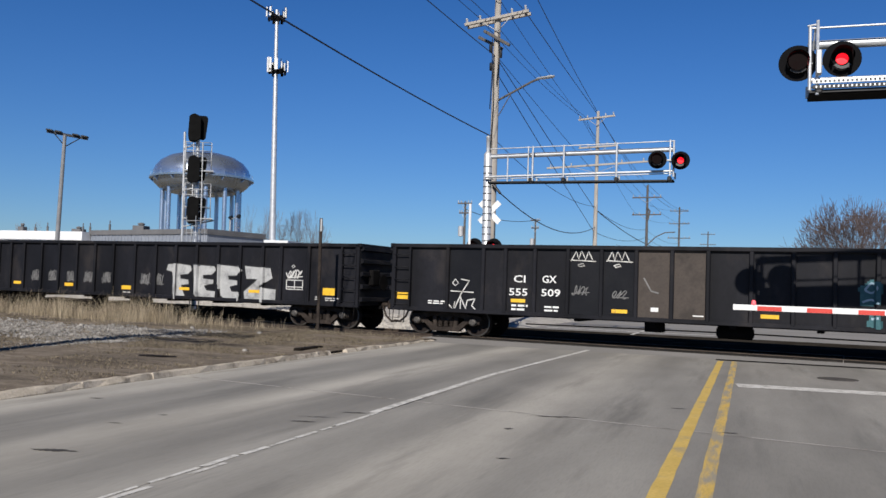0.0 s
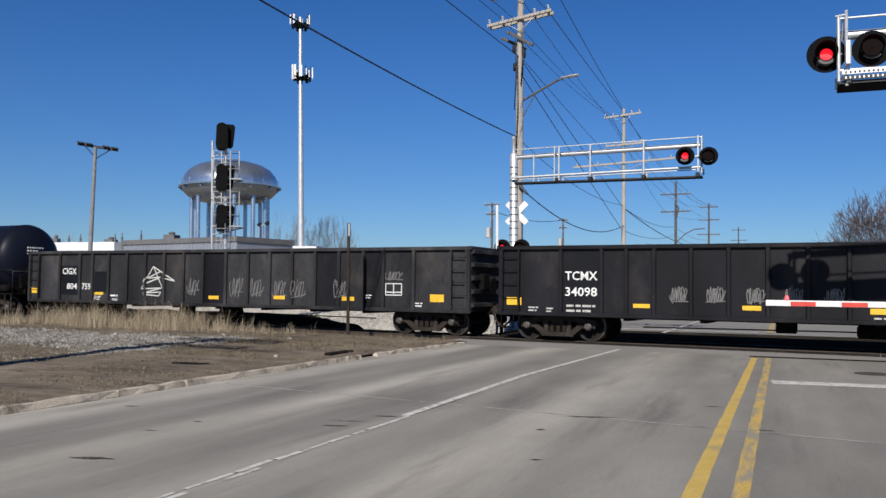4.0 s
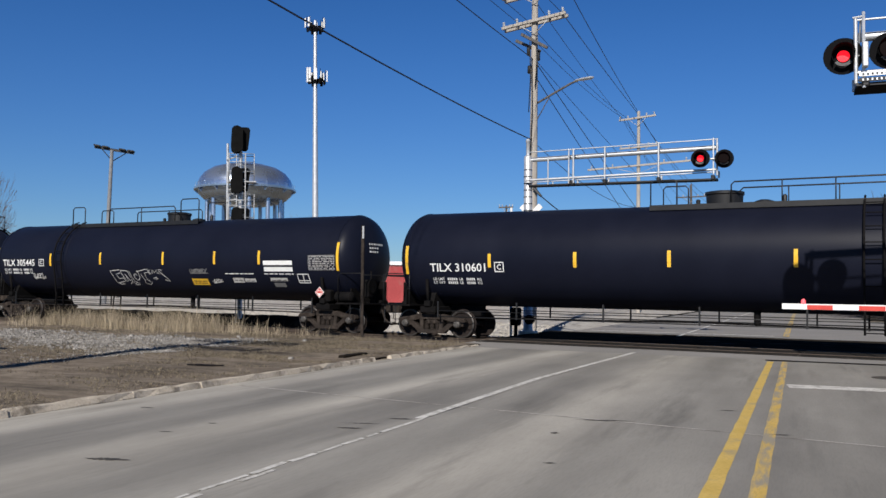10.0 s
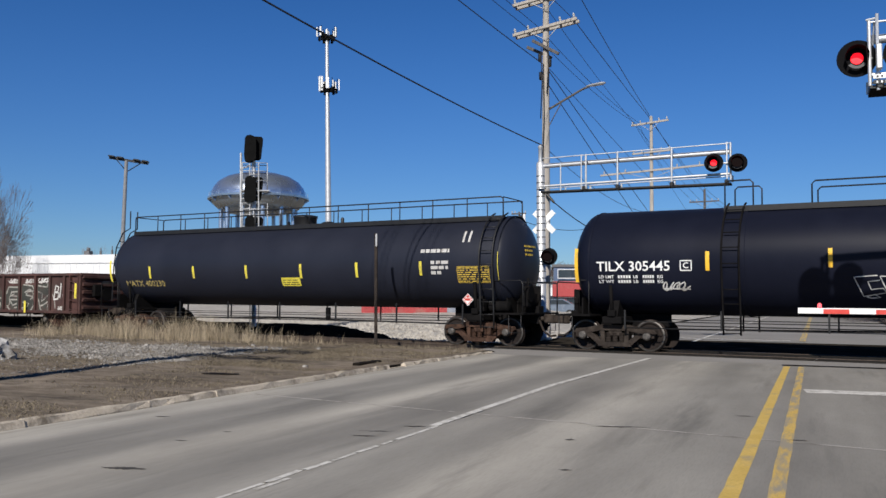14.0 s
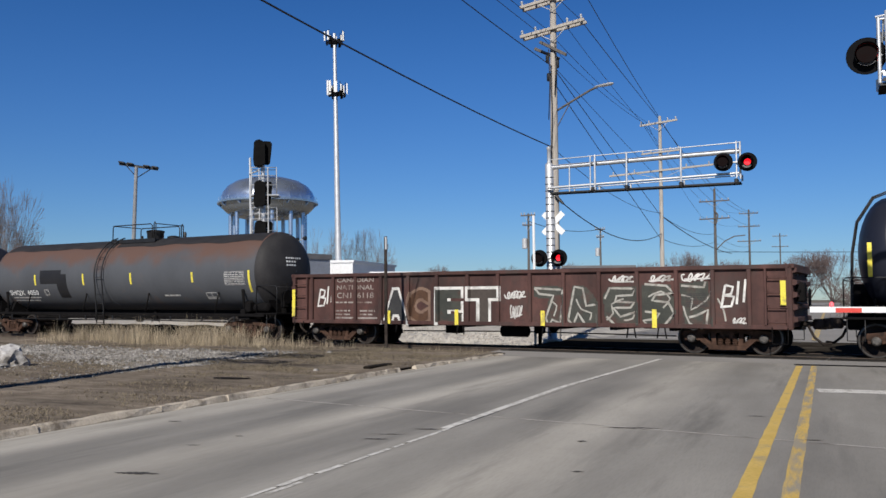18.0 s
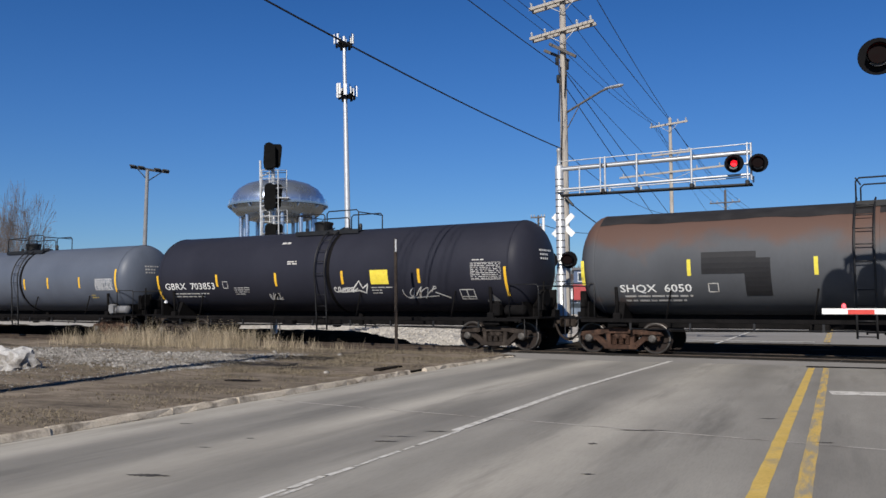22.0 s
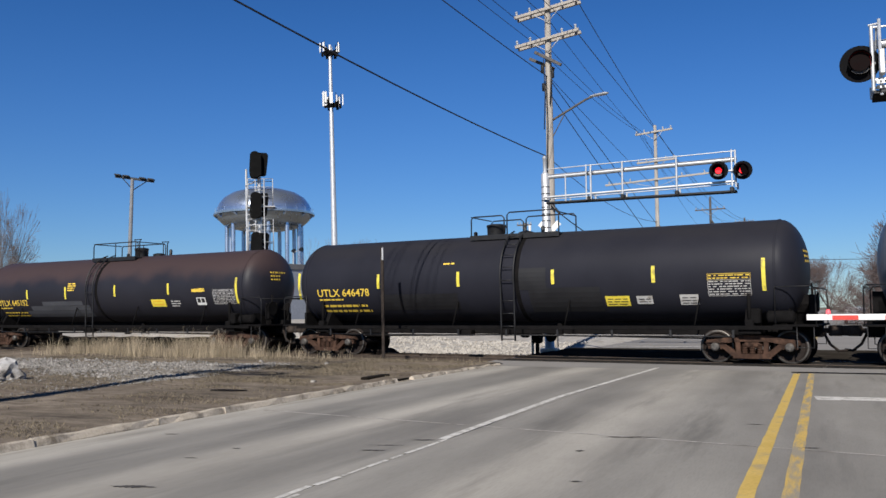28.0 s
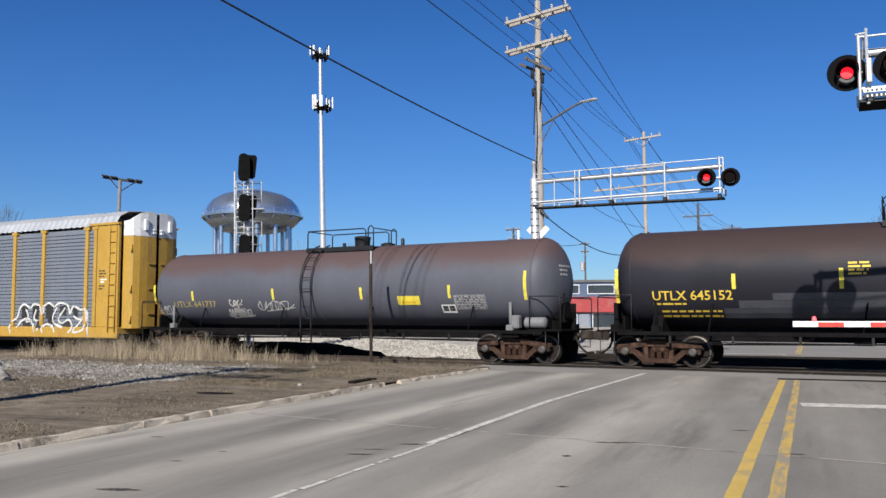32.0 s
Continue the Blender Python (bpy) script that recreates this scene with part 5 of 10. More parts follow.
for z0, z1, levels in ((6.2, 7.4, (0.0, 0.45, 0.85, 1.2)), (4.2, 5.68, (0.0, 0.5, 1.0, 1.24, 1.48))):
    for px, py in ((-0.47, -0.28), (-0.47, 0.42), (0.22, -0.28), (0.57, -0.28), (0.57, 0.42), (0.22, 0.42)):
        bm = B()
        rod(bm, (px, py, z0), (px, py, z1), 0.017, None, 6)
        part("platform_post", bm, M["galv_dull"], sig)
    for q in levels[1:]:
        bm = B()
        rods(bm, [(-0.47, -0.28, z0 + q), (0.57, -0.28, z0 + q), (0.57, 0.42, z0 + q), (-0.47, 0.42, z0 + q), (-0.47, -0.28, z0 + q)], 0.017, 6)
        part("platform_rail", bm, M["galv_dull"], sig)
    bm = B()
    bx(bm, -0.5, 0.66, -0.3, 0.45, z0, z0 + 0.045)
    part("platform", bm, M["galv_dull"], sig)
    bm = B()
    rod(bm, (-0.5, 0.0, z0 - 0.32), (0.74, 0.0, z0 - 0.02), 0.03)
    part("platform_brace", bm, M["galv_dull"], sig)
for zz in (5.35, 7.15):
    bm = B()
    rods(bm, [(-0.56, -0.02, zz), (-0.4, -0.12, zz + 0.05), (-0.12, -0.06, zz + 0.16)], 0.035, 6)
    part("cable_conduit", bm, M["galv_dull"], sig, "", True)
bm = B()
for px in (-0.16, 0.2):
    rod(bm, (px, -0.3, 0), (px, -0.3, 7.4), 0.02)
for zz in np.arange(0.3, 7.4, 0.3):
    rod(bm, (-0.16, -0.3, zz), (0.2, -0.3, zz), 0.014, None, 6)
part("ladder", bm, M["galv_dull"], sig)
bm = B()
for zz in np.arange(2.6, 4.3, 0.5):
    rods(bm, [(-0.2 + 0.42 * math.cos(q) + 0.2, -0.3 - 0.4 * math.sin(q), zz) for q in np.linspace(0, math.pi, 9)], 0.014, 5)
for q in (0.5, 1.57, 2.6):
    rod(bm, (0.42 * math.cos(q), -0.3 - 0.4 * math.sin(q), 2.4), (0.42 * math.cos(q), -0.3 - 0.4 * math.sin(q), 4.3), 0.012, None, 5)
part("safety_cage", bm, M["galv"], sig, "hooped ladder cage")

cell = thing("cell_tower", "tall grey steel monopole mobile-phone tower with two antenna rings", "cell tower", pose(-58.12, 95.7, -0.2, 0, -1.55, 0))
bm = B()
lathe(bm, "z", [(0, 0.47), (12, 0.39), (24, 0.31), (33, 0.24), (37.2, 0.21)], 16)
part("pole", bm, M["galv"], cell, "", True)
TOP_PANELS = ((-1.3, 0.3, 0.3, 1.3), (-0.83, 0.8, 0.28, 1.25), (1.2, 0.5, 0.36, 1.3), (0.2, -1.2, 0.26, 1.2), (-0.5, -1.1, 0.26, 1.2), (0.9, -0.9, 0.26, 1.2))
LOW_PANELS = ((-1.02, 0.5, 0.3, 2.0), (-0.7, 0.75, 0.32, 1.9), (0.02, 1.2, 0.42, 1.5), (1.55, 0.1, 0.16, 1.5), (0.75, 0.9, 0.14, 0.9), (1.1, -0.8, 0.24, 1.3), (-0.4, -1.2, 0.26, 1.5))
for zz, rr, panels in ((36.6, 1.2, TOP_PANELS), (29.6, 1.3, LOW_PANELS)):
    bm = B()
    lathe(bm, "z", [(zz - 0.9, 0.4), (zz - 0.6, 0.55), (zz - 0.3, 0.5)], 12)
    part("mount_collar", bm, M["under"], cell, "", True)
    corners = [(rr * math.cos(a), rr * math.sin(a), zz - 0.5) for a in (0.4 + 2 * math.pi * i / 3 for i in range(4))]
    for q in corners[:3]:
        bar_between("mount_arm", (0, 0, zz - 0.5), q, 0.06, M["under"], cell)
    bm = B()
    rods(bm, corners, 0.05, 8)
    part("mount_rail", bm, M["under"], cell, "", True)
    for i, (u, w, wide, tall) in enumerate(panels):
        px, py = 0.85 * u + 0.52 * w, 0.52 * u - 0.85 * w
        turn = math.degrees(math.atan2(py, px)) + 90
        bm = B()
        bx(bm, -wide / 2, wide / 2, -0.08, 0.08, -tall / 2, tall / 2, 0.03)
        part("antenna", bm, M["white"], cell, "white panel antenna").matrix_basis = pose(px, py, zz + 0.12, 0, 0, turn)
        bm = B()
        rod(bm, (0, 0, -0.95), (0, 0, 0.95), 0.045, None, 6)
        part("antenna_pipe", bm, M["under"], cell).matrix_basis = pose(px * 0.86, py * 0.86, zz, 0, 0, 0)
        for dz, q in ((-0.75, 0.75), (-0.2, 0.6))[:1 + i % 2]:
            bm = B()
            bx(bm, -0.17, 0.17, -0.12, 0.12, -0.3, 0.3, 0.02)
            part("radio_unit", bm, M["flat_black"], cell, "dark radio unit behind the antennas").matrix_basis = pose(px * q, py * q, zz + dz, 0, 0, turn)

wt = thing("water_tower", "silver water tower with a flattened bowl on many tubular legs", "water tower", pose(-102.6, 141.7, -0.1, 0, -0.9, 0))
bm = B()
R0 = 9.45
prof = [(18.0, 2.0), (18.1, 4.6), (18.5, 6.6), (19.2, 8.1), (20.1, 9.05), (20.9, R0 - 0.15), (20.95, R0 + 0.6), (21.3, R0 + 0.62), (21.34, R0 - 0.1), (22.2, 9.35), (23.3, 8.95), (24.5, 8.0), (25.5, 6.4), (26.2, 4.0), (26.5, 0.9)]
lathe(bm, "z", prof, 48)
part("bowl", bm, M["silver"], wt, "", True)
for i in range(12):
    a = 2 * math.pi * i / 12 + 0.2
    bm = B()
    lathe(bm, "z", [(0, 0.42), (19.9, 0.42)], 14, origin=(7.4 * math.cos(a), 7.4 * math.sin(a), 0))
    part("leg", bm, M["silver"], wt, "", True)
bm = B()
lathe(bm, "z", [(0, 1.1), (18.6, 1.1)], 18)
part("riser", bm, M["silver"], wt, "", True)
bm = B()
for i in range(24):
    a, c = 2 * math.pi * i / 24, 2 * math.pi * (i + 1) / 24
    rod(bm, (9.75 * math.cos(a), 9.75 * math.sin(a), 21.2), (9.75 * math.cos(a), 9.75 * math.sin(a), 22.2), 0.03, None, 5)
    rod(bm, (9.75 * math.cos(a), 9.75 * math.sin(a), 22.2), (9.75 * math.cos(c), 9.75 * math.sin(c), 22.2), 0.03, None, 5)
part("balcony_rail", bm, M["silver"], wt)
bm = B()
for i in range(12):
    a = 2 * math.pi * i / 12
    rod(bm, (9.75 * math.cos(a), 9.75 * math.sin(a), 20.95), (7.2 * math.cos(a), 7.2 * math.sin(a), 18.75), 0.2, None, 6)
part("bowl_ribs", bm, M["silver"], wt)

fl = thing("floodlight_pole", "grey pole with a broad dark crossarm of floodlights", "light pole", pose(-46.2, 47.1, -0.2, 0, 1.3, 0))
bm = B()
lathe(bm, "z", [(0, 0.18), (11.45, 0.125), (11.5, 0.05)], 12)
part("pole", bm, M["pole_grey"], fl, "", True)
bm = B()
bx(bm, -1.4, 1.4, -0.12, 0.12, 11.5, 11.67, 0.02)
for s in (-1, 1):
    rod(bm, (0, 0, 10.75), (0.85 * s, 0, 11.5), 0.035)
for px in (-1.2, -0.6, 0.6, 1.2):
    bx(bm, px - 0.22, px + 0.22, -0.35, 0.2, 11.65, 11.75, 0.02)
arm = part("crossarm", bm, M["black"], fl)
arm.rotation_euler = (0, radians(6.5), radians(30))
arm.location = (-1.45, -0.1, 0.07)

sp = thing("light_pole", "slim grey pole with two small floodlights", "light pole", pose(-62.3, 92.0, -0.2))
bm = B()
lathe(bm, "z", [(0, 0.1), (9.3, 0.08)], 8)
rod(bm, (-0.1, 0, 9.2), (0.9, 0, 9.6), 0.05)
part("pole", bm, M["galv_dull"], sp, "", True)
for px, zz in ((0.0, 9.5), (1.15, 9.65)):
    bm = B()
    lathe(bm, "x", [(px - 0.25, 0.12), (px + 0.1, 0.3), (px + 0.25, 0.28)], 10, origin=(0, 0, zz))
    part("floodlight", bm, M["black"], sp, "", True)

# thin sign post by the rails
post = thing("sign_post", "thin brown steel post beside the rails, its plate edge-on", "sign post", pose(-12.25, 22.9, 0, 0, -0.6, 0))
bm = B()
prism(bm, [(-0.045, -0.3), (0.045, -0.3), (0.045, 3.42), (-0.045, 3.42)], -0.02, 0.02)
part("post", bm, M["truck"], post)
bm = B()
bx(bm, -0.005, 0.05, -0.03, -0.022, 3.02, 3.4)
part("plate", bm, M["galv_dull"], post, "narrow grey marker plate")

# ---------------- train: running gear ----------------
WHEEL_R = 0.44
AXLE = 0.93


def master_meshes():
    """Meshes that every truck shares: bolster, side frame, springs, bearing cap, wheelset."""
    out = {}

    def keep(name, bm, material, smooth=True):
        me = bpy.data.meshes.new(name)
        bm.to_mesh(me)
        bm.free()
        me.materials.append(material)
        if smooth:
            me.set_sharp_from_angle(angle=radians(38))
        out[name] = me
    for tint in ("truck", "truck_brown"):
        bm = B()
        bx(bm, -0.2, 0.2, -1.05, 1.05, 0.42, 0.68, 0.03)
        lathe(bm, "z", [(0.66, 0.3), (0.78, 0.28)], 16)
        keep("truck:" + tint, bm, M[tint], False)
        bm = B()
        top = [(-1.2, 0.52), (-1.14, 0.62), (-0.78, 0.66), (-0.42, 0.74), (0.42, 0.74), (0.78, 0.66), (1.14, 0.62), (1.2, 0.52), (1.06, 0.46), (0.8, 0.5), (0.42, 0.58), (-0.42, 0.58), (-0.8, 0.5), (-1.06, 0.46)]
        prism(bm, top, -0.1, 0.1)
        for s in (-1, 1):
            prism(bm, [(s * 0.72, 0.56), (s * 0.86, 0.5), (s * 0.46, 0.16), (s * 0.34, 0.26)], -0.085, 0.085)
            prism(bm, [(s * 0.3, 0.6), (s * 0.42, 0.6), (s * 0.4, 0.24), (s * 0.28, 0.24)], -0.09, 0.09)
            prism(bm, [(s * 1.14, 0.55), (s * 1.05, 0.55), (s * 1.06, 0.38), (s * 1.12, 0.38)], -0.08, 0.08)
            prism(bm, [(s * 0.8, 0.55), (s * 0.74, 0.52), (s * 0.75, 0.38), (s * 0.81, 0.38)], -0.08, 0.08)
        prism(bm, [(-0.48, 0.14), (0.48, 0.14), (0.44, 0.26), (-0.44, 0.26)], -0.12, 0.12)
        bmesh.ops.recalc_face_normals(bm, faces=bm.faces)
        keep("side_frame:" + tint, bm, M[tint], False)
        bm = B()
        lathe(bm, "z", [(0.26 + 0.022 * k, 0.08 if k % 2 else 0.062) for k in range(13)], 10)
        keep("spring:" + tint, bm, M[tint])
        bm = B()
        lathe(bm, "y", [(-0.12, 0.03), (-0.12, 0.075), (-0.09, 0.11), (0.06, 0.12)], 14)
        for k in range(3):
            a = 2 * math.pi * k / 3
            rod(bm, (0.05 * math.cos(a), -0.135, 0.05 * math.sin(a)), (0.05 * math.cos(a), -0.1, 0.05 * math.sin(a)), 0.018, None, 6)
        keep("bearing_cap:" + tint, bm, M["bearing"])
    bm = B()
    for s in (-1, 1):
        prof = [(0.64, 0.12), (0.655, 0.15), (0.69, 0.2), (0.67, 0.35), (0.67, WHEEL_R + 0.028), (0.7, WHEEL_R + 0.028), (0.715, WHEEL_R + 0.004), (0.8, WHEEL_R - 0.004), (0.8, 0.36), (0.755, 0.34), (0.75, 0.2), (0.79, 0.15), (0.8, 0.1), (0.64, 0.1)]
        lathe(bm, "y", [(s * a, r) for a, r in prof], 36, caps=False)
    old = len(bm.faces)
    for s in (-1, 1):
        lathe(bm, "y", [(s * 0.8, WHEEL_R - 0.004), (s * 0.806, WHEEL_R - 0.012), (s * 0.806, 0.392), (s * 0.799, 0.385)], 36, caps=False)
    bm.faces.ensure_lookup_table()
    for f in bm.faces[old:]:
        f.material_index = 1
    lathe(bm, "y", [(-1.0, 0.075), (-0.64, 0.085), (0.64, 0.085), (1.0, 0.075)], 12)
    bmesh.ops.recalc_face_normals(bm, faces=bm.faces)
    keep("wheelset", bm, M["wheel"])
    out["wheelset"].materials.append(M["polished"])
    bm = B()
    lathe(bm, "x", [(0, 0.07), (0.45, 0.07)], 10)
    bx(bm, 0.3, 0.66, -0.13, 0.1, -0.14, 0.14, 0.04)
    bx(bm, 0.6, 0.78, 0.02, 0.13, -0.13, 0.13, 0.03)
    rods(bm, [(0.2, -0.2, -0.05), (0.35, -0.24, -0.35), (0.55, -0.22, -0.52), (0.75, -0.18, -0.5)], 0.035, 8)
    keep("coupler", bm, M["truck"], False)
    return out


GEAR = master_meshes()
WHEELS = []


def add_truck(car, x, tint="truck"):
    t = shared("truck", GEAR["truck:" + tint], car, pose(x, 0, 0))
    for s in (-1, 1):
        shared("side_frame", GEAR["side_frame:" + tint], t, pose(0, s * 0.98, 0))
        for a in (-0.19, 0.0, 0.19):
            shared("spring", GEAR["spring:" + tint], t, pose(a, s * 1.0, 0))
        for a in (-AXLE, AXLE):
            shared("bearing_cap", GEAR["bearing_cap:" + tint], t, pose(a, s * 1.06, WHEEL_R, 0, 0, 0 if s < 0 else 180))
    for a in (-AXLE, AXLE):
        w = shared("wheelset", GEAR["wheelset"], t, pose(a, 0, WHEEL_R))
        WHEELS.append(w)
    return t


def add_couplers(car, half, z=0.85):
    shared("coupler", GEAR["coupler"], car, pose(half, 0, z))
    shared("coupler", GEAR["coupler"], car, pose(-half, 0, z, 0, 0, 180))


CARS = []


def rail_car(name, label, left, right, category="rail car"):
    c = thing(name, label, category, track_pose((left + right) / 2))
    CARS.append((c, (left + right) / 2))
    return c, (right - left) / 2


# ---------------- gondolas ----------------
def gondola(label, left, right, top, posts, paint, end_paint=None, bottom=0.78, rib=0.1, truck_in=1.7, skips=None, truck="truck"):
    """An open gondola: sheet sides with outside posts between a top chord and a bottom sill, ribbed ends, ladders, trucks."""
    c, h = rail_car("gondola_car", label, left, right, "gondola car")
    w = 1.48
    for s in (-1, 1):
        y = s * (w - rib)
        edges = [-h] + posts + [h]
        for a, e in zip(edges[:-1], edges[1:]):
            bm = B()
            bx(bm, a + 0.002, e - 0.002, min(y, y - s * 0.012), max(y, y - s * 0.012), bottom + 0.05, top - 0.05)
            p = part("side_panel", bm, paint[edges.index(a) % len(paint)] if s < 0 else paint[0], c)
        for px in posts + [-h + 0.06, h - 0.06]:
            bm = B()
            bx(bm, px - 0.055, px + 0.055, min(y, y + s * rib), max(y, y + s * rib), bottom, top - 0.1, 0.018)
            part("side_post", bm, paint[0], c)
        bm = B()
        bx(bm, -h, h, min(y - s * 0.03, y + s * rib), max(y - s * 0.03, y + s * rib), top - 0.12, top, 0.02)
        part("top_chord", bm, paint[0], c)
        bm = B()
        bx(bm, -h, h, min(y - s * 0.03, y + s * rib * 0.9), max(y - s * 0.03, y + s * rib * 0.9), bottom - 0.06, bottom + 0.06, 0.015)
        part("side_sill", bm, paint[0], c)
    bm = B()
    bx(bm, -h + 0.05, h - 0.05, -w + rib, w - rib, bottom, bottom + 0.06)
    part("floor", bm, M["under"], c)
    for s in (-1, 1):
        bm = B()
        bx(bm, min(s * h, s * (h - 0.03)), max(s * h, s * (h - 0.03)), -w + rib, w - rib, bottom, top - 0.04)
        part("end_panel", bm, end_paint or paint[0], c)
        for k in range(5):
            zz = bottom + 0.2 + (top - bottom - 0.35) * k / 4
            bm = B()
            prism(bm, [(0, -0.08), (0.1, -0.05), (0.1, 0.05), (0, 0.08)], -w + rib, w - rib)
            r = part("end_rib", bm, end_paint or paint[0], c)
            r.matrix_basis = pose(s * h, 0, zz, 0, 0, 0 if s > 0 else 180)
        bm = B()
        bx(bm, min(s * (h - 0.1), s * (h + 0.06)), max(s * (h - 0.1), s * (h + 0.06)), -w, w, top - 0.11, top + 0.006, 0.015)
        part("end_chord", bm, end_paint or paint[0], c)
        # ladder rungs on both sides of this end
        for sy in (-1, 1):
            for k in range(5):
                zz = bottom + 0.12 + 0.38 * k
                if zz > top - 0.15:
                    break
                bm = B()
                y = sy * (w + 0.03)
                rods(bm, [(s * (h - 0.12), sy * (w - rib), zz + 0.05), (s * (h - 0.12), y, zz), (s * (h - 0.6), y, zz), (s * (h - 0.6), sy * (w - rib), zz + 0.05)], 0.017, 6)
                part("rung", bm, paint[-1], c)
            for px in (h - 0.1, h - 0.62):
                bm = B()
                bx(bm, min(s * px, s * (px - 0.05)), max(s * px, s * (px - 0.05)), min(sy * (w - rib), sy * (w + 0.02)), max(sy * (w - rib), sy * (w + 0.02)), bottom + 0.05, top - 0.1)
                part("ladder_stile", bm, paint[-1], c)
            bm = B()
            for k in range(4):
                zz = bottom + 0.15 + 0.4 * k
                rods(bm, [(s * (h + 0.02), sy * (w - 0.14), zz), (s * (h + 0.13), sy * (w - 0.16), zz), (s * (h + 0.13), sy * (w - 0.55), zz), (s * (h + 0.02), sy * (w - 0.57), zz)], 0.012, 6)
            part("end_ladder", bm, M["under"], c)
            bm = B()
            rods(bm, [(s * (h - 0.12), sy * w, bottom), (s * (h - 0.12), sy * (w + 0.02), bottom - 0.42), (s * (h - 0.5), sy * (w + 0.02), bottom - 0.42), (s * (h - 0.5), sy * w, bottom)], 0.015, 6)
            part("sill_step", bm, M["under"], c)
        bm = B()
        bx(bm, min(s * (h + 0.04), s * (h + 0.22)), max(s * (h + 0.04), s * (h + 0.22)), -0.95, -0.5, bottom + 0.65, bottom + 1.15, 0.03)
        lathe(bm, "x", [(s * (h + 0.26), 0.26), (s * (h + 0.28), 0.26)], 16, origin=(0, -0.35, bottom + 0.75))
        part("hand_brake" if s > 0 else "brake_box", bm, M["under"], c)
    bm = B()
    bx(bm, -h - 0.1, h + 0.1, -0.17, 0.17, 0.66, bottom, 0.02)
    part("centre_sill", bm, M["under"], c)
    for px in np.linspace(-h * 0.62, h * 0.62, 7):
        bm = B()
        bx(bm, px - 0.08, px + 0.08, -w + 0.15, w - 0.15, bottom - 0.14, bottom - 0.06)
        part("crossbearer", bm, M["under"], c)
    bm = B()
    lathe(bm, "x", [(-0.9, 0.1), (-0.85, 0.18), (0.0, 0.18), (0.05, 0.1)], 12, origin=(0.4, -0.55, 0.52))
    bx(bm, -2.4, -1.9, -0.75, -0.35, 0.42, 0.72, 0.03)
    rods(bm, [(-h * 0.6, -0.3, 0.45), (0, -0.4, 0.5), (h * 0.6, -0.3, 0.45)], 0.02, 6)
    part("brake_gear", bm, M["under"], c)
    for s in (-1, 1):
        add_truck(c, s * (h - truck_in), truck)
    add_couplers(c, h, 0.82)
    return c, h


# ---------------- tank cars ----------------
HEADS = {}


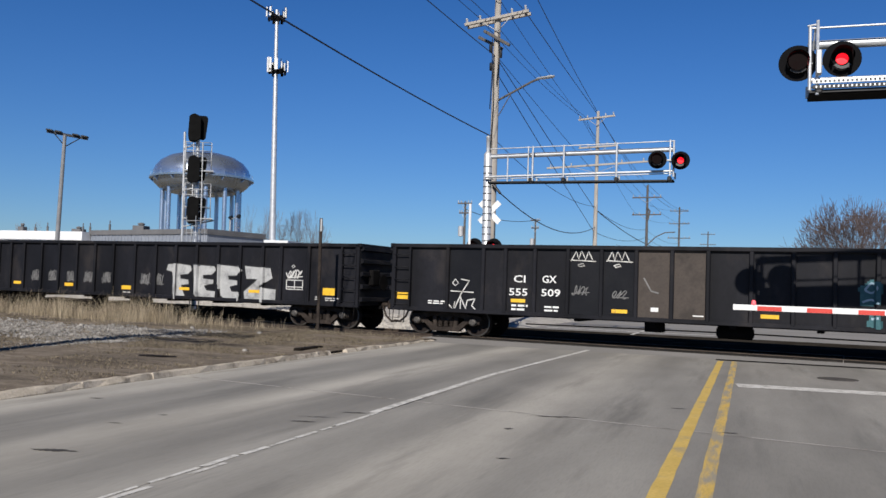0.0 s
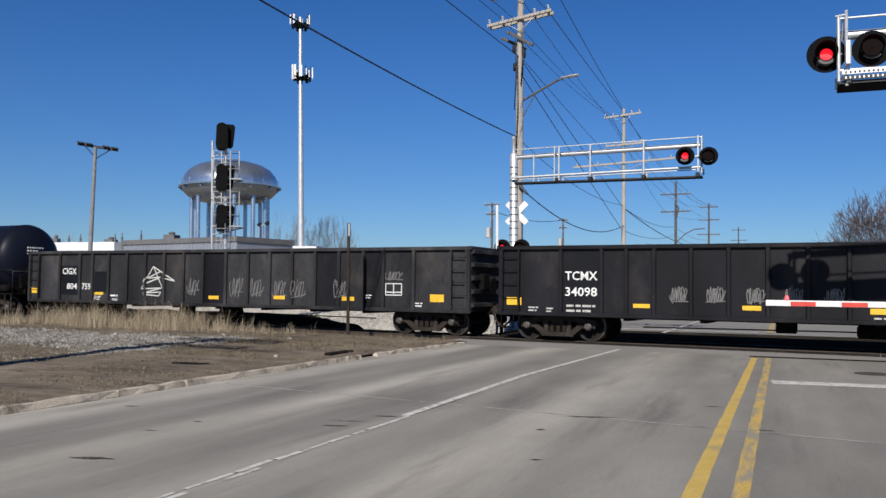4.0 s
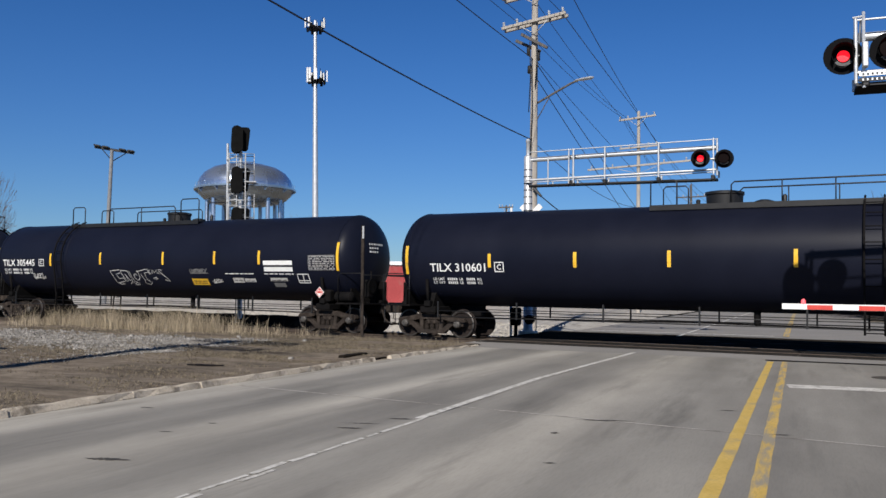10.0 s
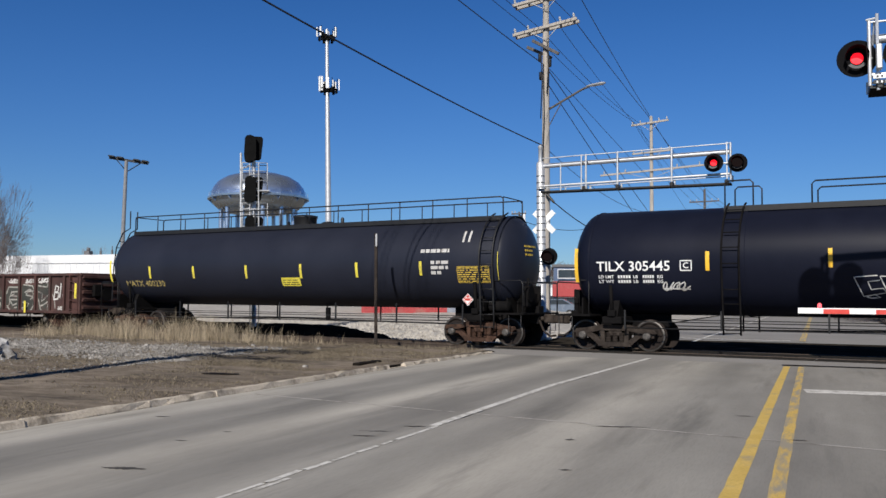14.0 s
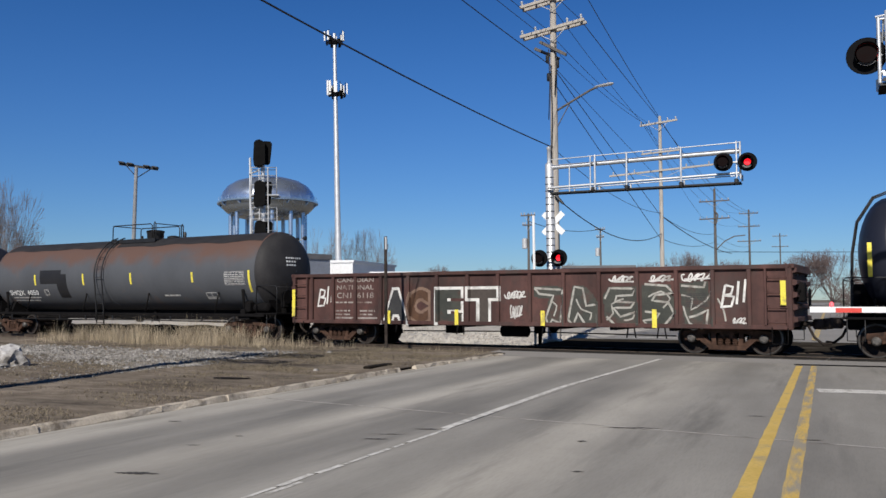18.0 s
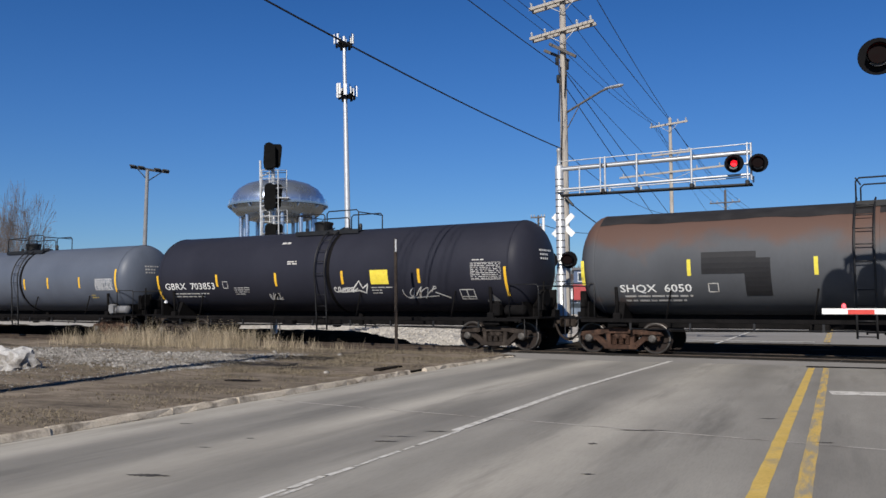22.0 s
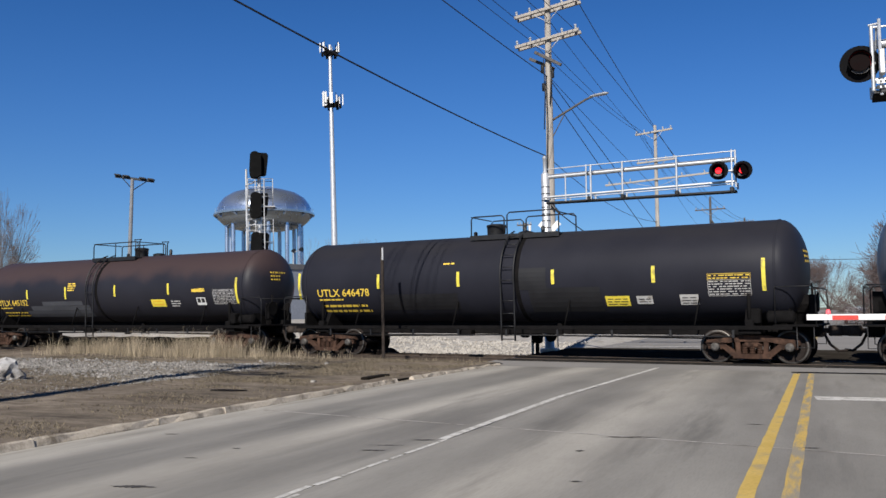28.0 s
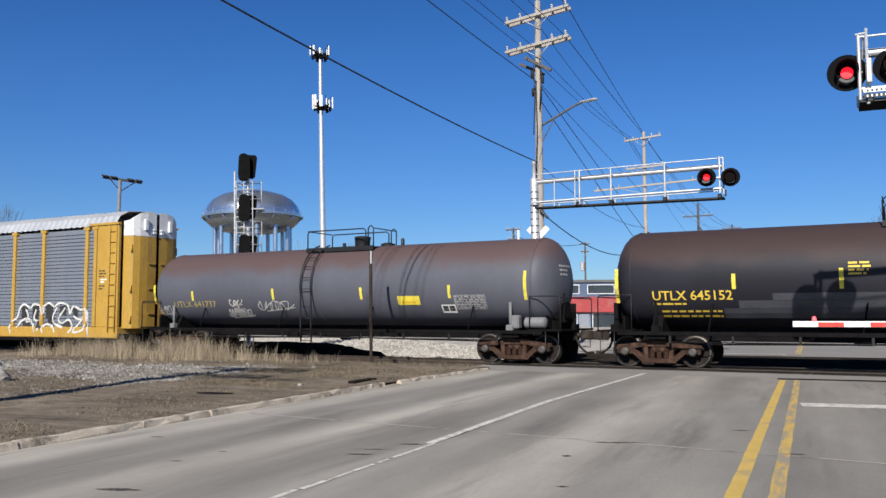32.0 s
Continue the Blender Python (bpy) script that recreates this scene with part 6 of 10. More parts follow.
def tank_car(label, left, right, r, zc, paint, sill="full", truck="truck", ladder=0.0, platform=(-1.2, 1.2), dome=-0.6, dome_r=0.34, rail="box", truck_in=1.35):
    """A tank car: shell with domed ends on saddles, sills, ladder, railed top platform with fittings, brake gear and trucks."""
    c, h = rail_car("tank_car", label, left, right, "tank car")
    d = r * 0.5
    prof = []
    for k in range(9):
        a = math.pi / 2 * k / 8
        prof.append((-h + d - d * math.cos(a), max(0.02, r * math.sin(a))))
    n = 10
    prof += [(-h + d + (2 * h - 2 * d) * i / n, r) for i in range(1, n)]
    prof += [(-p, q) for p, q in prof[8::-1]]
    HEADS[c.name] = [q for q in prof if q[0] >= h - d - 0.001]
    bm = B()
    lathe(bm, "x", prof, 56, origin=(0, 0, zc))
    part("shell", bm, paint, c, "", True)
    for px in (-h + d, h - d):
        bm = B()
        lathe(bm, "x", [(px - 0.03, r + 0.002), (px - 0.025, r + 0.012), (px + 0.025, r + 0.012), (px + 0.03, r + 0.002)], 56, origin=(0, 0, zc), caps=False)
        part("head_band", bm, paint, c, "", True)
    bottom = zc - r
    # stub sills and bolsters
    for s in (-1, 1):
        bm = B()
        x0, x1 = sorted((s * (h - truck_in - 1.3), s * (h + 0.28)))
        bx(bm, x0, x1, -0.2, 0.2, 0.68, bottom + 0.1, 0.02)
        x0, x1 = sorted((s * (h - truck_in - 0.28), s * (h - truck_in + 0.28)))
        bx(bm, x0, x1, -1.32, 1.32, 0.78, 0.98, 0.02)
        part("stub_sill", bm, M["under"], c)
        bm = B()
        x0, x1 = sorted((s * (h - 0.75), s * (h + 0.02)))
        bx(bm, x0, x1, -0.36, 0.36, 0.9, bottom + 0.5, 0.03)
        x0, x1 = sorted((s * (h - 0.35), s * (h + 0.12)))
        for sy in (-0.36, 0.3):
            bx(bm, x0, x1, sy, sy + 0.06, 0.9, bottom + 0.72, 0.01)
        part("head_brace", bm, M["under"], c)
        bm = B()
        px = s * (h - truck_in)
        pts = [(-1.25, 0.95), (1.25, 0.95)] + [((r - 0.02) * math.sin(a), zc - (r - 0.02) * math.cos(a)) for a in np.linspace(0.75, -0.75, 9)]
        va = [bm.verts.new((px - 0.14, yy, zz)) for yy, zz in pts]
        vb = [bm.verts.new((px + 0.14, yy, zz)) for yy, zz in pts]
        bm.faces.new(va)
        bm.faces.new(vb[::-1])
        for i in range(len(pts)):
            bm.faces.new((va[i], vb[i], vb[(i + 1) % len(pts)], va[(i + 1) % len(pts)]))
        part("saddle", bm, M["under"], c)
        for sy in (-1, 1):
            bm = B()
            rods(bm, [(px, sy * 1.25, 0.95), (px, sy * (r * 0.93), zc - r * 0.45)], 0.05, 6)
            bx(bm, px - 0.11, px + 0.11, min(sy * 1.18, sy * 1.38), max(sy * 1.18, sy * 1.38), 0.98, 1.16, 0.02)
            part("saddle_bracket", bm, M["under"] if paint is not M["tank_grey2"] else M["patch_grey"], c)
        # end platform, its grab rails and running boards
        bm = B()
        x0, x1 = sorted((s * (h - 0.75), s * (h + 0.3)))
        bx(bm, x0, x1, -1.4, 1.4, 0.98, 1.03)
        part("end_platform", bm, M["under"], c)
        bm = B()
        x0, x1 = sorted((s * (h - 0.42), s * (h - 0.38)))
        bx(bm, x0, x1, -1.05, 1.05, 1.03, 1.03 + 0.62 * r - 0.45)
        part("end_web", bm, M["under"], c)
        for sy in (-1, 1):
            bm = B()
            yy = sy * 1.36
            rods(bm, [(s * (h - 0.7), yy, 1.0), (s * (h - 0.7), yy, 2.0), (s * (h + 0.2), yy, 2.0), (s * (h + 0.26), yy, 1.9), (s * (h + 0.26), yy, 1.0)], 0.018, 6)
            part("grab_rail", bm, M["black"], c)
            bm = B()
            rods(bm, [(s * (h + 0.2), yy, 1.0), (s * (h + 0.2), yy, 0.45), (s * (h - 0.2), yy, 0.45), (s * (h - 0.2), yy, 1.0)], 0.016, 6)
            part("step", bm, M["black"], c)
        bm = B()
        rods(bm, [(s * (h + 0.26), -1.36, 1.95), (s * (h + 0.26), 1.36, 1.95)], 0.018, 6)
        part("end_rail", bm, M["black"], c)
    # brake equipment at the right-hand end
    bm = B()
    lathe(bm, "x", [(h - 0.95, 0.1), (h - 0.9, 0.17), (h - 0.3, 0.17), (h - 0.25, 0.1)], 14, origin=(0, -1.12, 1.22))
    bx(bm, h - 1.35, h - 1.08, -1.3, -1.0, 1.03, 1.45, 0.05)
    part("brake_cylinder", bm, M["under"] if paint not in (M["tank_grey"], M["tank_grey2"]) else M["patch_grey"], c, "", True)
    bm = B()
    bx(bm, h + 0.05, h + 0.22, -0.95, -0.55, 1.2, 1.8, 0.04)
    lathe(bm, "x", [(h + 0.24, 0.25), (h + 0.27, 0.25)], 16, origin=(0, -0.75, 1.6))
    rods(bm, [(h + 0.1, -0.6, 1.0), (h + 0.1, -0.6, 2.1)], 0.03, 6)
    part("hand_brake", bm, M["under"], c)
    # sills or low hand rails between the trucks
    xi = h - truck_in - 0.4
    if sill == "full":
        for sy in (-1, 1):
            bm = B()
            bx(bm, -h + 0.3, h - 0.3, min(sy * 1.22, sy * 1.4), max(sy * 1.22, sy * 1.4), 0.9, 1.0)
            part("side_sill", bm, M["under"], c)
            for px in np.linspace(-xi + 1.0, xi - 1.0, 4):
                bm = B()
                rods(bm, [(px, sy * 1.34, 0.98), (px + 0.12, sy * (r * 0.86), zc - r * 0.52)], 0.025, 6)
                part("sill_brace", bm, M["under"], c)
    if sill == "full":
        bm = B()
        bx(bm, -xi - 0.9, xi + 0.9, -0.24, 0.24, 0.72, bottom + 0.08, 0.02)
        part("centre_sill", bm, M["under"], c)
    k, thick, reach = (9, 0.03, 0.95) if sill == "full" else (7, 0.022, bottom + 0.14)
    for sy in (-1, 1):
        bm = B()
        z = 0.82 if sill == "full" else 0.78
        rods(bm, [(-xi, sy * 1.36, z - 0.1), (xi, sy * 1.36, z - 0.1)], 0.016, 6)
        rods(bm, [(-xi, sy * 1.36, z + 0.08), (xi, sy * 1.36, z + 0.08)], 0.012, 6)
        for px in np.linspace(-xi, xi, k):
            bx(bm, px - thick, px + thick, sy * 1.36 - 0.02, sy * 1.36 + 0.02, z - 0.13, reach)
        part("low_hand_rail", bm, M["black"], c)
    bm = B()
    if sill == "full":
        lathe(bm, "z", [(0.6, 0.08), (0.63, 0.15), (0.95, 0.15), (1.2, 0.13)], 14)
        bx(bm, -2.1, -1.6, -0.6, -0.3, 0.66, 0.86, 0.03)
    lathe(bm, "z", [(0.66, 0.05), (0.7, 0.09), (1.1, 0.09)], 12, origin=(1.3, -0.3, 0))
    rods(bm, [(-xi, -0.2, 0.62), (-0.3, -0.2, 0.7), (xi, -0.2, 0.62)], 0.025, 6)
    part("bottom_outlet", bm, M["under"], c, "", True)
    # ladder
    top = zc + r
    if ladder is not None:
        for sy in (-1, 1):
            bm = B()
            for px in (ladder - 0.22, ladder + 0.22):
                arc = [(px, sy * 1.42, 0.55), (px, sy * 1.45, 1.1)] + [(px, sy * (r + 0.13) * math.sin(a), zc - (r + 0.13) * math.cos(a)) for a in np.linspace(1.35, 2.85, 12)]
                rods(bm, arc, 0.028, 6)
            for zz in np.arange(0.6, 1.9, 0.38):
                rod(bm, (ladder - 0.22, sy * 1.44, zz), (ladder + 0.22, sy * 1.44, zz), 0.014, None, 6)
            for a in np.arange(1.5, 2.8, 0.26):
                rod(bm, (ladder - 0.22, sy * (r + 0.13) * math.sin(a), zc - (r + 0.13) * math.cos(a)), (ladder + 0.22, sy * (r + 0.13) * math.sin(a), zc - (r + 0.13) * math.cos(a)), 0.014, None, 6)
            part("ladder", bm, M["under"] if paint is M["tank_black"] else M["black"], c, "black ladder curving over the shell")
            bm = B()
            lathe(bm, "x", [(ladder + 0.2, r + 0.004), (ladder + 0.21, r + 0.014), (ladder + 0.33, r + 0.014), (ladder + 0.34, r + 0.004)], 56, origin=(0, 0, zc), caps=False) if sy < 0 else bx(bm, 0, 0.01, 0, 0.01, zc, zc + 0.01)
            if sy < 0:
                part("shell_band", bm, paint if paint in (M["tank_black"], M["tank_rusty"], M["tank_grey2"], M["tank_char"]) else M["under"], c, "", True)
            else:
                bm.free()
    # top platform
    p0, p1 = platform
    bm = B()
    bx(bm, p0, p1, -0.75, 0.75, top - 0.1, top - 0.05)
    part("top_platform", bm, M["black"], c, "black grating platform")
    for sy in (-0.755, 0.755):
        bm = B()
        bx(bm, p0, p1, sy - 0.025, sy + 0.025, top - 0.18, top - 0.03)
        part("toe_board", bm, M["black"], c)
    bm = B()
    dx = dome
    lathe(bm, "z", [(top - 0.15, dome_r * 0.96), (top + 0.24, dome_r), (top + 0.27, dome_r * 1.06), (top + 0.34, dome_r * 1.06), (top + 0.37, dome_r * 0.7)], 22, origin=(dx, 0, 0))
    part("fittings_dome", bm, M["black"], c, "round black fittings housing", True)
    bm = B()
    lathe(bm, "z", [(top - 0.1, 0.24), (top + 0.06, 0.25), (top + 0.1, 0.12)], 14, origin=(dx + 1.05, 0, 0))
    part("manway", bm, M["black"], c, "", True)
    for px, py, hi in ((dx + 1.55, 0.15, 0.25), (dx - 0.7, -0.1, 0.16)):
        bm = B()
        lathe(bm, "z", [(top - 0.06, 0.055), (top + hi * 0.8, 0.065), (top + hi, 0.03)], 10, origin=(px, py, 0))
        part("valve", bm, M["black"], c, "", True)

    def railing(x0, x1, y, height, name="top_rail"):
        bm = B()
        z0 = top - 0.06
        rods(bm, [(x0, y, z0), (x0, y, z0 + height - 0.08), (x0 + 0.08, y, z0 + height), (x1 - 0.08, y, z0 + height), (x1, y, z0 + height - 0.08), (x1, y, z0)], 0.022, 6)
        m = max(1, int((x1 - x0) / 1.25))
        for i in range(1, m):
            px = x0 + (x1 - x0) * i / m
            rod(bm, (px, y, z0), (px, y, z0 + height), 0.018, None, 6)
        part(name, bm, M["black"], c)
    if rail == "long":
        for y in (-0.72, 0.72):
            railing(p0 + 0.02, p1 - 0.02, y, 0.62)
        bm = B()
        for px in (p0 + 0.02, p1 - 0.02):
            rods(bm, [(px, -0.72, top), (px, -0.72, top + 0.55), (px, 0.72, top + 0.55), (px, 0.72, top)], 0.02, 6)
        part("end_rail", bm, M["black"], c)
    elif rail == "lpg":
        for y in (-0.72, 0.72):
            railing(p0 + 0.02, p0 + 0.75, y, 0.72)
            railing(p0 + 2.2, p1 - 1.25, y, 0.6)
            railing(p1 - 0.95, p1 - 0.02, y, 0.85)
    else:
        mid = dome + 0.62
        for y in (-0.72, 0.72):
            railing(p0 + 0.02, mid, y, 0.62)
            railing(mid + 0.1, p1 - 0.02, y, 0.7)
        for px in (p0 + 0.02, p1 - 0.02):
            bm = B()
            rods(bm, [(px, -0.72, top + 0.56), (px, 0.72, top + 0.56)], 0.02, 6)
            part("cross_rail", bm, M["black"], c)
    for s in (-1, 1):
        add_truck(c, s * (h - truck_in), truck)
    add_couplers(c, h + 0.1, 0.85)
    return c, h, shell_lift(r, zc)


def shell_lift(r, zc):
    """Maps (x, z) onto the near side of a tank shell; z is measured round the shell's own height."""
    def f(x, z):
        q = max(-0.999, min(0.999, (z - zc) / (r + 0.006)))
        a = math.asin(q)
        return Vector((x, -(r + 0.006) * math.cos(a), zc + (r + 0.006) * math.sin(a)))
    return f



# ---- the train, from its head end: left and right body ends along the train's own line ----
LONG_POSTS = [-8.15, -7.0, -6.3, -5.4, -4.42, -3.46, -2.5, -1.55, -0.62, 0.45, 1.45, 2.4, 3.35, 4.3, 5.25, 6.2, 6.95, 8.05]
H_POSTS = [-7.28, -6.38, -5.46, -4.44, -3.38, -2.32, -1.22, -0.18, 0.87, 1.93, 3.0, 4.1, 5.18, 6.14, 7.06]
g, gp, gb, gg = M["gon"], M["gon_patch"], M["gon_brown"], M["gon_grey"]
A, hA = gondola("long black gondola car with teal and white graffiti", -10.5, 9.6, 2.76, LONG_POSTS, [g, gp, g, g, g, gp, gp, gb, gb, g, g, g, g, g, g, g, g, g, g])
Bc, hB = gondola("long black gondola car with a big silver graffiti piece", -31.62, -11.67, 2.74, [-8.05, -6.86, -6.16] + LONG_POSTS[3:], [g, gp, g, g, g, g, g, g, g, g, g, g, g, g, g, g, g, g, g])
D, hD = gondola("sun-greyed black gondola car with scratched chalk graffiti", -52.58, -32.55, 2.75, LONG_POSTS, [gg, gg, gg, gg, gg, gg, gg, gg, gg, g, gg, gg, gg, gg, g, gg, g, gg, gg])
E_, hE, lE = tank_car("glossy black pressure tank car for liquefied gas", -73.26, -53.95, 1.49, 2.5, M["tank_black"], "low", "truck", 4.15, (-1.5, 5.8), 0.4, 0.5, "lpg")
F_, hF, lF = tank_car("glossy black pressure tank car with white graffiti", -93.65, -74.6, 1.5, 2.53, M["tank_black"], "low", "truck", -4.9, (-5.2, 1.9), 0.15, 0.44, "lpg")
G_, hG, lG = tank_car("charcoal tank car with a full-length railed top walkway", -113.2, -95.25, 1.46, 2.6, M["tank_char"], "low", "truck_brown", 8.1, (-8.12, 8.3), -0.02, 0.42, "long")
shell_G = lG
# ladder round the trailing end, from the walkway down to the sill
for sy in (-0.95, -0.6):
    bm = B()
    rods(bm, [(-8.15, sy, 4.85), (-8.15, sy, 4.15), (-8.55, sy, 4.0), (-8.93, sy, 3.4), (-9.06, sy, 2.6), (-9.1, sy, 1.25)], 0.024, 6)
    part("end_ladder_rail", bm, M["black"], G_, "", True)
for px, pz in ((-8.78, 3.64), (-8.93, 3.4), (-8.98, 3.1), (-9.03, 2.8), (-9.065, 2.5), (-9.075, 2.2), (-9.08, 1.9), (-9.085, 1.6), (-9.09, 1.35)):
    bar_between("end_ladder_rung", (px, -0.95, pz), (px, -0.6, pz), 0.015, M["black"], G_, 6)
lG = lambda x, z: shell_G(x + 0.275, z)
H_, hH = gondola("short rust-red gondola car covered with outlined graffiti letters", -130.84, -114.62, 2.37, H_POSTS, [M["gon_red"]], None, 0.76, truck="truck_brown")
I_, hI, shell_I = tank_car("grey tank car with rust-streaked crown and black patches", -148.6, -131.9, 1.47, 2.55, M["tank_rusty"], "full", "truck_brown", -0.67, (-0.9, 1.7), 0.85, 0.34, "box")
lI = lambda x, z: shell_I(x - 0.2, z)
J_, hJ, lJ = tank_car("dull charcoal tank car with yellow and white stencils", -166.45, -149.9, 1.46, 2.6, M["tank_char2"], "full", "truck", 0.45, (-1.3, 1.5), -0.62, 0.33, "box")
K_, hK, lK = tank_car("plain grey tank car with a dark ladder band", -183.8, -167.7, 1.4, 2.53, M["tank_grey"], "full", "truck_brown", 0.6, (-1.2, 1.5), -0.35, 0.33, "box")
L_, hL, lL = tank_car("worn black tank car with yellow lettering", -202.0, -185.4, 1.38, 2.46, M["tank_black2"], "full", "truck_brown", 0.1, (-1.5, 1.5), -0.95, 0.3, "box")
M_, hM, lM = tank_car("black tank car with a brown weathered crown", -220.15, -203.6, 1.37, 2.45, M["tank_brown"], "full", "truck_brown", -0.6, (-1.35, 1.25), 0.75, 0.27, "box")
N_, hN, lN = tank_car("grey tank car with rust-brown crown and faded graffiti", -238.4, -221.8, 1.37, 2.45, M["tank_grey2"], "full", "truck_brown", -0.57, (-1.1, 1.7), 0.75, 0.27, "box")


RACK_POSTS = [11.88, 11.36, 8.66, 6.74, 4.8, 2.88, 0.96, -0.96, -2.88, -4.8, -6.74, -8.66, -11.36]


def autorack():
    """An enclosed automobile carrier: flat deck, side posts with corrugated screens, end doors and a ribbed roof."""
    c, h = rail_car("autorack_car", "yellow enclosed automobile carrier with galvanised side screens", -266.4, -239.9, "autorack car")
    w = 1.5
    bm = B()
    bx(bm, -h, h, -w, w, 0.56, 1.0, 0.03)
    part("deck", bm, M["rack_yellow"], c)
    bm = B()
    bx(bm, -h, h, -w + 0.05, w - 0.05, 0.42, 0.74)
    part("underframe", bm, M["under"], c)
    posts = RACK_POSTS
    for s in (-1, 1):
        y = s * w
        for a, e in zip(posts[1:], posts[:-1]):
            for k in range(26):
                z0 = 1.05 + 0.148 * k
                bm = B()
                prism(bm, [(a, 0), (e, 0), (e, 0.1), (a, 0.1)], 0, 0.02)
                v = [q for q in bm.verts if q.co.y > 0.01]
                for q in v:
                    q.co.y = 0.045 if q.co.z > 0.05 else 0.02
                sl = part("screen_slat", bm, M["rack_screen"], c)
                sl.matrix_basis = pose(0, y + 0.06, z0) if s < 0 else pose(0, y, z0, 0, 0, 180)
            if s > 0:
                break
        if s > 0:
            bm = B()
            bx(bm, -h + 1.2, h - 1.2, w - 0.12, w - 0.06, 1.0, 4.95)
            part("side_screen", bm, M["rack_screen"], c)
            bm = B()
            bx(bm, -h + 1.2, h - 1.2, -w + 0.1, -w + 0.13, 1.0, 4.95)
            part("inner_screen", bm, M["rack_screen"], c)
        for px in posts:
            bm = B()
            bx(bm, px - 0.09, px + 0.09, min(y - s * 0.12, y + s * 0.02), max(y - s * 0.12, y + s * 0.02), 1.0, 4.98, 0.02)
            bx(bm, px - 0.17, px + 0.17, min(y - s * 0.1, y + s * 0.03), max(y - s * 0.1, y + s * 0.03), 4.9, 5.02)
            part("side_post", bm, M["rack_yellow"], c)
        bm = B()
        bx(bm, h - 1.25, h - 0.02, min(y - s * 0.14, y), max(y - s * 0.14, y), 1.0, 5.05, 0.02)
        part("corner_panel", bm, M["rack_yellow"], c, "yellow corner panel with stencilled notices")
        bm = B()
        for px in (h - 0.48, h - 0.1):
            rod(bm, (px, y + s * 0.04, 0.8), (px, y + s * 0.04, 5.0), 0.022, None, 6)
        for zz in np.arange(1.0, 5.0, 0.42):
            rod(bm, (h - 0.48, y + s * 0.04, zz), (h - 0.1, y + s * 0.04, zz), 0.016, None, 6)
        part("ladder", bm, M["rack_yellow"], c)
        bm = B()
        bx(bm, h - 1.7, h + 0.02, min(y - s * 0.1, y + s * 0.05), max(y - s * 0.1, y + s * 0.05), 5.05, 5.14)
        part("corner_cap", bm, M["rack_yellow"], c)
    # roof: side slope of ribs and a shallow crown
    prof = [(-1.52, 5.02), (-1.3, 5.4), (-0.9, 5.62), (0, 5.7), (0.9, 5.62), (1.3, 5.4), (1.52, 5.02)]
    bm = B()
    prev = None
    nn = 150
    for i in range(nn + 1):
        px = -h + 0.2 + (2 * h - 0.4) * i / nn
        bumpy = 0.03 if i % 2 else 0.0
        cur = [bm.verts.new((px, yy * (1 + bumpy * 0.4), zz + bumpy)) for yy, zz in prof]
        if prev:
            for k in range(6):
                bm.faces.new((prev[k], cur[k], cur[k + 1], prev[k + 1]))
        prev = cur
    part("roof", bm, M["rack_roof"], c, "ribbed galvanised roof")
    for s in (-1, 1):
        for sy in (-1, 1):
            bm = B()
            pts = [(h - 0.04, 1.24), (h + 0.2, 1.22), (h + 0.36, 1.1), (h + 0.46, 0.85), (h + 0.5, 0.5), (h + 0.5, 0.07)]
            rings = []
            for px, yy in pts:
                rings.append([bm.verts.new((s * px, sy * yy, zz)) for zz in (0.95, 4.62)])
            for a, e in zip(rings[:-1], rings[1:]):
                bm.faces.new((a[0], e[0], e[1], a[1]))
            part("end_door", bm, M["rack_yellow"], c, "yellow folding end door")
            bm = B()
            rings = []
            for px, yy in pts:
                rings.append([bm.verts.new((s * px, sy * yy, zz)) for zz in (4.6, 5.2 + 0.42 * min(1, (1.24 - yy) / 0.5))])
            for a, e in zip(rings[:-1], rings[1:]):
                bm.faces.new((a[0], e[0], e[1], a[1]))
            bm.faces.new([r[1] for r in rings])
            part("end_hood", bm, M["wall_white"], c, "white roof end sheet")
            for zz in (1.5, 2.5, 3.5):
                bm = B()
                bx(bm, min(s * (h + 0.5), s * (h + 0.54)), max(s * (h + 0.5), s * (h + 0.54)), sy * 0.3 - 0.16, sy * 0.3 + 0.16, zz, zz + 0.035)
                part("door_rung", bm, M["rack_yellow"], c)
            for ya, za, zb in ((0.62, 4.85, 5.3), (0.2, 4.72, 4.8), (0.2, 4.86, 4.92)):
                bm = B()
                bx(bm, min(s * (h + 0.46), s * (h + 0.58)), max(s * (h + 0.46), s * (h + 0.58)), sy * ya - 0.08, sy * ya + 0.08, za, zb, 0.015)
                part("hood_bracket", bm, M["wall_white"], c)
            for zz in (1.15, 2.35, 3.95):
                bm = B()
                rod(bm, (s * (h + 0.33), sy * 1.16, zz), (s * (h + 0.33), sy * 1.16, zz + 0.3), 0.035, None, 8)
                part("door_hinge", bm, M["rack_yellow"], c)
        # near-black sheet stands in for the shade in the gaps round the doors
        bm = B()
        bx(bm, min(s * (h - 0.12), s * (h - 0.06)), max(s * (h - 0.12), s * (h - 0.06)), -1.36, 1.36, 0.98, 5.3)
        part("end_backing", bm, M["under"], c)
        bm = B()
        rod(bm, (s * (h + 0.42), 0, 0.98), (s * (h + 0.42), 0, 5.4), 0.05, None, 8)
        part("lock_bar", bm, M["under"], c, "dark lock bar between the end doors")
        bm = B()
        bx(bm, min(s * h, s * (h + 0.5)), max(s * h, s * (h + 0.5)), -0.2, 0.2, 0.6, 0.95, 0.02)
        part("stub_sill", bm, M["under"], c)
        add_truck(c, s * (h - 2.2), "truck")
    add_couplers(c, h + 0.3, 0.85)
    return c, h


O_, hO = autorack()


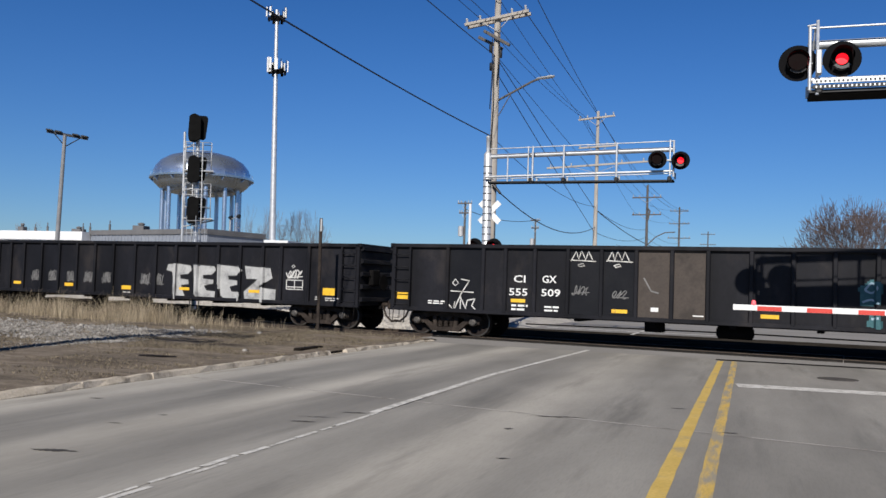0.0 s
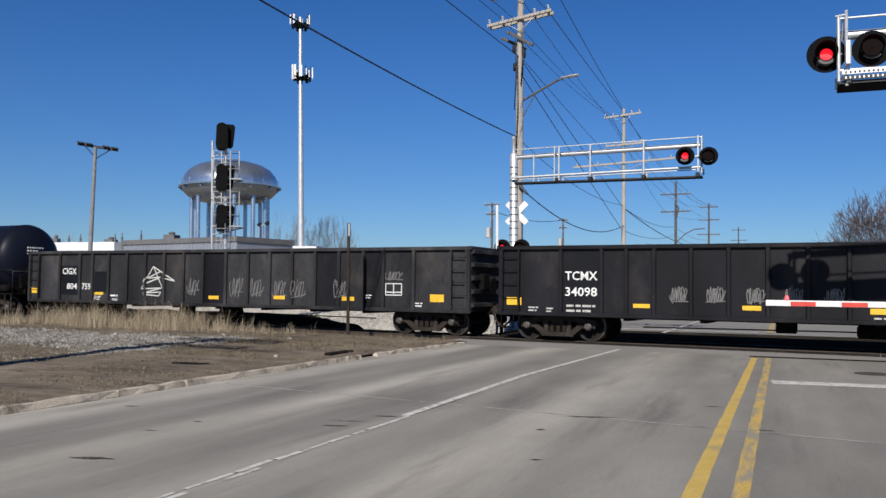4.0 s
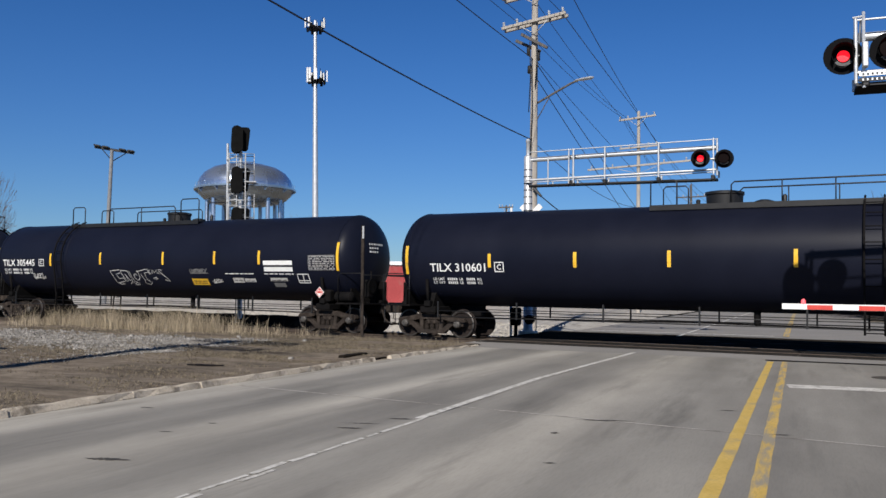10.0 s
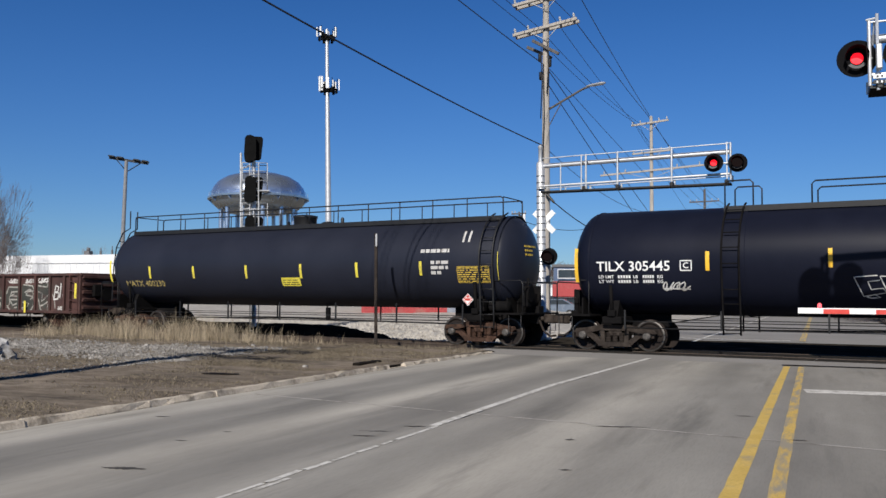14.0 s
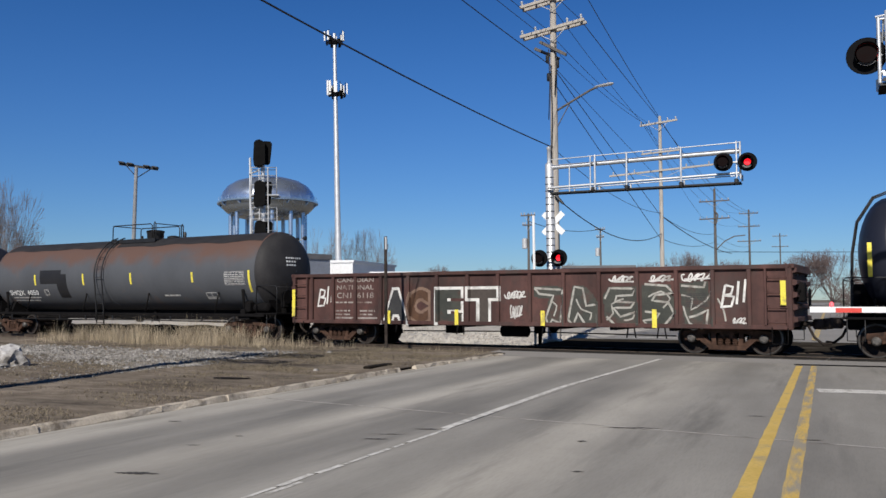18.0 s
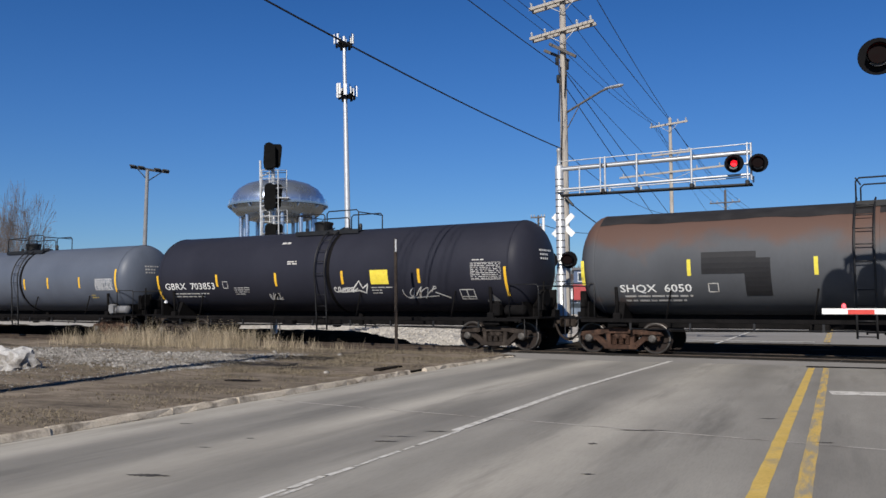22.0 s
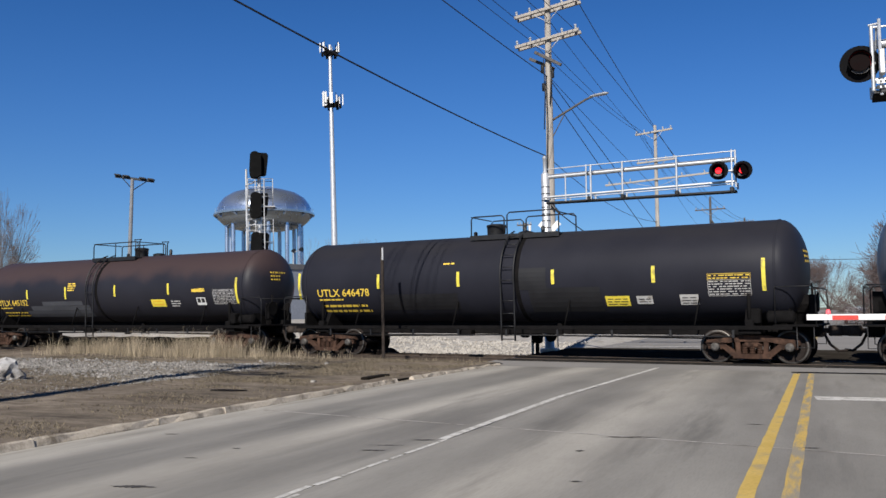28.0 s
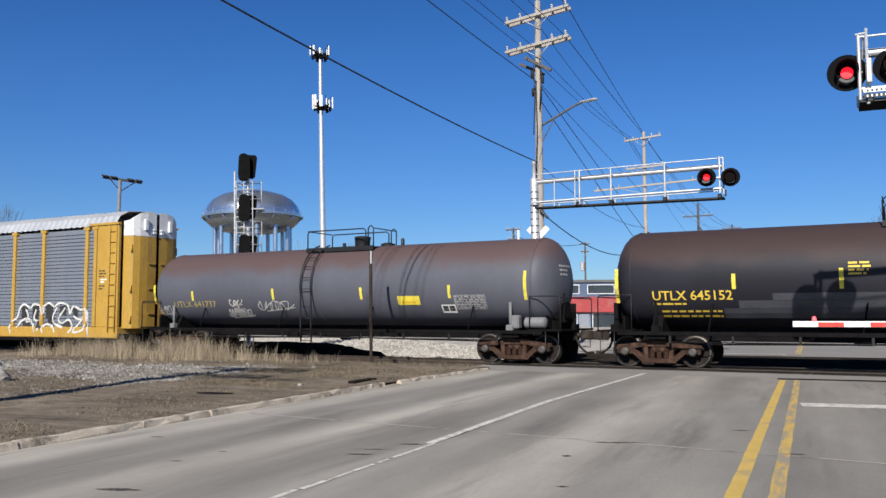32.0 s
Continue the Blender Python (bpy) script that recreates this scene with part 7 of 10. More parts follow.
# ---------------- markings on the cars ----------------
def islands(bm):
    """The bmesh parted into its unconnected pieces."""
    left, out = set(bm.faces), []
    while left:
        todo = [next(f for f in bm.faces if f in left)]
        left.discard(todo[0])
        got = []
        while todo:
            f = todo.pop()
            got.append(f)
            for v in f.verts:
                for g in v.link_faces:
                    if g in left:
                        left.discard(g)
                        todo.append(g)
        piece, seen = B(), {}
        for f in got:
            for v in f.verts:
                if v not in seen:
                    seen[v] = piece.verts.new(v.co)
            piece.faces.new([seen[v] for v in f.verts]).material_index = f.material_index
        out.append(piece)
    return out


def mark(car, name, material, fill, label=""):
    bm = B()
    fill(bm)
    if not bm.faces:
        bm.free()
        return None
    if name in ("graffiti", "stencil", "paint_patch") and len(bm.faces) < 1500:
        pieces = islands(bm)
        if 1 < len(pieces) < 45:
            bm.free()
            return [part({"graffiti": "graffiti_stroke", "stencil": "stencil_mark"}.get(name, name), p, material, car, label) for p in pieces][0]
        for p in pieces:
            p.free()
    return part(name, bm, material, car, label)


def post_lift(posts, out=1.486, flat=1.384):
    def f(x, z, extra=0.0):
        d = out if min(abs(x - p) for p in posts) < 0.062 else flat
        return Vector((x, -d - extra, z))
    return f


def spray(bm, inside, x0, x1, z0, z1, lift, cell=0.035, extra=0.0):
    """Paint sprayed over posts and panels alike, cell by cell."""
    nx, nz = int((x1 - x0) / cell), int((z1 - z0) / cell)
    ok = inside(np.array([[x0 + (i + 0.5) * cell for i in range(nx)]] * nz), np.array([[z0 + (j + 0.5) * cell] * nx for j in range(nz)]))
    cache = {}

    def v(i, j):
        if (i, j) not in cache:
            cache[i, j] = bm.verts.new(lift(x0 + i * cell, z0 + j * cell, extra))
        return cache[i, j]
    for j in range(nz):
        for i in range(nx):
            if ok[j, i]:
                bm.faces.new((v(i, j), v(i + 1, j), v(i + 1, j + 1), v(i, j + 1)))


def polygon_test(pts):
    def f(X, Z):
        ins = np.zeros(X.shape, bool)
        n = len(pts)
        for k in range(n):
            (xa, za), (xb, zb) = pts[k], pts[(k + 1) % n]
            if za == zb:
                continue
            cross = ((za > Z) != (zb > Z)) & (X < (xb - xa) * (Z - za) / (zb - za) + xa)
            ins ^= cross
        return ins
    return f


def letter_test(ch, x0, x1, z0, z1, bold=0.0):
    """Whether points lie in a block letter of the built-in font, stretched to the given box."""
    bm = B()
    text_faces(bm, ch, 0, 0, 0.69, lambda x, z: Vector((x, z, 0)), bold=bold)
    bmesh.ops.triangulate(bm, faces=bm.faces)
    xs, zs = [v.co.x for v in bm.verts], [v.co.y for v in bm.verts]
    ax, bx_, az, bz = min(xs), max(xs), min(zs), max(zs)
    tris = [[((v.co.x - ax) / (bx_ - ax) * (x1 - x0) + x0, (v.co.y - az) / (bz - az) * (z1 - z0) + z0) for v in f.verts] for f in bm.faces]
    bm.free()

    def f(X, Z):
        ins = np.zeros(X.shape, bool)
        for (a, b), (c, d), (e, g_) in tris:
            s1 = (c - a) * (Z - b) - (d - b) * (X - a)
            s2 = (e - c) * (Z - d) - (g_ - d) * (X - c)
            s3 = (a - e) * (Z - g_) - (b - g_) * (X - e)
            ins |= ((s1 >= 0) & (s2 >= 0) & (s3 >= 0)) | ((s1 <= 0) & (s2 <= 0) & (s3 <= 0))
        return ins
    return f


def scribble(bm, x0, x1, z0, z1, lift, seed, w=0.03, loops=6):
    """An unreadable spray tag: a looping line inside the box."""
    rg = random.Random(seed)
    pts = []
    n = loops * 7
    ph = rg.uniform(0, 6)
    for i in range(n + 1):
        u = i / n
        a = u * loops * 2 * math.pi + ph
        pts.append((x0 + (x1 - x0) * (0.08 + 0.84 * u) + (x1 - x0) / loops * 0.55 * math.cos(a) * rg.uniform(0.6, 1.1), (z0 + z1) / 2 + (z1 - z0) / 2 * math.sin(a * (1 + 0.12 * math.sin(3 * u))) * rg.uniform(0.55, 1.0)))
    stroke_faces(bm, curvy(pts, 2), w, lift)
    stroke_faces(bm, [(x0 + (x1 - x0) * rg.uniform(0, 0.3), z0 + (z1 - z0) * rg.uniform(0, 0.3)), (x1, z0 + (z1 - z0) * rg.uniform(0.1, 0.4))], w, lift)


def frame_lines(bm, x0, x1, z0, z1, lift, w=0.02, mid=True):
    stroke_faces(bm, [(x0, z0), (x1, z0), (x1, z1), (x0, z1)], w, lift, True)
    if mid:
        stroke_faces(bm, [((x0 + x1) / 2, z0), ((x0 + x1) / 2, z1)], w, lift)
        stroke_faces(bm, [(x0, z0 + (z1 - z0) * 0.25), (x1, z0 + (z1 - z0) * 0.25)], w, lift)


def data_table(bm, x0, x1, z0, z1, lift, rows=8, seed=1):
    """A stencilled table of unreadable small writing."""
    rg = random.Random(seed)
    h = (z1 - z0) / rows
    for i in range(rows):
        z = z0 + i * h
        px = x0
        while px < x1 - 0.02:
            w = min(rg.choice((0.05, 0.08, 0.14)), x1 - px)
            rect_faces(bm, px, px + w, z + h * 0.3, z + h * 0.7, lift, 0, 1)
            px += w + rg.choice((0.02, 0.03, 0.07))
    frame_lines(bm, x0 - 0.02, x1 + 0.02, z0 - 0.01, z1 + 0.01, lift, 0.012, False)


def tank_strips(car, lift, strips, material="yellow", wide=0.1):
    for x, z0, z1 in strips:
        mark(car, "reflective_strip", M[material], lambda bm: rect_faces(bm, x - wide / 2, x + wide / 2, z0, z1, lift), "yellow reflective strip")


def diamond(car, lift, x, z, r=0.19, white=True):
    mark(car, "placard", M["white_letter"] if white else M["patch_grey"], lambda bm: bm.faces.new([bm.verts.new(lift(x + a * r, z + b * r) + Vector((0, -0.02, 0))) for a, b in ((-1, 0), (0, -1), (1, 0), (0, 1))]), "red and white hazard placard")
    if white:
        mark(car, "placard_mark", M["red_tape"], lambda bm: (stroke_faces(bm, [(x - r * 0.8, z), (x, z - r * 0.8), (x + r * 0.8, z), (x, z + r * 0.8)], 0.025, lambda a, b: lift(a, b) + Vector((0, -0.026, 0)), True), rect_faces(bm, x - r * 0.5, x + r * 0.5, z - 0.03, z + 0.04, lambda a, b: lift(a, b) + Vector((0, -0.026, 0))), rect_faces(bm, x - 0.04, x + 0.04, z + 0.06, z + 0.12, lambda a, b: lift(a, b) + Vector((0, -0.026, 0)))))


def words(car, lift, text, x, z, h, material="white_letter", width=None, bold=0.012):
    """Readable lettering; width stretches it to the run that it has on the car."""
    bm = B()
    text_faces(bm, text, x, z, h, lift, 1.0, 0, False, bold)
    if width:
        xs = [v.co.x for v in bm.verts]
        k = width / (max(xs) - min(xs))
        for v in bm.verts:
            v.co.x = x + (v.co.x - x) * k
    return part("lettering", bm, M[material], car)


def sticker(car, lift, x0, x1, z0, z1, material, label="", lines=0, seed=3):
    mark(car, "sticker", M[material], lambda bm: rect_faces(bm, x0, x1, z0, z1, lift), label)
    if lines:
        up = lambda a, b: lift(a, b) + Vector((0, -0.004, 0))
        mark(car, "sticker_print", M["tag_black"], lambda bm: bars(bm, x0 + 0.06, z1 - 0.1, [x1 - x0 - 0.12] * lines, up, 0.022, 0.05, 0, random.Random(seed)))


def stencil_line(car, lift, x, z, h, run, pieces, material="white_letter"):
    """One line of stencilled writing: readable words, bars for what cannot be read; pieces are (start, width, text)."""
    for u, w, text in pieces:
        if text:
            words(car, lift, text, x + u * run, z, h, material, w * run, 0.02)
    mark(car, "stencil", M[material], lambda bm: [rect_faces(bm, x + (u + w * k / 5) * run, x + (u + w * (k + 0.72) / 5) * run, z, z + h, lift) for u, w, text in pieces if not text for k in range(5)])


# black gondola at the head of the train
pl = post_lift(LONG_POSTS)
flat = lambda x, z: Vector((x, -1.385, z))
for text, x, z, w in (("CI", -6.05, 1.68, 0.36), ("GX", -5.18, 1.69, 0.42), ("555", -6.18, 1.3, 0.56), ("509", -5.2, 1.31, 0.56)):
    words(A, flat, text, x, z, 0.2, "white_letter", w)
mark(A, "stencil", M["white_letter"], lambda bm: (bars(bm, -6.1, 0.98, [0.5, 0.4], flat, 0.06, 0.05), bars(bm, -5.1, 0.98, [0.45, 0.4], flat, 0.05, 0.05), bars(bm, -8.8, 1.02, [0.6, 0.5], flat, 0.035, 0.03), bars(bm, -1.0, 0.92, [0.3], flat, 0.03)))
for x, z in ((-9.65, 1.06), (-5.9, 1.1), (-2.95, 0.92), (0.9, 0.95), (3.9, 0.95), (8.6, 1.06)):
    mark(A, "reflective_strip", M["yellow"], lambda bm: rect_faces(bm, x - 0.22, x + 0.22, z, z + (0.2 if abs(x) > 8 else 0.1), flat), "amber reflective sticker")
sticker(A, flat, -2.1, -1.9, 1.0, 1.11, "white_letter")
mark(A, "graffiti", M["tag_white"], lambda bm: (stroke_faces(bm, [(-8.0, 1.6), (-7.9, 1.72), (-7.8, 1.6), (-7.9, 1.52), (-8.0, 1.6)], 0.03, flat), stroke_faces(bm, [(-7.72, 1.72), (-7.45, 1.68), (-7.7, 1.3), (-7.9, 0.85)], 0.035, flat), stroke_faces(bm, [(-8.05, 1.36), (-7.3, 1.34)], 0.03, flat), stroke_faces(bm, [(-7.72, 0.8), (-7.72, 1.2), (-7.55, 0.85), (-7.5, 1.1), (-7.25, 1.15), (-7.35, 0.95), (-7.2, 0.8)], 0.035, flat), stroke_faces(bm, [(-8.1, 0.95), (-7.95, 0.8), (-7.9, 1.05)], 0.03, flat)), "white spray-painted tag")
for x0, s in ((-4.35, 1), (-3.33, 2)):
    mark(A, "graffiti", M["tag_white"], lambda bm: (stroke_faces(bm, [(x0, 2.32), (x0 + 0.15, 2.6), (x0 + 0.22, 2.36), (x0 + 0.3, 2.62), (x0 + 0.42, 2.36), (x0 + 0.5, 2.6), (x0 + 0.62, 2.36)], 0.028, flat), stroke_faces(bm, [(x0, 2.35), (x0 + 0.72, 2.32)], 0.028, flat), stroke_faces(bm, [(x0 + 0.2, 2.22), (x0 + 0.35, 2.26), (x0 + 0.4, 2.2), (x0 + 0.25, 2.17), (x0 + 0.2, 2.22)], 0.025, flat)), "white spray-painted tag")
mark(A, "graffiti", M["tag_dull"], lambda bm: (scribble(bm, -4.3, -3.8, 1.35, 1.65, flat, 5, 0.025, 4), scribble(bm, -3.2, -2.7, 1.3, 1.55, flat, 6, 0.025, 3), stroke_faces(bm, [(-2.3, 1.9), (-2.1, 1.55), (-1.9, 1.5)], 0.04, flat)), "faded chalk marks")
for poly in ([(3.52, 0.7), (3.6, 2.1), (4.1, 2.32), (5.2, 2.28), (6.1, 1.9), (6.3, 1.1), (5.6, 0.68)], [(2.95, 1.35), (2.92, 1.8), (3.2, 2.02), (3.45, 1.9), (3.4, 1.4)], [(3.1, 0.85), (3.15, 1.15), (3.4, 1.2), (3.45, 0.8)]):
    mark(A, "graffiti", M["tag_teal"], lambda bm: spray(bm, polygon_test(poly), 2.8, 6.4, 0.66, 2.4, pl, 0.05), "teal graffiti piece")
for poly in ([(3.75, 0.9), (3.7, 1.5), (4.1, 1.95), (4.7, 2.0), (5.0, 1.6), (4.8, 1.0)], [(5.15, 0.9), (5.2, 1.7), (5.7, 1.75), (5.9, 1.2)]):
    mark(A, "graffiti_fill", M["tag_violet"], lambda bm: spray(bm, polygon_test(poly), 3.6, 6.1, 0.8, 2.1, pl, 0.04, 0.003), "violet-blue graffiti fill")
for line, w in (([(3.7, 1.55), (4.05, 1.9), (4.55, 1.98), (4.95, 1.75)], 0.09), ([(3.85, 1.3), (4.15, 1.55), (4.5, 1.5), (4.7, 1.3), (4.4, 1.2), (4.1, 1.25), (3.85, 1.3)], 0.035), ([(3.7, 1.1), (4.1, 0.92), (4.6, 0.82), (5.0, 0.85)], 0.07), ([(3.72, 0.85), (4.2, 0.76)], 0.05), ([(5.2, 1.0), (5.4, 1.6), (5.8, 1.5)], 0.06), ([(3.05, 1.75), (3.2, 1.92), (3.32, 1.8), (3.2, 1.68), (3.05, 1.75)], 0.05), ([(3.0, 1.45), (3.2, 1.52), (3.36, 1.42)], 0.05), ([(3.2, 1.05), (3.36, 1.08)], 0.06), ([(3.75, 2.12), (4.3, 2.2)], 0.05)):
    mark(A, "graffiti_stroke", M["tag_sky"], lambda bm: stroke_faces(bm, curvy(line, 3), w, lambda x, z: pl(x, z, 0.007)), "pale blue graffiti line")

# silver-graffiti gondola
words(Bc, flat, "TCMX", -7.94, 1.76, 0.24, "white_letter", 0.95)
words(Bc, flat, "34098", -7.93, 1.31, 0.24, "white_letter", 0.93)
mark(Bc, "stencil", M["grey_letter"], lambda bm: (bars(bm, -7.9, 1.0, [0.85, 0.8], flat, 0.06, 0.08), bars(bm, -9.05, 0.94, [0.3, 0.25], flat, 0.04), bars(bm, -8.5, 0.92, [0.2, 0.15], flat, 0.04), bars(bm, 8.7, 0.96, [0.5, 0.4], flat, 0.035, 0.03), bars(bm, 8.3, 0.98, [0.2, 0.2], flat, 0.035, 0.03), bars(bm, -0.1, 0.86, [0.35], flat, 0.04)))
for x, z, hh in ((-9.5, 1.02, 0.22), (-5.75, 1.01, 0.11), (-2.9, 1.01, 0.12), (0.05, 0.98, 0.14), (2.8, 1.04, 0.1), (5.85, 1.05, 0.1), (8.83, 1.07, 0.23)):
    mark(Bc, "reflective_strip", M["yellow"], lambda bm: rect_faces(bm, x - 0.23, x + 0.23, z, z + hh, lambda a, b: pl(a, b, 0.008)), "amber reflective sticker")
FEEZ = [[(1.93, 1.72), (2.0, 1.95), (2.5, 1.98), (3.05, 1.92), (3.12, 1.75), (2.95, 1.6), (2.6, 1.56), (2.62, 1.46), (2.98, 1.42), (3.0, 1.25), (2.66, 1.2), (2.9, 0.73), (2.4, 0.72), (2.28, 1.3), (2.2, 1.66)],
        [(3.15, 1.96), (4.1, 1.92), (4.25, 1.78), (4.0, 1.6), (3.62, 1.58), (3.65, 1.48), (4.1, 1.45), (4.1, 1.3), (3.7, 1.22), (3.8, 1.08), (4.2, 1.05), (4.18, 0.78), (3.6, 0.71), (3.32, 0.9), (3.2, 1.4)],
        [(4.3, 1.98), (5.2, 1.92), (5.35, 1.78), (5.1, 1.6), (4.74, 1.58), (4.77, 1.48), (5.2, 1.45), (5.2, 1.3), (4.82, 1.22), (4.9, 1.08), (5.3, 1.05), (5.28, 0.76), (4.7, 0.71), (4.42, 0.9), (4.32, 1.4)],
        [(5.4, 1.96), (6.5, 1.9), (6.6, 1.55), (6.05, 1.25), (6.75, 1.2), (6.75, 0.72), (5.45, 0.75), (5.4, 1.08), (5.95, 1.5), (5.5, 1.5)]]
for p in FEEZ:
    mark(Bc, "graffiti", M["tag_silver"], lambda bm: spray(bm, polygon_test(p), 1.9, 6.8, 0.68, 2.0, pl, 0.03), "bulging silver graffiti letter")
    mark(Bc, "graffiti_outline", M["tag_black"], lambda bm: stroke_faces(bm, p, 0.035, lambda x, z: pl(x, z, 0.005), True))
mark(Bc, "graffiti", M["tag_white"], lambda bm: (scribble(bm, 7.15, 7.8, 1.55, 1.88, flat, 12, 0.035, 5), frame_lines(bm, 7.16, 7.8, 1.22, 1.52, flat, 0.03), stroke_faces(bm, [(7.35, 1.98), (7.42, 2.02), (7.48, 1.96), (7.4, 1.92), (7.35, 1.98)], 0.025, flat)), "white spray-painted tag")
for i, x in enumerate((-4.75, -3.8, -2.8, -1.9, -0.95, 0.95, 1.6)):
    mark(Bc, "graffiti", M["tag_dull"], lambda bm: scribble(bm, x - 0.25, x + 0.25, 1.15, 1.62, flat, 30 + i, 0.022, 7), "faded chalk scrawl")

# sun-greyed gondola
words(D, flat, "CIGX", -8.05, 1.84, 0.23, "white_letter", 0.8)
words(D, flat, "LD LMT", -6.2, 0.93, 0.08, "white_letter", 0.36, 0.02)
words(D, flat, "LT WT", -6.2, 0.82, 0.08, "white_letter", 0.3, 0.02)
words(D, flat, "70100", -5.24, 0.84, 0.08, "white_letter", 0.3, 0.02)
words(D, flat, "804", -7.78, 1.25, 0.23, "white_letter", 0.58)
mark(D, "paint_patch", M["gon_patch"], lambda bm: (rect_faces(bm, -8.08, -7.08, 1.02, 2.16, lambda a, b: Vector((a, -1.3845, b))), rect_faces(bm, -6.22, -5.48, 1.14, 1.95, lambda a, b: Vector((a, -1.3845, b)))), "darker repainted patch behind the numbers")
words(D, flat, "759", -6.92, 1.25, 0.23, "white_letter", 0.5)
for x, z, hh in ((-9.68, 1.07, 0.23), (-5.95, 1.05, 0.1), (-0.12, 0.98, 0.12), (2.8, 1.03, 0.12), (5.6, 1.03, 0.13), (8.86, 1.05, 0.23)):
    mark(D, "reflective_strip", M["yellow"], lambda bm: rect_faces(bm, x - 0.24, x + 0.24, z, z + hh, lambda a, b: pl(a, b, 0.006)), "amber reflective sticker")
mark(D, "graffiti", M["tag_white"], lambda bm: [stroke_faces(bm, p, 0.04, pl) for p in ([(-3.7, 1.3), (-3.1, 2.14), (-2.62, 1.35)], [(-3.1, 2.14), (-2.0, 1.6), (-2.5, 1.7)], [(-3.5, 1.5), (-2.7, 1.75), (-3.4, 1.7), (-2.75, 1.95)], [(-3.7, 1.3), (-2.62, 1.35), (-3.6, 1.15), (-2.7, 1.2), (-2.8, 1.05), (-3.6, 1.1)])], "white spray-painted pyramid tag")
mark(D, "graffiti", M["tag_dull"], lambda bm: [scribble(bm, x, x + 0.6, 1.05, 1.75, pl, 50 + i, 0.025, 4) for i, x in enumerate((-1.4, 0.6, 1.5, 2.5, 3.3, 5.0))], "faded chalk scrawl")
mark(D, "stencil", M["white_letter"], lambda bm: (frame_lines(bm, 7.02, 7.6, 1.24, 1.6, flat, 0.03), bars(bm, -5.32, 1.0, [0.38], flat, 0.06), bars(bm, 6.1, 1.2, [0.4, 0.35], flat, 0.035), bars(bm, 8.1, 0.98, [0.25, 0.25], flat, 0.035)))
mark(D, "graffiti", M["tag_dull"], lambda bm: scribble(bm, 7.0, 7.65, 1.66, 2.0, flat, 71, 0.03, 5), "faded chalk scrawl")

# liquefied-gas tank car
tank_strips(E_, lE, [(-8.99, 1.98, 2.87), (-6.12, 2.19, 2.6), (-3.44, 2.19, 2.63), (-0.78, 2.2, 2.65), (2.39, 2.2, 2.66), (5.46, 2.12, 2.65), (8.92, 2.04, 2.92)])
words(E_, lE, "TILX 310601", -8.16, 2.07, 0.24, "white_letter", 1.9)
mark(E_, "stencil", M["white_letter"], lambda bm: (frame_lines(bm, -5.95, -5.67, 2.07, 2.34, lE, 0.03, False), bars(bm, 5.93, 1.83, [0.95], lE, 0.05, 0.04), bars(bm, 5.95, 1.73, [0.7], lE, 0.04, 0.04)))
words(E_, lE, "C", -5.88, 2.13, 0.15, "white_letter", 0.14)
for z, k in ((1.8, "LD LMT"), (1.69, "LT WT")):
    stencil_line(E_, lE, -8.1, z, 0.075, 1.75, ((0, 0.23, k), (0.29, 0.2, ""), (0.52, 0.07, "LB"), (0.66, 0.17, ""), (0.87, 0.08, "KG")))
sticker(E_, lE, 5.59, 6.35, 2.08, 2.38, "yellow", "bright yellow warning sticker", 3)
words(E_, lE, "LIQUEFIED PETROLEUM GAS", 6.44, 1.96, 0.11, "white_letter", 1.26, 0.02)
mark(E_, "stencil_table", M["grey_letter"], lambda bm: data_table(bm, 7.73, 8.82, 2.1, 2.6, lE))
sticker(E_, lE, 6.81, 7.35, 1.64, 1.77, "grey_letter", "", 1)
diamond(E_, lambda x, z: Vector((x, -1.43, z)), 8.13, 1.36)

# second gas tank car
tank_strips(F_, lF, [(-9.15, 1.94, 2.9), (-5.5, 2.24, 2.75), (-2.53, 2.29, 2.77), (0.88, 2.28, 2.76), (3.45, 2.3, 2.77), (5.52, 2.29, 2.77), (8.86, 2.08, 3.02)])
words(F_, lF, "TILX 305445", -8.55, 2.25, 0.26, "white_letter", 2.06)
mark(F_, "stencil", M["white_letter"], lambda bm: (frame_lines(bm, -6.21, -5.92, 2.25, 2.51, lF, 0.03, False), frame_lines(bm, 7.14, 7.61, 1.67, 1.96, lF, 0.03), bars(bm, 3.9, 1.95, [1.4], lF, 0.03), bars(bm, 5.7, 1.95, [1.3], lF, 0.03)))
words(F_, lF, "C", -6.14, 2.31, 0.15, "white_letter", 0.14)
for z, k in ((2.05, "LD LMT"), (1.92, "LT WT")):
    stencil_line(F_, lF, -8.5, z, 0.08, 1.9, ((0, 0.23, k), (0.29, 0.2, ""), (0.52, 0.07, "LB"), (0.66, 0.17, ""), (0.87, 0.08, "KG")))
sticker(F_, lF, 5.71, 6.98, 2.27, 2.42, "white_letter", "plain white painted panel")
sticker(F_, lF, 5.73, 6.98, 2.05, 2.2, "white_letter", "plain white painted panel")
mark(F_, "stencil_table", M["grey_letter"], lambda bm: data_table(bm, 7.69, 8.76, 2.12, 2.58, lF, 8, 4))
sticker(F_, lF, 2.2, 2.98, 1.55, 1.78, "yellow", "amber sticker", 3)
sticker(F_, lF, 4.2, 4.7, 1.65, 1.82, "grey_letter", "", 1)
sticker(F_, lF, 4.75, 5.25, 1.68, 1.8, "grey_letter", "", 1)
sticker(F_, lF, 5.92, 6.67, 1.72, 1.83, "grey_letter", "", 1)
sticker(F_, lF, 6.01, 6.51, 1.52, 1.66, "tag_dull")
diamond(F_, lambda x, z: Vector((x, -1.43, z)), 8.14, 1.36)
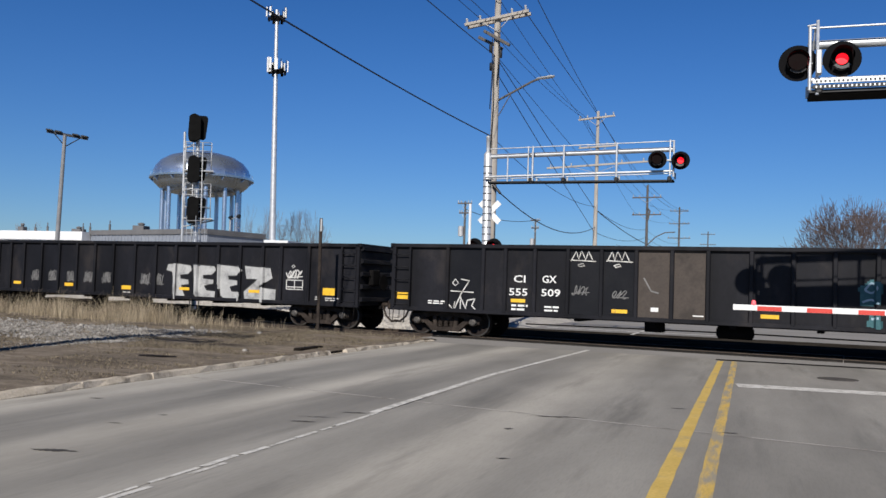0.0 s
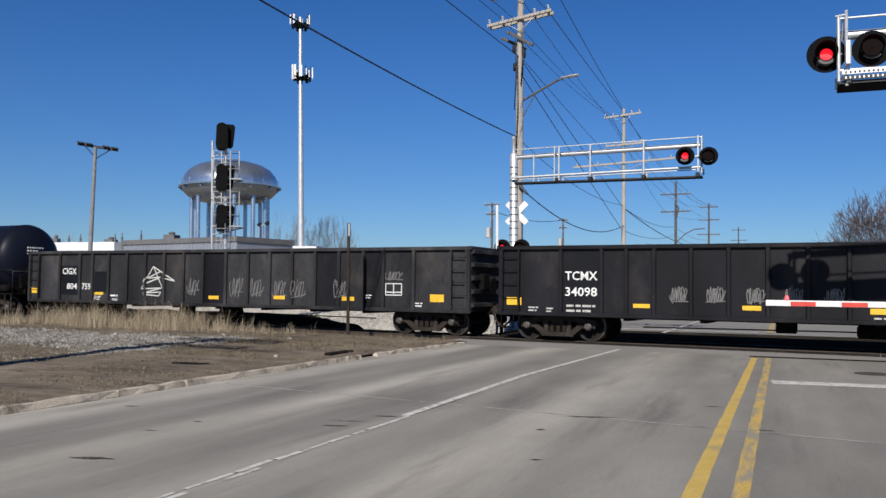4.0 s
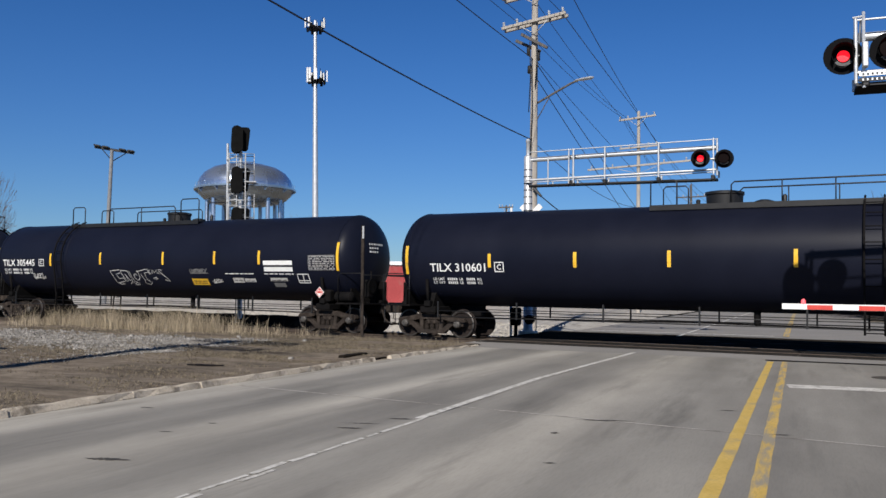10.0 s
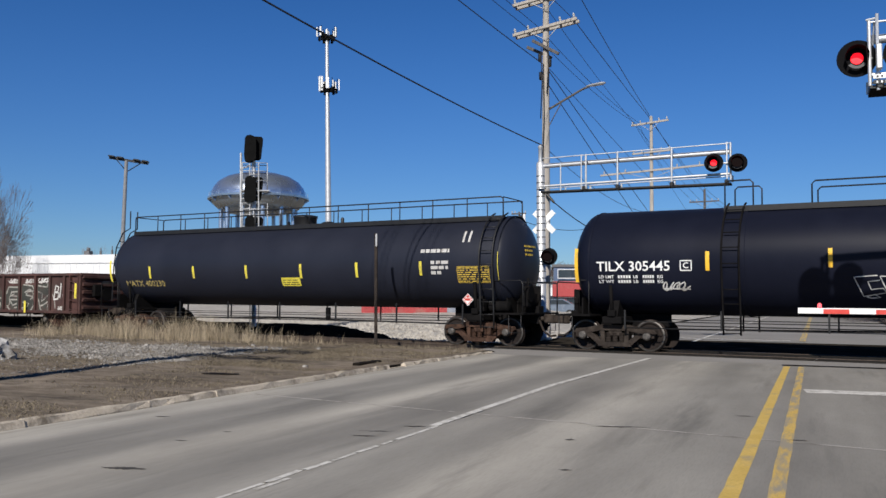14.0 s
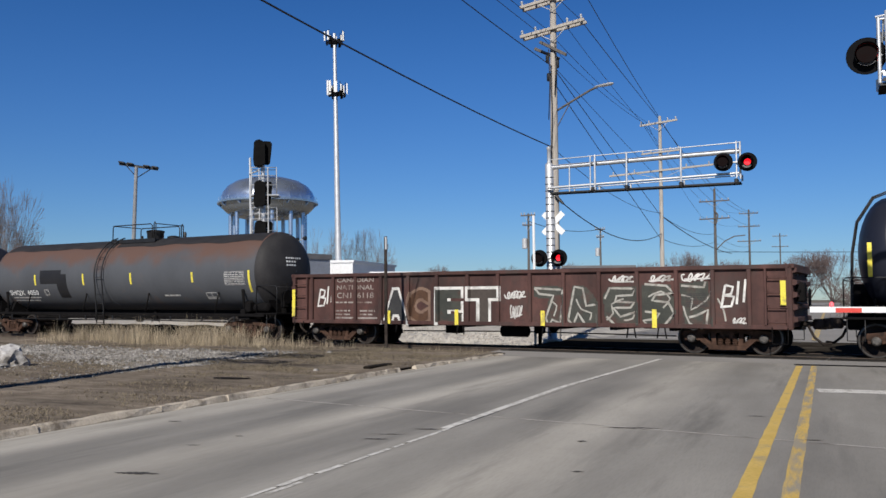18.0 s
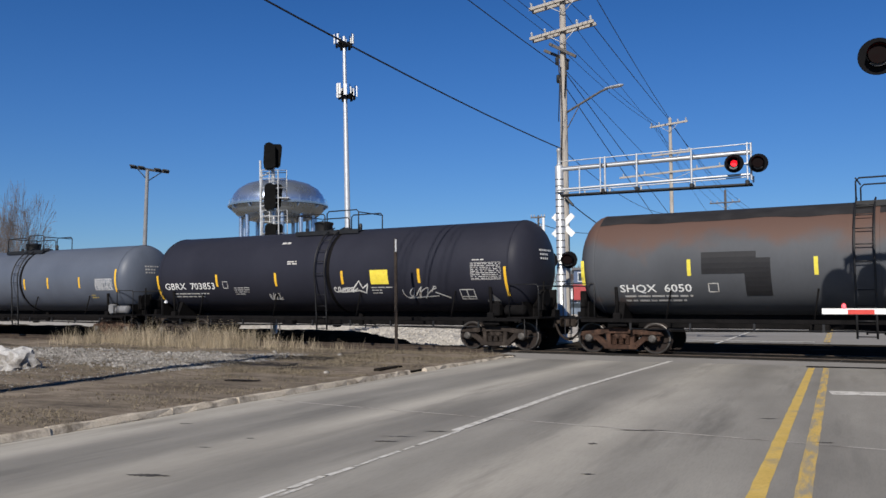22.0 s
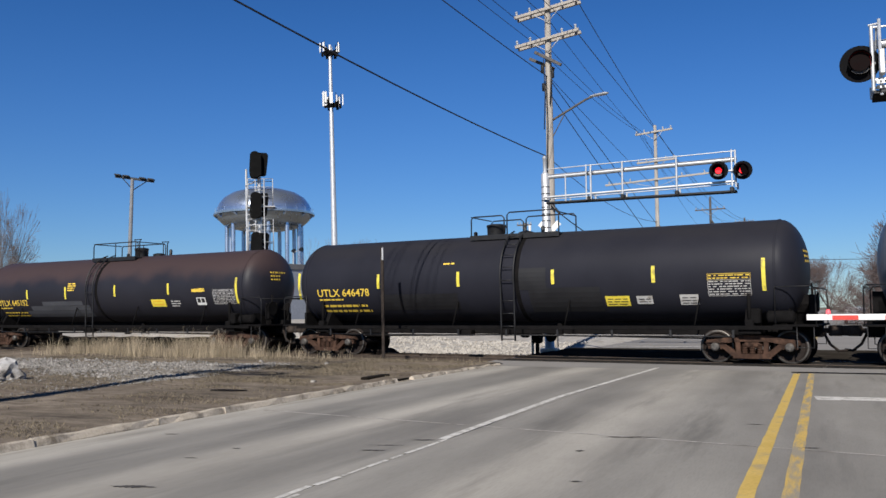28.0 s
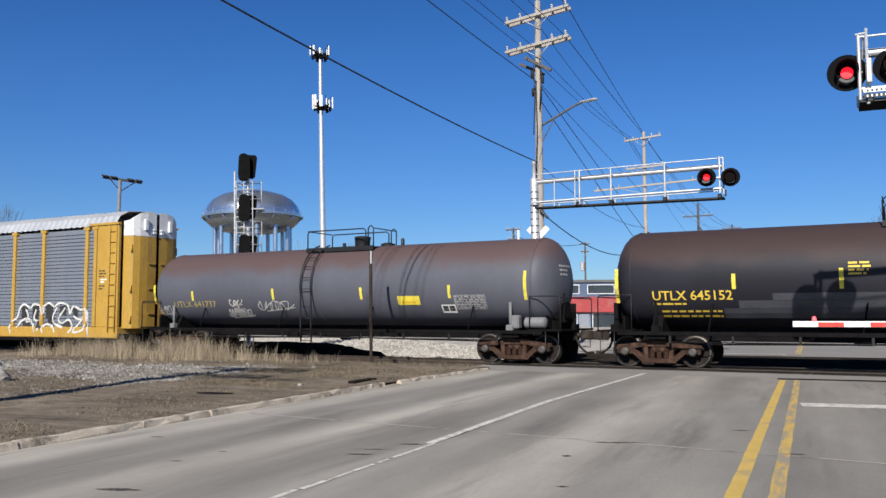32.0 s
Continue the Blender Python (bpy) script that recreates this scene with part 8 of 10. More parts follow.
TAG_OUTLINES = ([(-1.50, 2.09), (-2.02, 2.05), (-1.82, 1.58), (-1.32, 1.67), (-1.39, 1.78), (-1.65, 1.75), (-1.72, 1.94), (-1.45, 1.97)],
    [(-1.45, 2.07), (-1.28, 1.65), (-1.15, 1.69), (-1.24, 1.95), (-1.08, 1.69), (-0.95, 1.71), (-1.06, 2.05), (-1.43, 2.07)],
    [(-0.98, 2.03), (-0.85, 1.67), (-0.74, 1.61)],
    [(-0.57, 2.07), (-0.48, 1.95), (-0.48, 1.80), (-0.57, 1.71), (-0.68, 1.71), (-0.75, 1.78), (-0.76, 1.88), (-0.71, 1.94), (-0.64, 1.94), (-0.61, 1.90), (-0.61, 1.86)],
    [(-0.56, 2.03), (0.02, 2.13), (0.05, 2.01), (-0.17, 1.97), (-0.13, 1.75), (0.07, 1.61), (-0.06, 1.54), (-0.30, 1.59), (-0.26, 1.71), (-0.37, 1.94)],
    [(0.15, 2.09), (0.05, 2.03), (0.09, 1.94), (0.20, 1.95), (0.09, 1.98), (0.15, 2.03)],
    [(0.24, 1.94), (0.28, 2.09), (0.39, 1.99), (0.50, 2.11), (0.52, 1.94)],
    [(0.61, 1.94), (0.61, 2.11), (0.78, 2.09), (0.65, 2.01), (0.96, 1.80), (1.07, 1.65), (0.83, 1.73)],
    [(0.24, 1.78), (0.44, 1.82), (0.31, 1.75), (0.48, 1.76)],
    [(-1.76, 1.57), (-1.58, 1.63), (-1.45, 1.55), (-1.67, 1.54), (-1.76, 1.57)],
    [(-1.13, 1.55), (-0.98, 1.65), (-0.85, 1.55), (-0.74, 1.63), (-0.61, 1.54), (-0.87, 1.52)])
mark(F_, "graffiti", M["tag_white"], lambda bm: [stroke_faces(bm, p, 0.022, lF) for p in TAG_OUTLINES], "thin white spray-painted outline piece")
mark(F_, "graffiti", M["tag_white"], lambda bm: (scribble(bm, -6.75, -5.98, 1.7, 1.95, lF, 15, 0.035, 4), scribble(bm, 3.2, 3.7, 1.62, 1.78, lF, 17, 0.025, 5)), "white spray-painted tag")
mark(F_, "graffiti", M["tag_dull"], lambda bm: scribble(bm, 2.16, 3.1, 1.95, 2.15, lF, 18, 0.022, 10), "faded spray tag")

# charcoal tank car with the long walkway
tank_strips(G_, lG, [(-8.9, 2.0, 2.85), (-6.69, 2.13, 2.59), (-4.39, 2.13, 2.57), (-1.8, 2.11, 2.57), (0.67, 2.1, 2.59), (3.01, 2.12, 2.61), (5.47, 2.17, 2.61), (8.13, 1.99, 2.87)], "yellow_old")
words(G_, lG, "NATX 400230", -8.13, 1.83, 0.22, "yellow_faded", 2.1, 0.004)
sticker(G_, lG, -0.23, 0.6, 1.84, 2.13, "yellow_old", "faded yellow sticker", 3)
mark(G_, "stencil", M["grey_letter"], lambda bm: (bars(bm, 5.47, 2.88, [1.03], lG, 0.11, 0.04, 0, None, (0.1, 0.2)), bars(bm, 5.85, 2.52, [0.66, 0.62, 0.4], lG, 0.1, 0.06), rect_faces(bm, 6.9, 6.97, 3.19, 3.55, lG), rect_faces(bm, 7.1, 7.17, 3.19, 3.55, lG)))
mark(G_, "stencil_table", M["yellow_letter"], lambda bm: data_table(bm, 6.8, 7.85, 1.95, 2.42, lG, 7, 6), "amber stencilled table")
diamond(G_, lambda x, z: Vector((x + 0.275, -1.43, z)), 7.17, 1.42)

# rust-red gondola
ph = post_lift(H_POSTS)
words(H_, flat, "CANADIAN", -6.25, 2.08, 0.14, "ghost_letter", 1.5, 0.008)
words(H_, flat, "NATIONAL", -6.25, 1.83, 0.15, "ghost_letter", 1.5, 0.008)
words(H_, flat, "CN136118", -6.25, 1.55, 0.18, "ghost_letter", 1.5, 0.008)
mark(H_, "stencil", M["ghost_letter"], lambda bm: (bars(bm, -6.3, 1.38, [1.5], flat, 0.05), rect_faces(bm, -6.3, -5.55, 0.86, 0.92, flat), rect_faces(bm, -5.38, -4.6, 0.86, 0.92, flat), bars(bm, -6.3, 1.1, [0.6, 0.6], flat, 0.05, 0.07), bars(bm, -5.3, 1.1, [0.6, 0.5], flat, 0.05, 0.07)))
for x in (-6.95, 6.45):
    mark(H_, "graffiti", M["tag_white"], lambda bm: [stroke_faces(bm, [(a + (b - 1.3) * 0.1, b) for a, b in p], 0.06, flat) for p in ([(x - 0.1, 1.25), (x - 0.05, 1.85)], [(x - 0.05, 1.85), (x + 0.15, 1.8), (x + 0.12, 1.62), (x - 0.05, 1.58)], [(x - 0.05, 1.58), (x + 0.2, 1.55), (x + 0.15, 1.3), (x - 0.1, 1.28)], [(x + 0.28, 1.35), (x + 0.28, 1.95)], [(x + 0.45, 1.4), (x + 0.45, 2.0)])], "white hand-painted B and strokes")
for ch, x0, x1, inner in (("A", -4.42, -3.34, "tag_black"), ("C", -3.5, -2.56, "tag_rust"), ("E", -2.44, -1.36, "tag_moss"), ("T", -1.28, -0.1, "gon_brown")):
    mark(H_, "graffiti", M["tag_white"] if ch != "C" else M["tag_rust_pale"], lambda bm: spray(bm, letter_test(ch, x0, x1, 0.68, 1.9, 0.14), x0, x1, 0.66, 1.92, lambda a, b, e=0: ph(a, b, e + (0.002 if ch == "C" else 0)), 0.03), "white-outlined block letter of graffiti")
    mark(H_, "graffiti_fill", M[inner], lambda bm: spray(bm, letter_test(ch, x0 + 0.1, x1 - 0.1, 0.77, 1.81, 0.06), x0, x1, 0.66, 1.92, ph, 0.03, 0.005))
ZAES = [[(1.0, 1.82), (1.92, 1.76), (1.8, 0.8), (1.55, 0.9), (1.45, 0.7), (1.35, 0.95), (1.6, 1.6), (1.15, 1.65), (1.0, 1.82)], [(2.05, 0.9), (2.25, 1.85), (2.5, 1.8), (2.6, 1.3), (2.95, 1.35), (2.9, 0.75), (2.6, 0.72), (2.35, 1.1), (2.2, 0.75), (2.05, 0.9)],
        [(3.15, 1.5), (3.3, 1.8), (4.05, 1.78), (3.95, 1.6), (3.5, 1.58), (3.45, 1.42), (4.0, 1.4), (3.9, 1.25), (3.4, 1.25), (3.6, 1.0), (4.1, 1.15)], [(3.2, 1.0), (3.5, 0.72), (4.1, 0.8)], [(4.3, 1.9), (4.9, 1.85), (5.1, 1.65), (4.6, 1.6), (4.5, 1.45), (4.95, 1.4), (5.1, 1.1), (4.85, 0.8), (4.4, 0.72), (4.25, 0.9), (4.6, 0.95), (4.7, 1.1), (4.3, 1.15)],
        [(5.3, 1.85), (5.9, 1.8), (5.95, 1.95)], [(5.35, 0.8), (5.6, 0.68), (5.95, 0.8), (6.0, 1.2), (5.7, 1.05), (5.5, 1.0)]]
for poly in ([(0.95, 1.9), (1.95, 1.85), (1.95, 0.72), (1.3, 0.66), (1.45, 1.5), (1.0, 1.55)], [(2.0, 0.85), (2.2, 1.9), (2.6, 1.85), (3.0, 1.4), (2.98, 0.7), (2.3, 0.68)], [(3.1, 1.6), (3.3, 1.86), (4.1, 1.82), (4.15, 0.75), (3.4, 0.68), (3.15, 1.0)], [(4.2, 1.9), (5.0, 1.9), (5.18, 1.1), (4.9, 0.72), (4.25, 0.68)], [(5.25, 1.9), (6.0, 1.98), (6.15, 0.75), (5.4, 0.66)]):
    mark(H_, "graffiti_fill", M["tag_moss"], lambda bm: spray(bm, polygon_test(poly), 0.9, 6.2, 0.64, 2.0, ph, 0.04, -0.0005), "dull dark graffiti fill")
mark(H_, "graffiti", M["tag_dusty"], lambda bm: [stroke_faces(bm, curvy(p, 2), 0.045, ph) for p in ([(1.5, 1.45), (1.7, 1.3), (1.6, 1.0)], [(2.3, 1.5), (2.45, 1.2), (2.75, 1.1), (2.7, 0.9)], [(3.2, 0.9), (3.4, 1.1), (3.35, 1.35), (3.7, 1.5)], [(3.7, 0.9), (3.95, 0.95), (4.05, 1.2)], [(4.4, 1.55), (4.75, 1.7), (5.0, 1.5), (4.8, 1.25)], [(5.3, 1.6), (5.6, 1.5), (5.55, 1.2), (5.95, 1.45), (6.1, 1.7)], [(5.35, 1.3), (5.5, 0.85), (5.85, 0.7)], [(6.25, 1.5), (6.4, 1.2), (6.45, 0.9)])], "thin pale graffiti highlights")
mark(H_, "graffiti", M["tag_dusty"], lambda bm: [stroke_faces(bm, p, 0.06, lambda x, z: ph(x, z, 0.003)) for p in ZAES], "pale outlined graffiti letters")
mark(H_, "graffiti", M["tag_white"], lambda bm: (scribble(bm, 0.02, 0.72, 1.5, 1.75, flat, 81, 0.035, 6), scribble(bm, 0.2, 0.6, 0.9, 1.35, flat, 82, 0.035, 5), scribble(bm, 3.3, 4.0, 1.95, 2.15, ph, 83, 0.045, 5), scribble(bm, 4.4, 5.1, 1.95, 2.15, ph, 84, 0.045, 4), scribble(bm, 5.3, 6.1, 1.95, 2.2, ph, 85, 0.04, 4), scribble(bm, 6.6, 6.98, 0.84, 1.0, flat, 86, 0.025, 4)), "white spray-painted tag")
mark(H_, "stencil_table", M["tag_black"], lambda bm: data_table(bm, 5.45, 5.95, 1.3, 1.62, lambda x, z: ph(x, z, 0.006), 5, 5))
for x, z0, z1 in ((-8.0, 0.93, 1.85), (7.9, 1.33, 1.95), (-4.09, 0.72, 1.14), (-1.58, 0.71, 1.18), (1.3, 0.72, 1.16), (4.59, 0.71, 1.21)):
    mark(H_, "reflective_strip", M["yellow_old"], lambda bm: rect_faces(bm, x - 0.065, x + 0.065, z0, z1, lambda a, b: Vector((a, -1.532 if abs(a) > 7 else -1.49, b))), "yellow reflective strip")
for x in (-3.75, -1.5, 1.35, 3.9, 4.75):
    for dx in (-0.07, 0.09):
        bm = B()
        rods(bm, [(x + dx, -1.4, 0.74), (x + dx * 1.6, -1.42, 0.42)], 0.022, 6)
        part("sill_hook", bm, M["under"], H_)

# rust-streaked grey tank car
tank_strips(I_, lI, [(-7.75, 1.95, 2.64), (-4.73, 2.16, 2.6), (-1.57, 2.13, 2.59), (1.31, 2.13, 2.58), (4.71, 2.16, 2.55), (7.56, 1.78, 2.57)], "yellow_old")
words(I_, lI, "SHQX  6050", -6.64, 1.74, 0.2, "white_letter", 2.0)
mark(I_, "stencil", M["grey_letter"], lambda bm: (frame_lines(bm, -4.25, -4.0, 1.73, 1.95, lI, 0.03, False), bars(bm, -6.6, 1.6, [1.9, 1.7], lI, 0.05, 0.07, 0, None, (0.1, 0.4)), frame_lines(bm, 5.24, 5.79, 1.55, 1.77, lI, 0.03), bars(bm, 3.0, 1.65, [0.85], lI, 0.06)))
mark(I_, "stencil_table", M["grey_letter"], lambda bm: data_table(bm, 6.38, 7.3, 2.06, 2.52, lI, 7, 9))
mark(I_, "paint_patch", M["patch_black"], lambda bm: (rect_faces(bm, -4.4, -3.0, 2.2, 2.78, lI), rect_faces(bm, -3.3, -2.65, 1.62, 2.6, lambda a, b: lI(a, b) + Vector((0, -0.003, 0)))), "black touched-up paint patch")
bm = B()
prev = None
for i in range(61):
    x = -7.6 + 15.2 * i / 60
    half = 0.72 + 0.1 * noise.noise(Vector((x * 0.8, 2, 0)))
    cur = [bm.verts.new((x, 1.478 * math.sin(a), 2.55 + 1.478 * math.cos(a))) for a in np.linspace(-half, half, 13)]
    if prev:
        for k in range(12):
            bm.faces.new((prev[k], cur[k], cur[k + 1], prev[k + 1]))
    prev = cur
part("crown_coating", bm, M["bitumen"], I_, "black coating along the crown of the shell", True)
bm = B()
lathe(bm, "x", [(px, q + 0.006) for px, q in HEADS[I_.name]], 56, origin=(0, 0, 2.55), caps=False)
part("head_coating", bm, M["bitumen"], I_, "black coating over the domed end", True)

# dull charcoal tank car
tank_strips(J_, lJ, [(-7.74, 1.63, 2.55), (-4.56, 2.09, 2.54), (-1.66, 2.07, 2.54), (1.31, 2.1, 2.55), (4.38, 2.1, 2.55), (7.48, 1.66, 2.55)])
words(J_, lJ, "GBRX  703853", -7.37, 2.0, 0.24, "white_letter", 2.66, 0.004)
mark(J_, "stencil", M["grey_letter"], lambda bm: (frame_lines(bm, -4.27, -4.04, 2.03, 2.27, lJ, 0.025, False), bars(bm, -7.0, 1.82, [1.9, 1.6], lJ, 0.04, 0.07, 0, None, (0.1, 0.4)), bars(bm, -3.74, 2.02, [0.8, 0.75, 0.7, 0.5], lJ, 0.025, 0.05), bars(bm, -1.66, 3.58, [0.42], lJ, 0.07), bars(bm, -1.11, 2.9, [0.42, 0.44], lJ, 0.045, 0.03), bars(bm, 2.46, 1.96, [0.85, 0.4, 0.4], lJ, 0.03, 0.06), frame_lines(bm, 5.81, 6.31, 1.58, 1.87, lJ, 0.03), bars(bm, 6.35, 2.76, [0.4], lJ, 0.04)))
mark(J_, "stencil_table", M["grey_letter"], lambda bm: data_table(bm, 6.32, 7.3, 2.18, 2.68, lJ, 9, 12))
sticker(J_, lJ, 2.48, 3.19, 2.08, 2.55, "yellow_lemon", "plain bright yellow sticker")
mark(J_, "graffiti", M["tag_white"], lambda bm: (scribble(bm, 0.85, 1.9, 1.82, 2.0, lJ, 91, 0.04, 6), stroke_faces(bm, [(1.6, 1.85), (2.0, 2.2), (2.1, 1.95), (2.35, 2.1), (2.2, 1.8), (1.9, 1.9)], 0.045, lJ)), "white spray-painted tag")
mark(J_, "graffiti", M["grey_letter"], lambda bm: (scribble(bm, 3.7, 5.0, 1.6, 2.0, lJ, 92, 0.03, 4), stroke_faces(bm, [(4.9, 1.8), (5.4, 1.62)], 0.04, lJ), scribble(bm, -2.2, -1.55, 1.58, 1.84, lJ, 93, 0.03, 4)), "grey spray-painted tag")
diamond(J_, lJ, 6.9, 1.5, 0.24, False)

# plain grey tank car
tank_strips(K_, lK, [(-7.6, 1.8, 2.75), (-4.98, 2.13, 2.56), (-2.16, 2.12, 2.56), (1.13, 2.11, 2.57), (2.79, 2.13, 2.6), (4.93, 2.13, 2.59), (7.24, 1.93, 2.88)])
words(K_, lK, "NATX 251327", -6.93, 2.04, 0.23, "yellow_faded", 1.8, 0.01)
mark(K_, "stencil", M["yellow_faded"], lambda bm: (bars(bm, -6.6, 1.86, [1.3], lK, 0.04), bars(bm, -6.9, 1.74, [0.6], lK, 0.05), bars(bm, 5.55, 1.8, [0.26, 0.4], lK, 0.05)))
mark(K_, "stencil", M["white_letter"], lambda bm: (bars(bm, -5.9, 1.74, [0.8, 0.8], lK, 0.035, 0.06), frame_lines(bm, -4.28, -4.06, 2.06, 2.29, lK, 0.02, False), bars(bm, -1.9, 1.8, [0.3, 0.25], lK, 0.04)))
mark(K_, "stencil_table", M["white_letter"], lambda bm: data_table(bm, 5.99, 7.0, 2.05, 2.48, lK, 8, 14))

# worn black tank car
tank_strips(L_, lL, [(-7.9, 1.9, 2.8), (-4.61, 2.2, 2.67), (-1.63, 2.2, 2.66), (1.52, 2.2, 2.63), (4.48, 2.18, 2.64), (7.35, 1.9, 2.75)], "yellow_old")
words(L_, lL, "UTLX 646478", -7.13, 1.97, 0.24, "yellow_letter", 2.13)
mark(L_, "stencil", M["yellow_letter"], lambda bm: (bars(bm, -7.1, 1.84, [1.0], lL, 0.05), bars(bm, -7.0, 1.62, [1.8, 1.9], lL, 0.07, 0.1, 0, None, (0.1, 0.3)), bars(bm, -2.18, 2.9, [0.44], lL, 0.05)))
mark(L_, "stencil_table", M["yellow_letter"], lambda bm: data_table(bm, 5.95, 7.0, 2.22, 2.36, lL, 2, 16), "yellow stencilled heading")
mark(L_, "stencil_table", M["grey_letter"], lambda bm: data_table(bm, 5.95, 7.0, 1.8, 2.2, lL, 6, 17))
sticker(L_, lL, 3.05, 3.75, 1.55, 1.83, "yellow_lemon", "bright yellow sticker", 3)
sticker(L_, lL, 3.95, 4.4, 1.6, 1.82, "grey_letter", "", 3)
sticker(L_, lL, 5.15, 5.65, 1.56, 1.84, "grey_letter", "", 3)
mark(L_, "paint_patch", M["patch_black"], lambda bm: (rect_faces(bm, -4.6, -1.7, 1.5, 2.0, lL), rect_faces(bm, 0.72, 2.93, 1.4, 2.1, lL), rect_faces(bm, 0.4, 1.3, 2.05, 2.7, lambda a, b: lL(a, b) + Vector((0, -0.003, 0)))), "black touched-up paint patch")

# brown-crowned tank car
tank_strips(M_, lM, [(-7.98, 1.78, 2.72), (-4.84, 2.12, 2.52), (-2.28, 2.09, 2.6), (0.78, 2.15, 2.61), (3.82, 2.18, 2.61), (7.32, 1.8, 2.74)], "yellow_old")
words(M_, lM, "UTLX 645152", -7.0, 1.85, 0.24, "yellow_letter", 2.11)
mark(M_, "stencil", M["yellow_letter"], lambda bm: (bars(bm, -7.0, 1.72, [0.9], lM, 0.05), bars(bm, -6.8, 1.52, [1.6, 1.6], lM, 0.05, 0.08), bars(bm, -2.12, 2.7, [0.5, 0.5, 0.45, 0.4], lM, 0.05, 0.04)))
mark(M_, "graffiti", M["yellow_letter"], lambda bm: (scribble(bm, 5.1, 5.75, 2.24, 2.38, lM, 131, 0.04, 6), rect_faces(bm, 5.08, 5.3, 2.25, 2.36, lM)), "yellow spray-painted tag")
mark(M_, "paint_patch", M["patch_pale"], lambda bm: (rect_faces(bm, -5.15, -0.9, 1.36, 1.62, lM), rect_faces(bm, -4.75, -0.9, 1.625, 1.82, lM), rect_faces(bm, -3.9, -1.3, 1.825, 2.0, lM)), "grey touched-up paint patch")
sticker(M_, lM, 2.81, 3.59, 1.72, 2.0, "yellow_lemon", "bright yellow sticker")
mark(M_, "sticker_print", M["yellow"], lambda bm: frame_lines(bm, 2.92, 3.48, 1.8, 1.93, lambda a, b: lM(a, b) + Vector((0, -0.005, 0)), 0.03, False))
sticker(M_, lM, 5.27, 5.73, 1.76, 2.04, "white_letter", "white sticker with two dark squares")
mark(M_, "sticker_print", M["tag_black"], lambda bm: [rect_faces(bm, x, x + 0.17, 1.85, 2.01, lambda a, b: lM(a, b) + Vector((0, -0.004, 0))) for x in (5.31, 5.52)])
mark(M_, "stencil_table", M["grey_letter"], lambda bm: data_table(bm, 6.17, 7.2, 1.8, 2.3, lM, 9, 18))
mark(M_, "stencil", M["grey_letter"], lambda bm: bars(bm, 3.89, 1.9, [0.5, 0.55, 0.4], lM, 0.04, 0.05))

# rust-crowned grey tank car
tank_strips(N_, lN, [(-7.9, 1.9, 2.6), (-5.95, 2.0, 2.35), (-2.12, 2.0, 2.38), (1.6, 1.97, 2.36), (4.9, 1.98, 2.38), (7.46, 1.9, 2.76)], "yellow_old")
words(N_, lN, "UTLX 641737", -6.96, 1.76, 0.22, "yellow_faded", 2.1, 0.0)
mark(N_, "graffiti", M["grey_letter"], lambda bm: (scribble(bm, -4.5, -3.2, 1.35, 1.75, lN, 101, 0.04, 9), scribble(bm, -4.2, -3.6, 1.75, 2.05, lN, 102, 0.04, 3), scribble(bm, -7.9, -7.1, 1.45, 1.85, lN, 103, 0.03, 5)), "white spray-painted tag")
mark(N_, "graffiti", M["grey_letter"], lambda bm: scribble(bm, -3.0, -1.25, 1.6, 1.98, lN, 104, 0.03, 6), "grey spray-painted tag")
sticker(N_, lN, 2.99, 3.81, 1.78, 2.06, "yellow_lemon", "bright yellow sticker")
mark(N_, "sticker_print", M["yellow"], lambda bm: rect_faces(bm, 3.15, 3.65, 1.84, 1.88, lambda a, b: lN(a, b) + Vector((0, -0.004, 0))))
sticker(N_, lN, 4.55, 5.05, 1.52, 1.78, "white_letter", "white sticker with two dark squares")
mark(N_, "sticker_print", M["tag_black"], lambda bm: [rect_faces(bm, q, q + 0.19, 1.58, 1.74, lambda a, b: lN(a, b) + Vector((0, -0.004, 0))) for q in (4.59, 4.82)])
mark(N_, "stencil_table", M["grey_letter"], lambda bm: data_table(bm, 5.07, 6.1, 1.65, 2.05, lN, 8, 21))

# car numbers on the tank ends
for car, h, r, zc, m in ((E_, hE, 1.49, 2.5, "white_letter"), (F_, hF, 1.5, 2.53, "white_letter"), (G_, hG, 1.46, 2.6, "yellow_letter"), (I_, hI, 1.47, 2.55, "white_letter"), (J_, hJ, 1.46, 2.6, "white_letter"), (K_, hK, 1.4, 2.53, "grey_letter"), (L_, hL, 1.38, 2.46, "yellow_letter"), (M_, hM, 1.37, 2.45, "yellow_letter"), (N_, hN, 1.37, 2.45, "grey_letter")):
    d = r * 0.5

    def head_lift(x, z):
        q = min(0.98, ((x / r) ** 2 + ((z - zc) / r) ** 2))
        return Vector((h - d + (d + 0.012) * math.sqrt(1 - q), x, z))
    mark(car, "stencil", M[m], lambda bm: bars(bm, -0.5, zc + 0.45, [0.85, 0.5, 0.45], head_lift, 0.06, 0.07, 0, random.Random(3), (0.05, 0.1)))

# automobile carrier
def ol(x, z, out=0.0):
    if z < 1.0:
        return Vector((x, -1.506 - out, z))
    return Vector((x, (-1.526 if min(abs(x - p) for p in RACK_POSTS) < 0.1 else -1.446) - out, z))


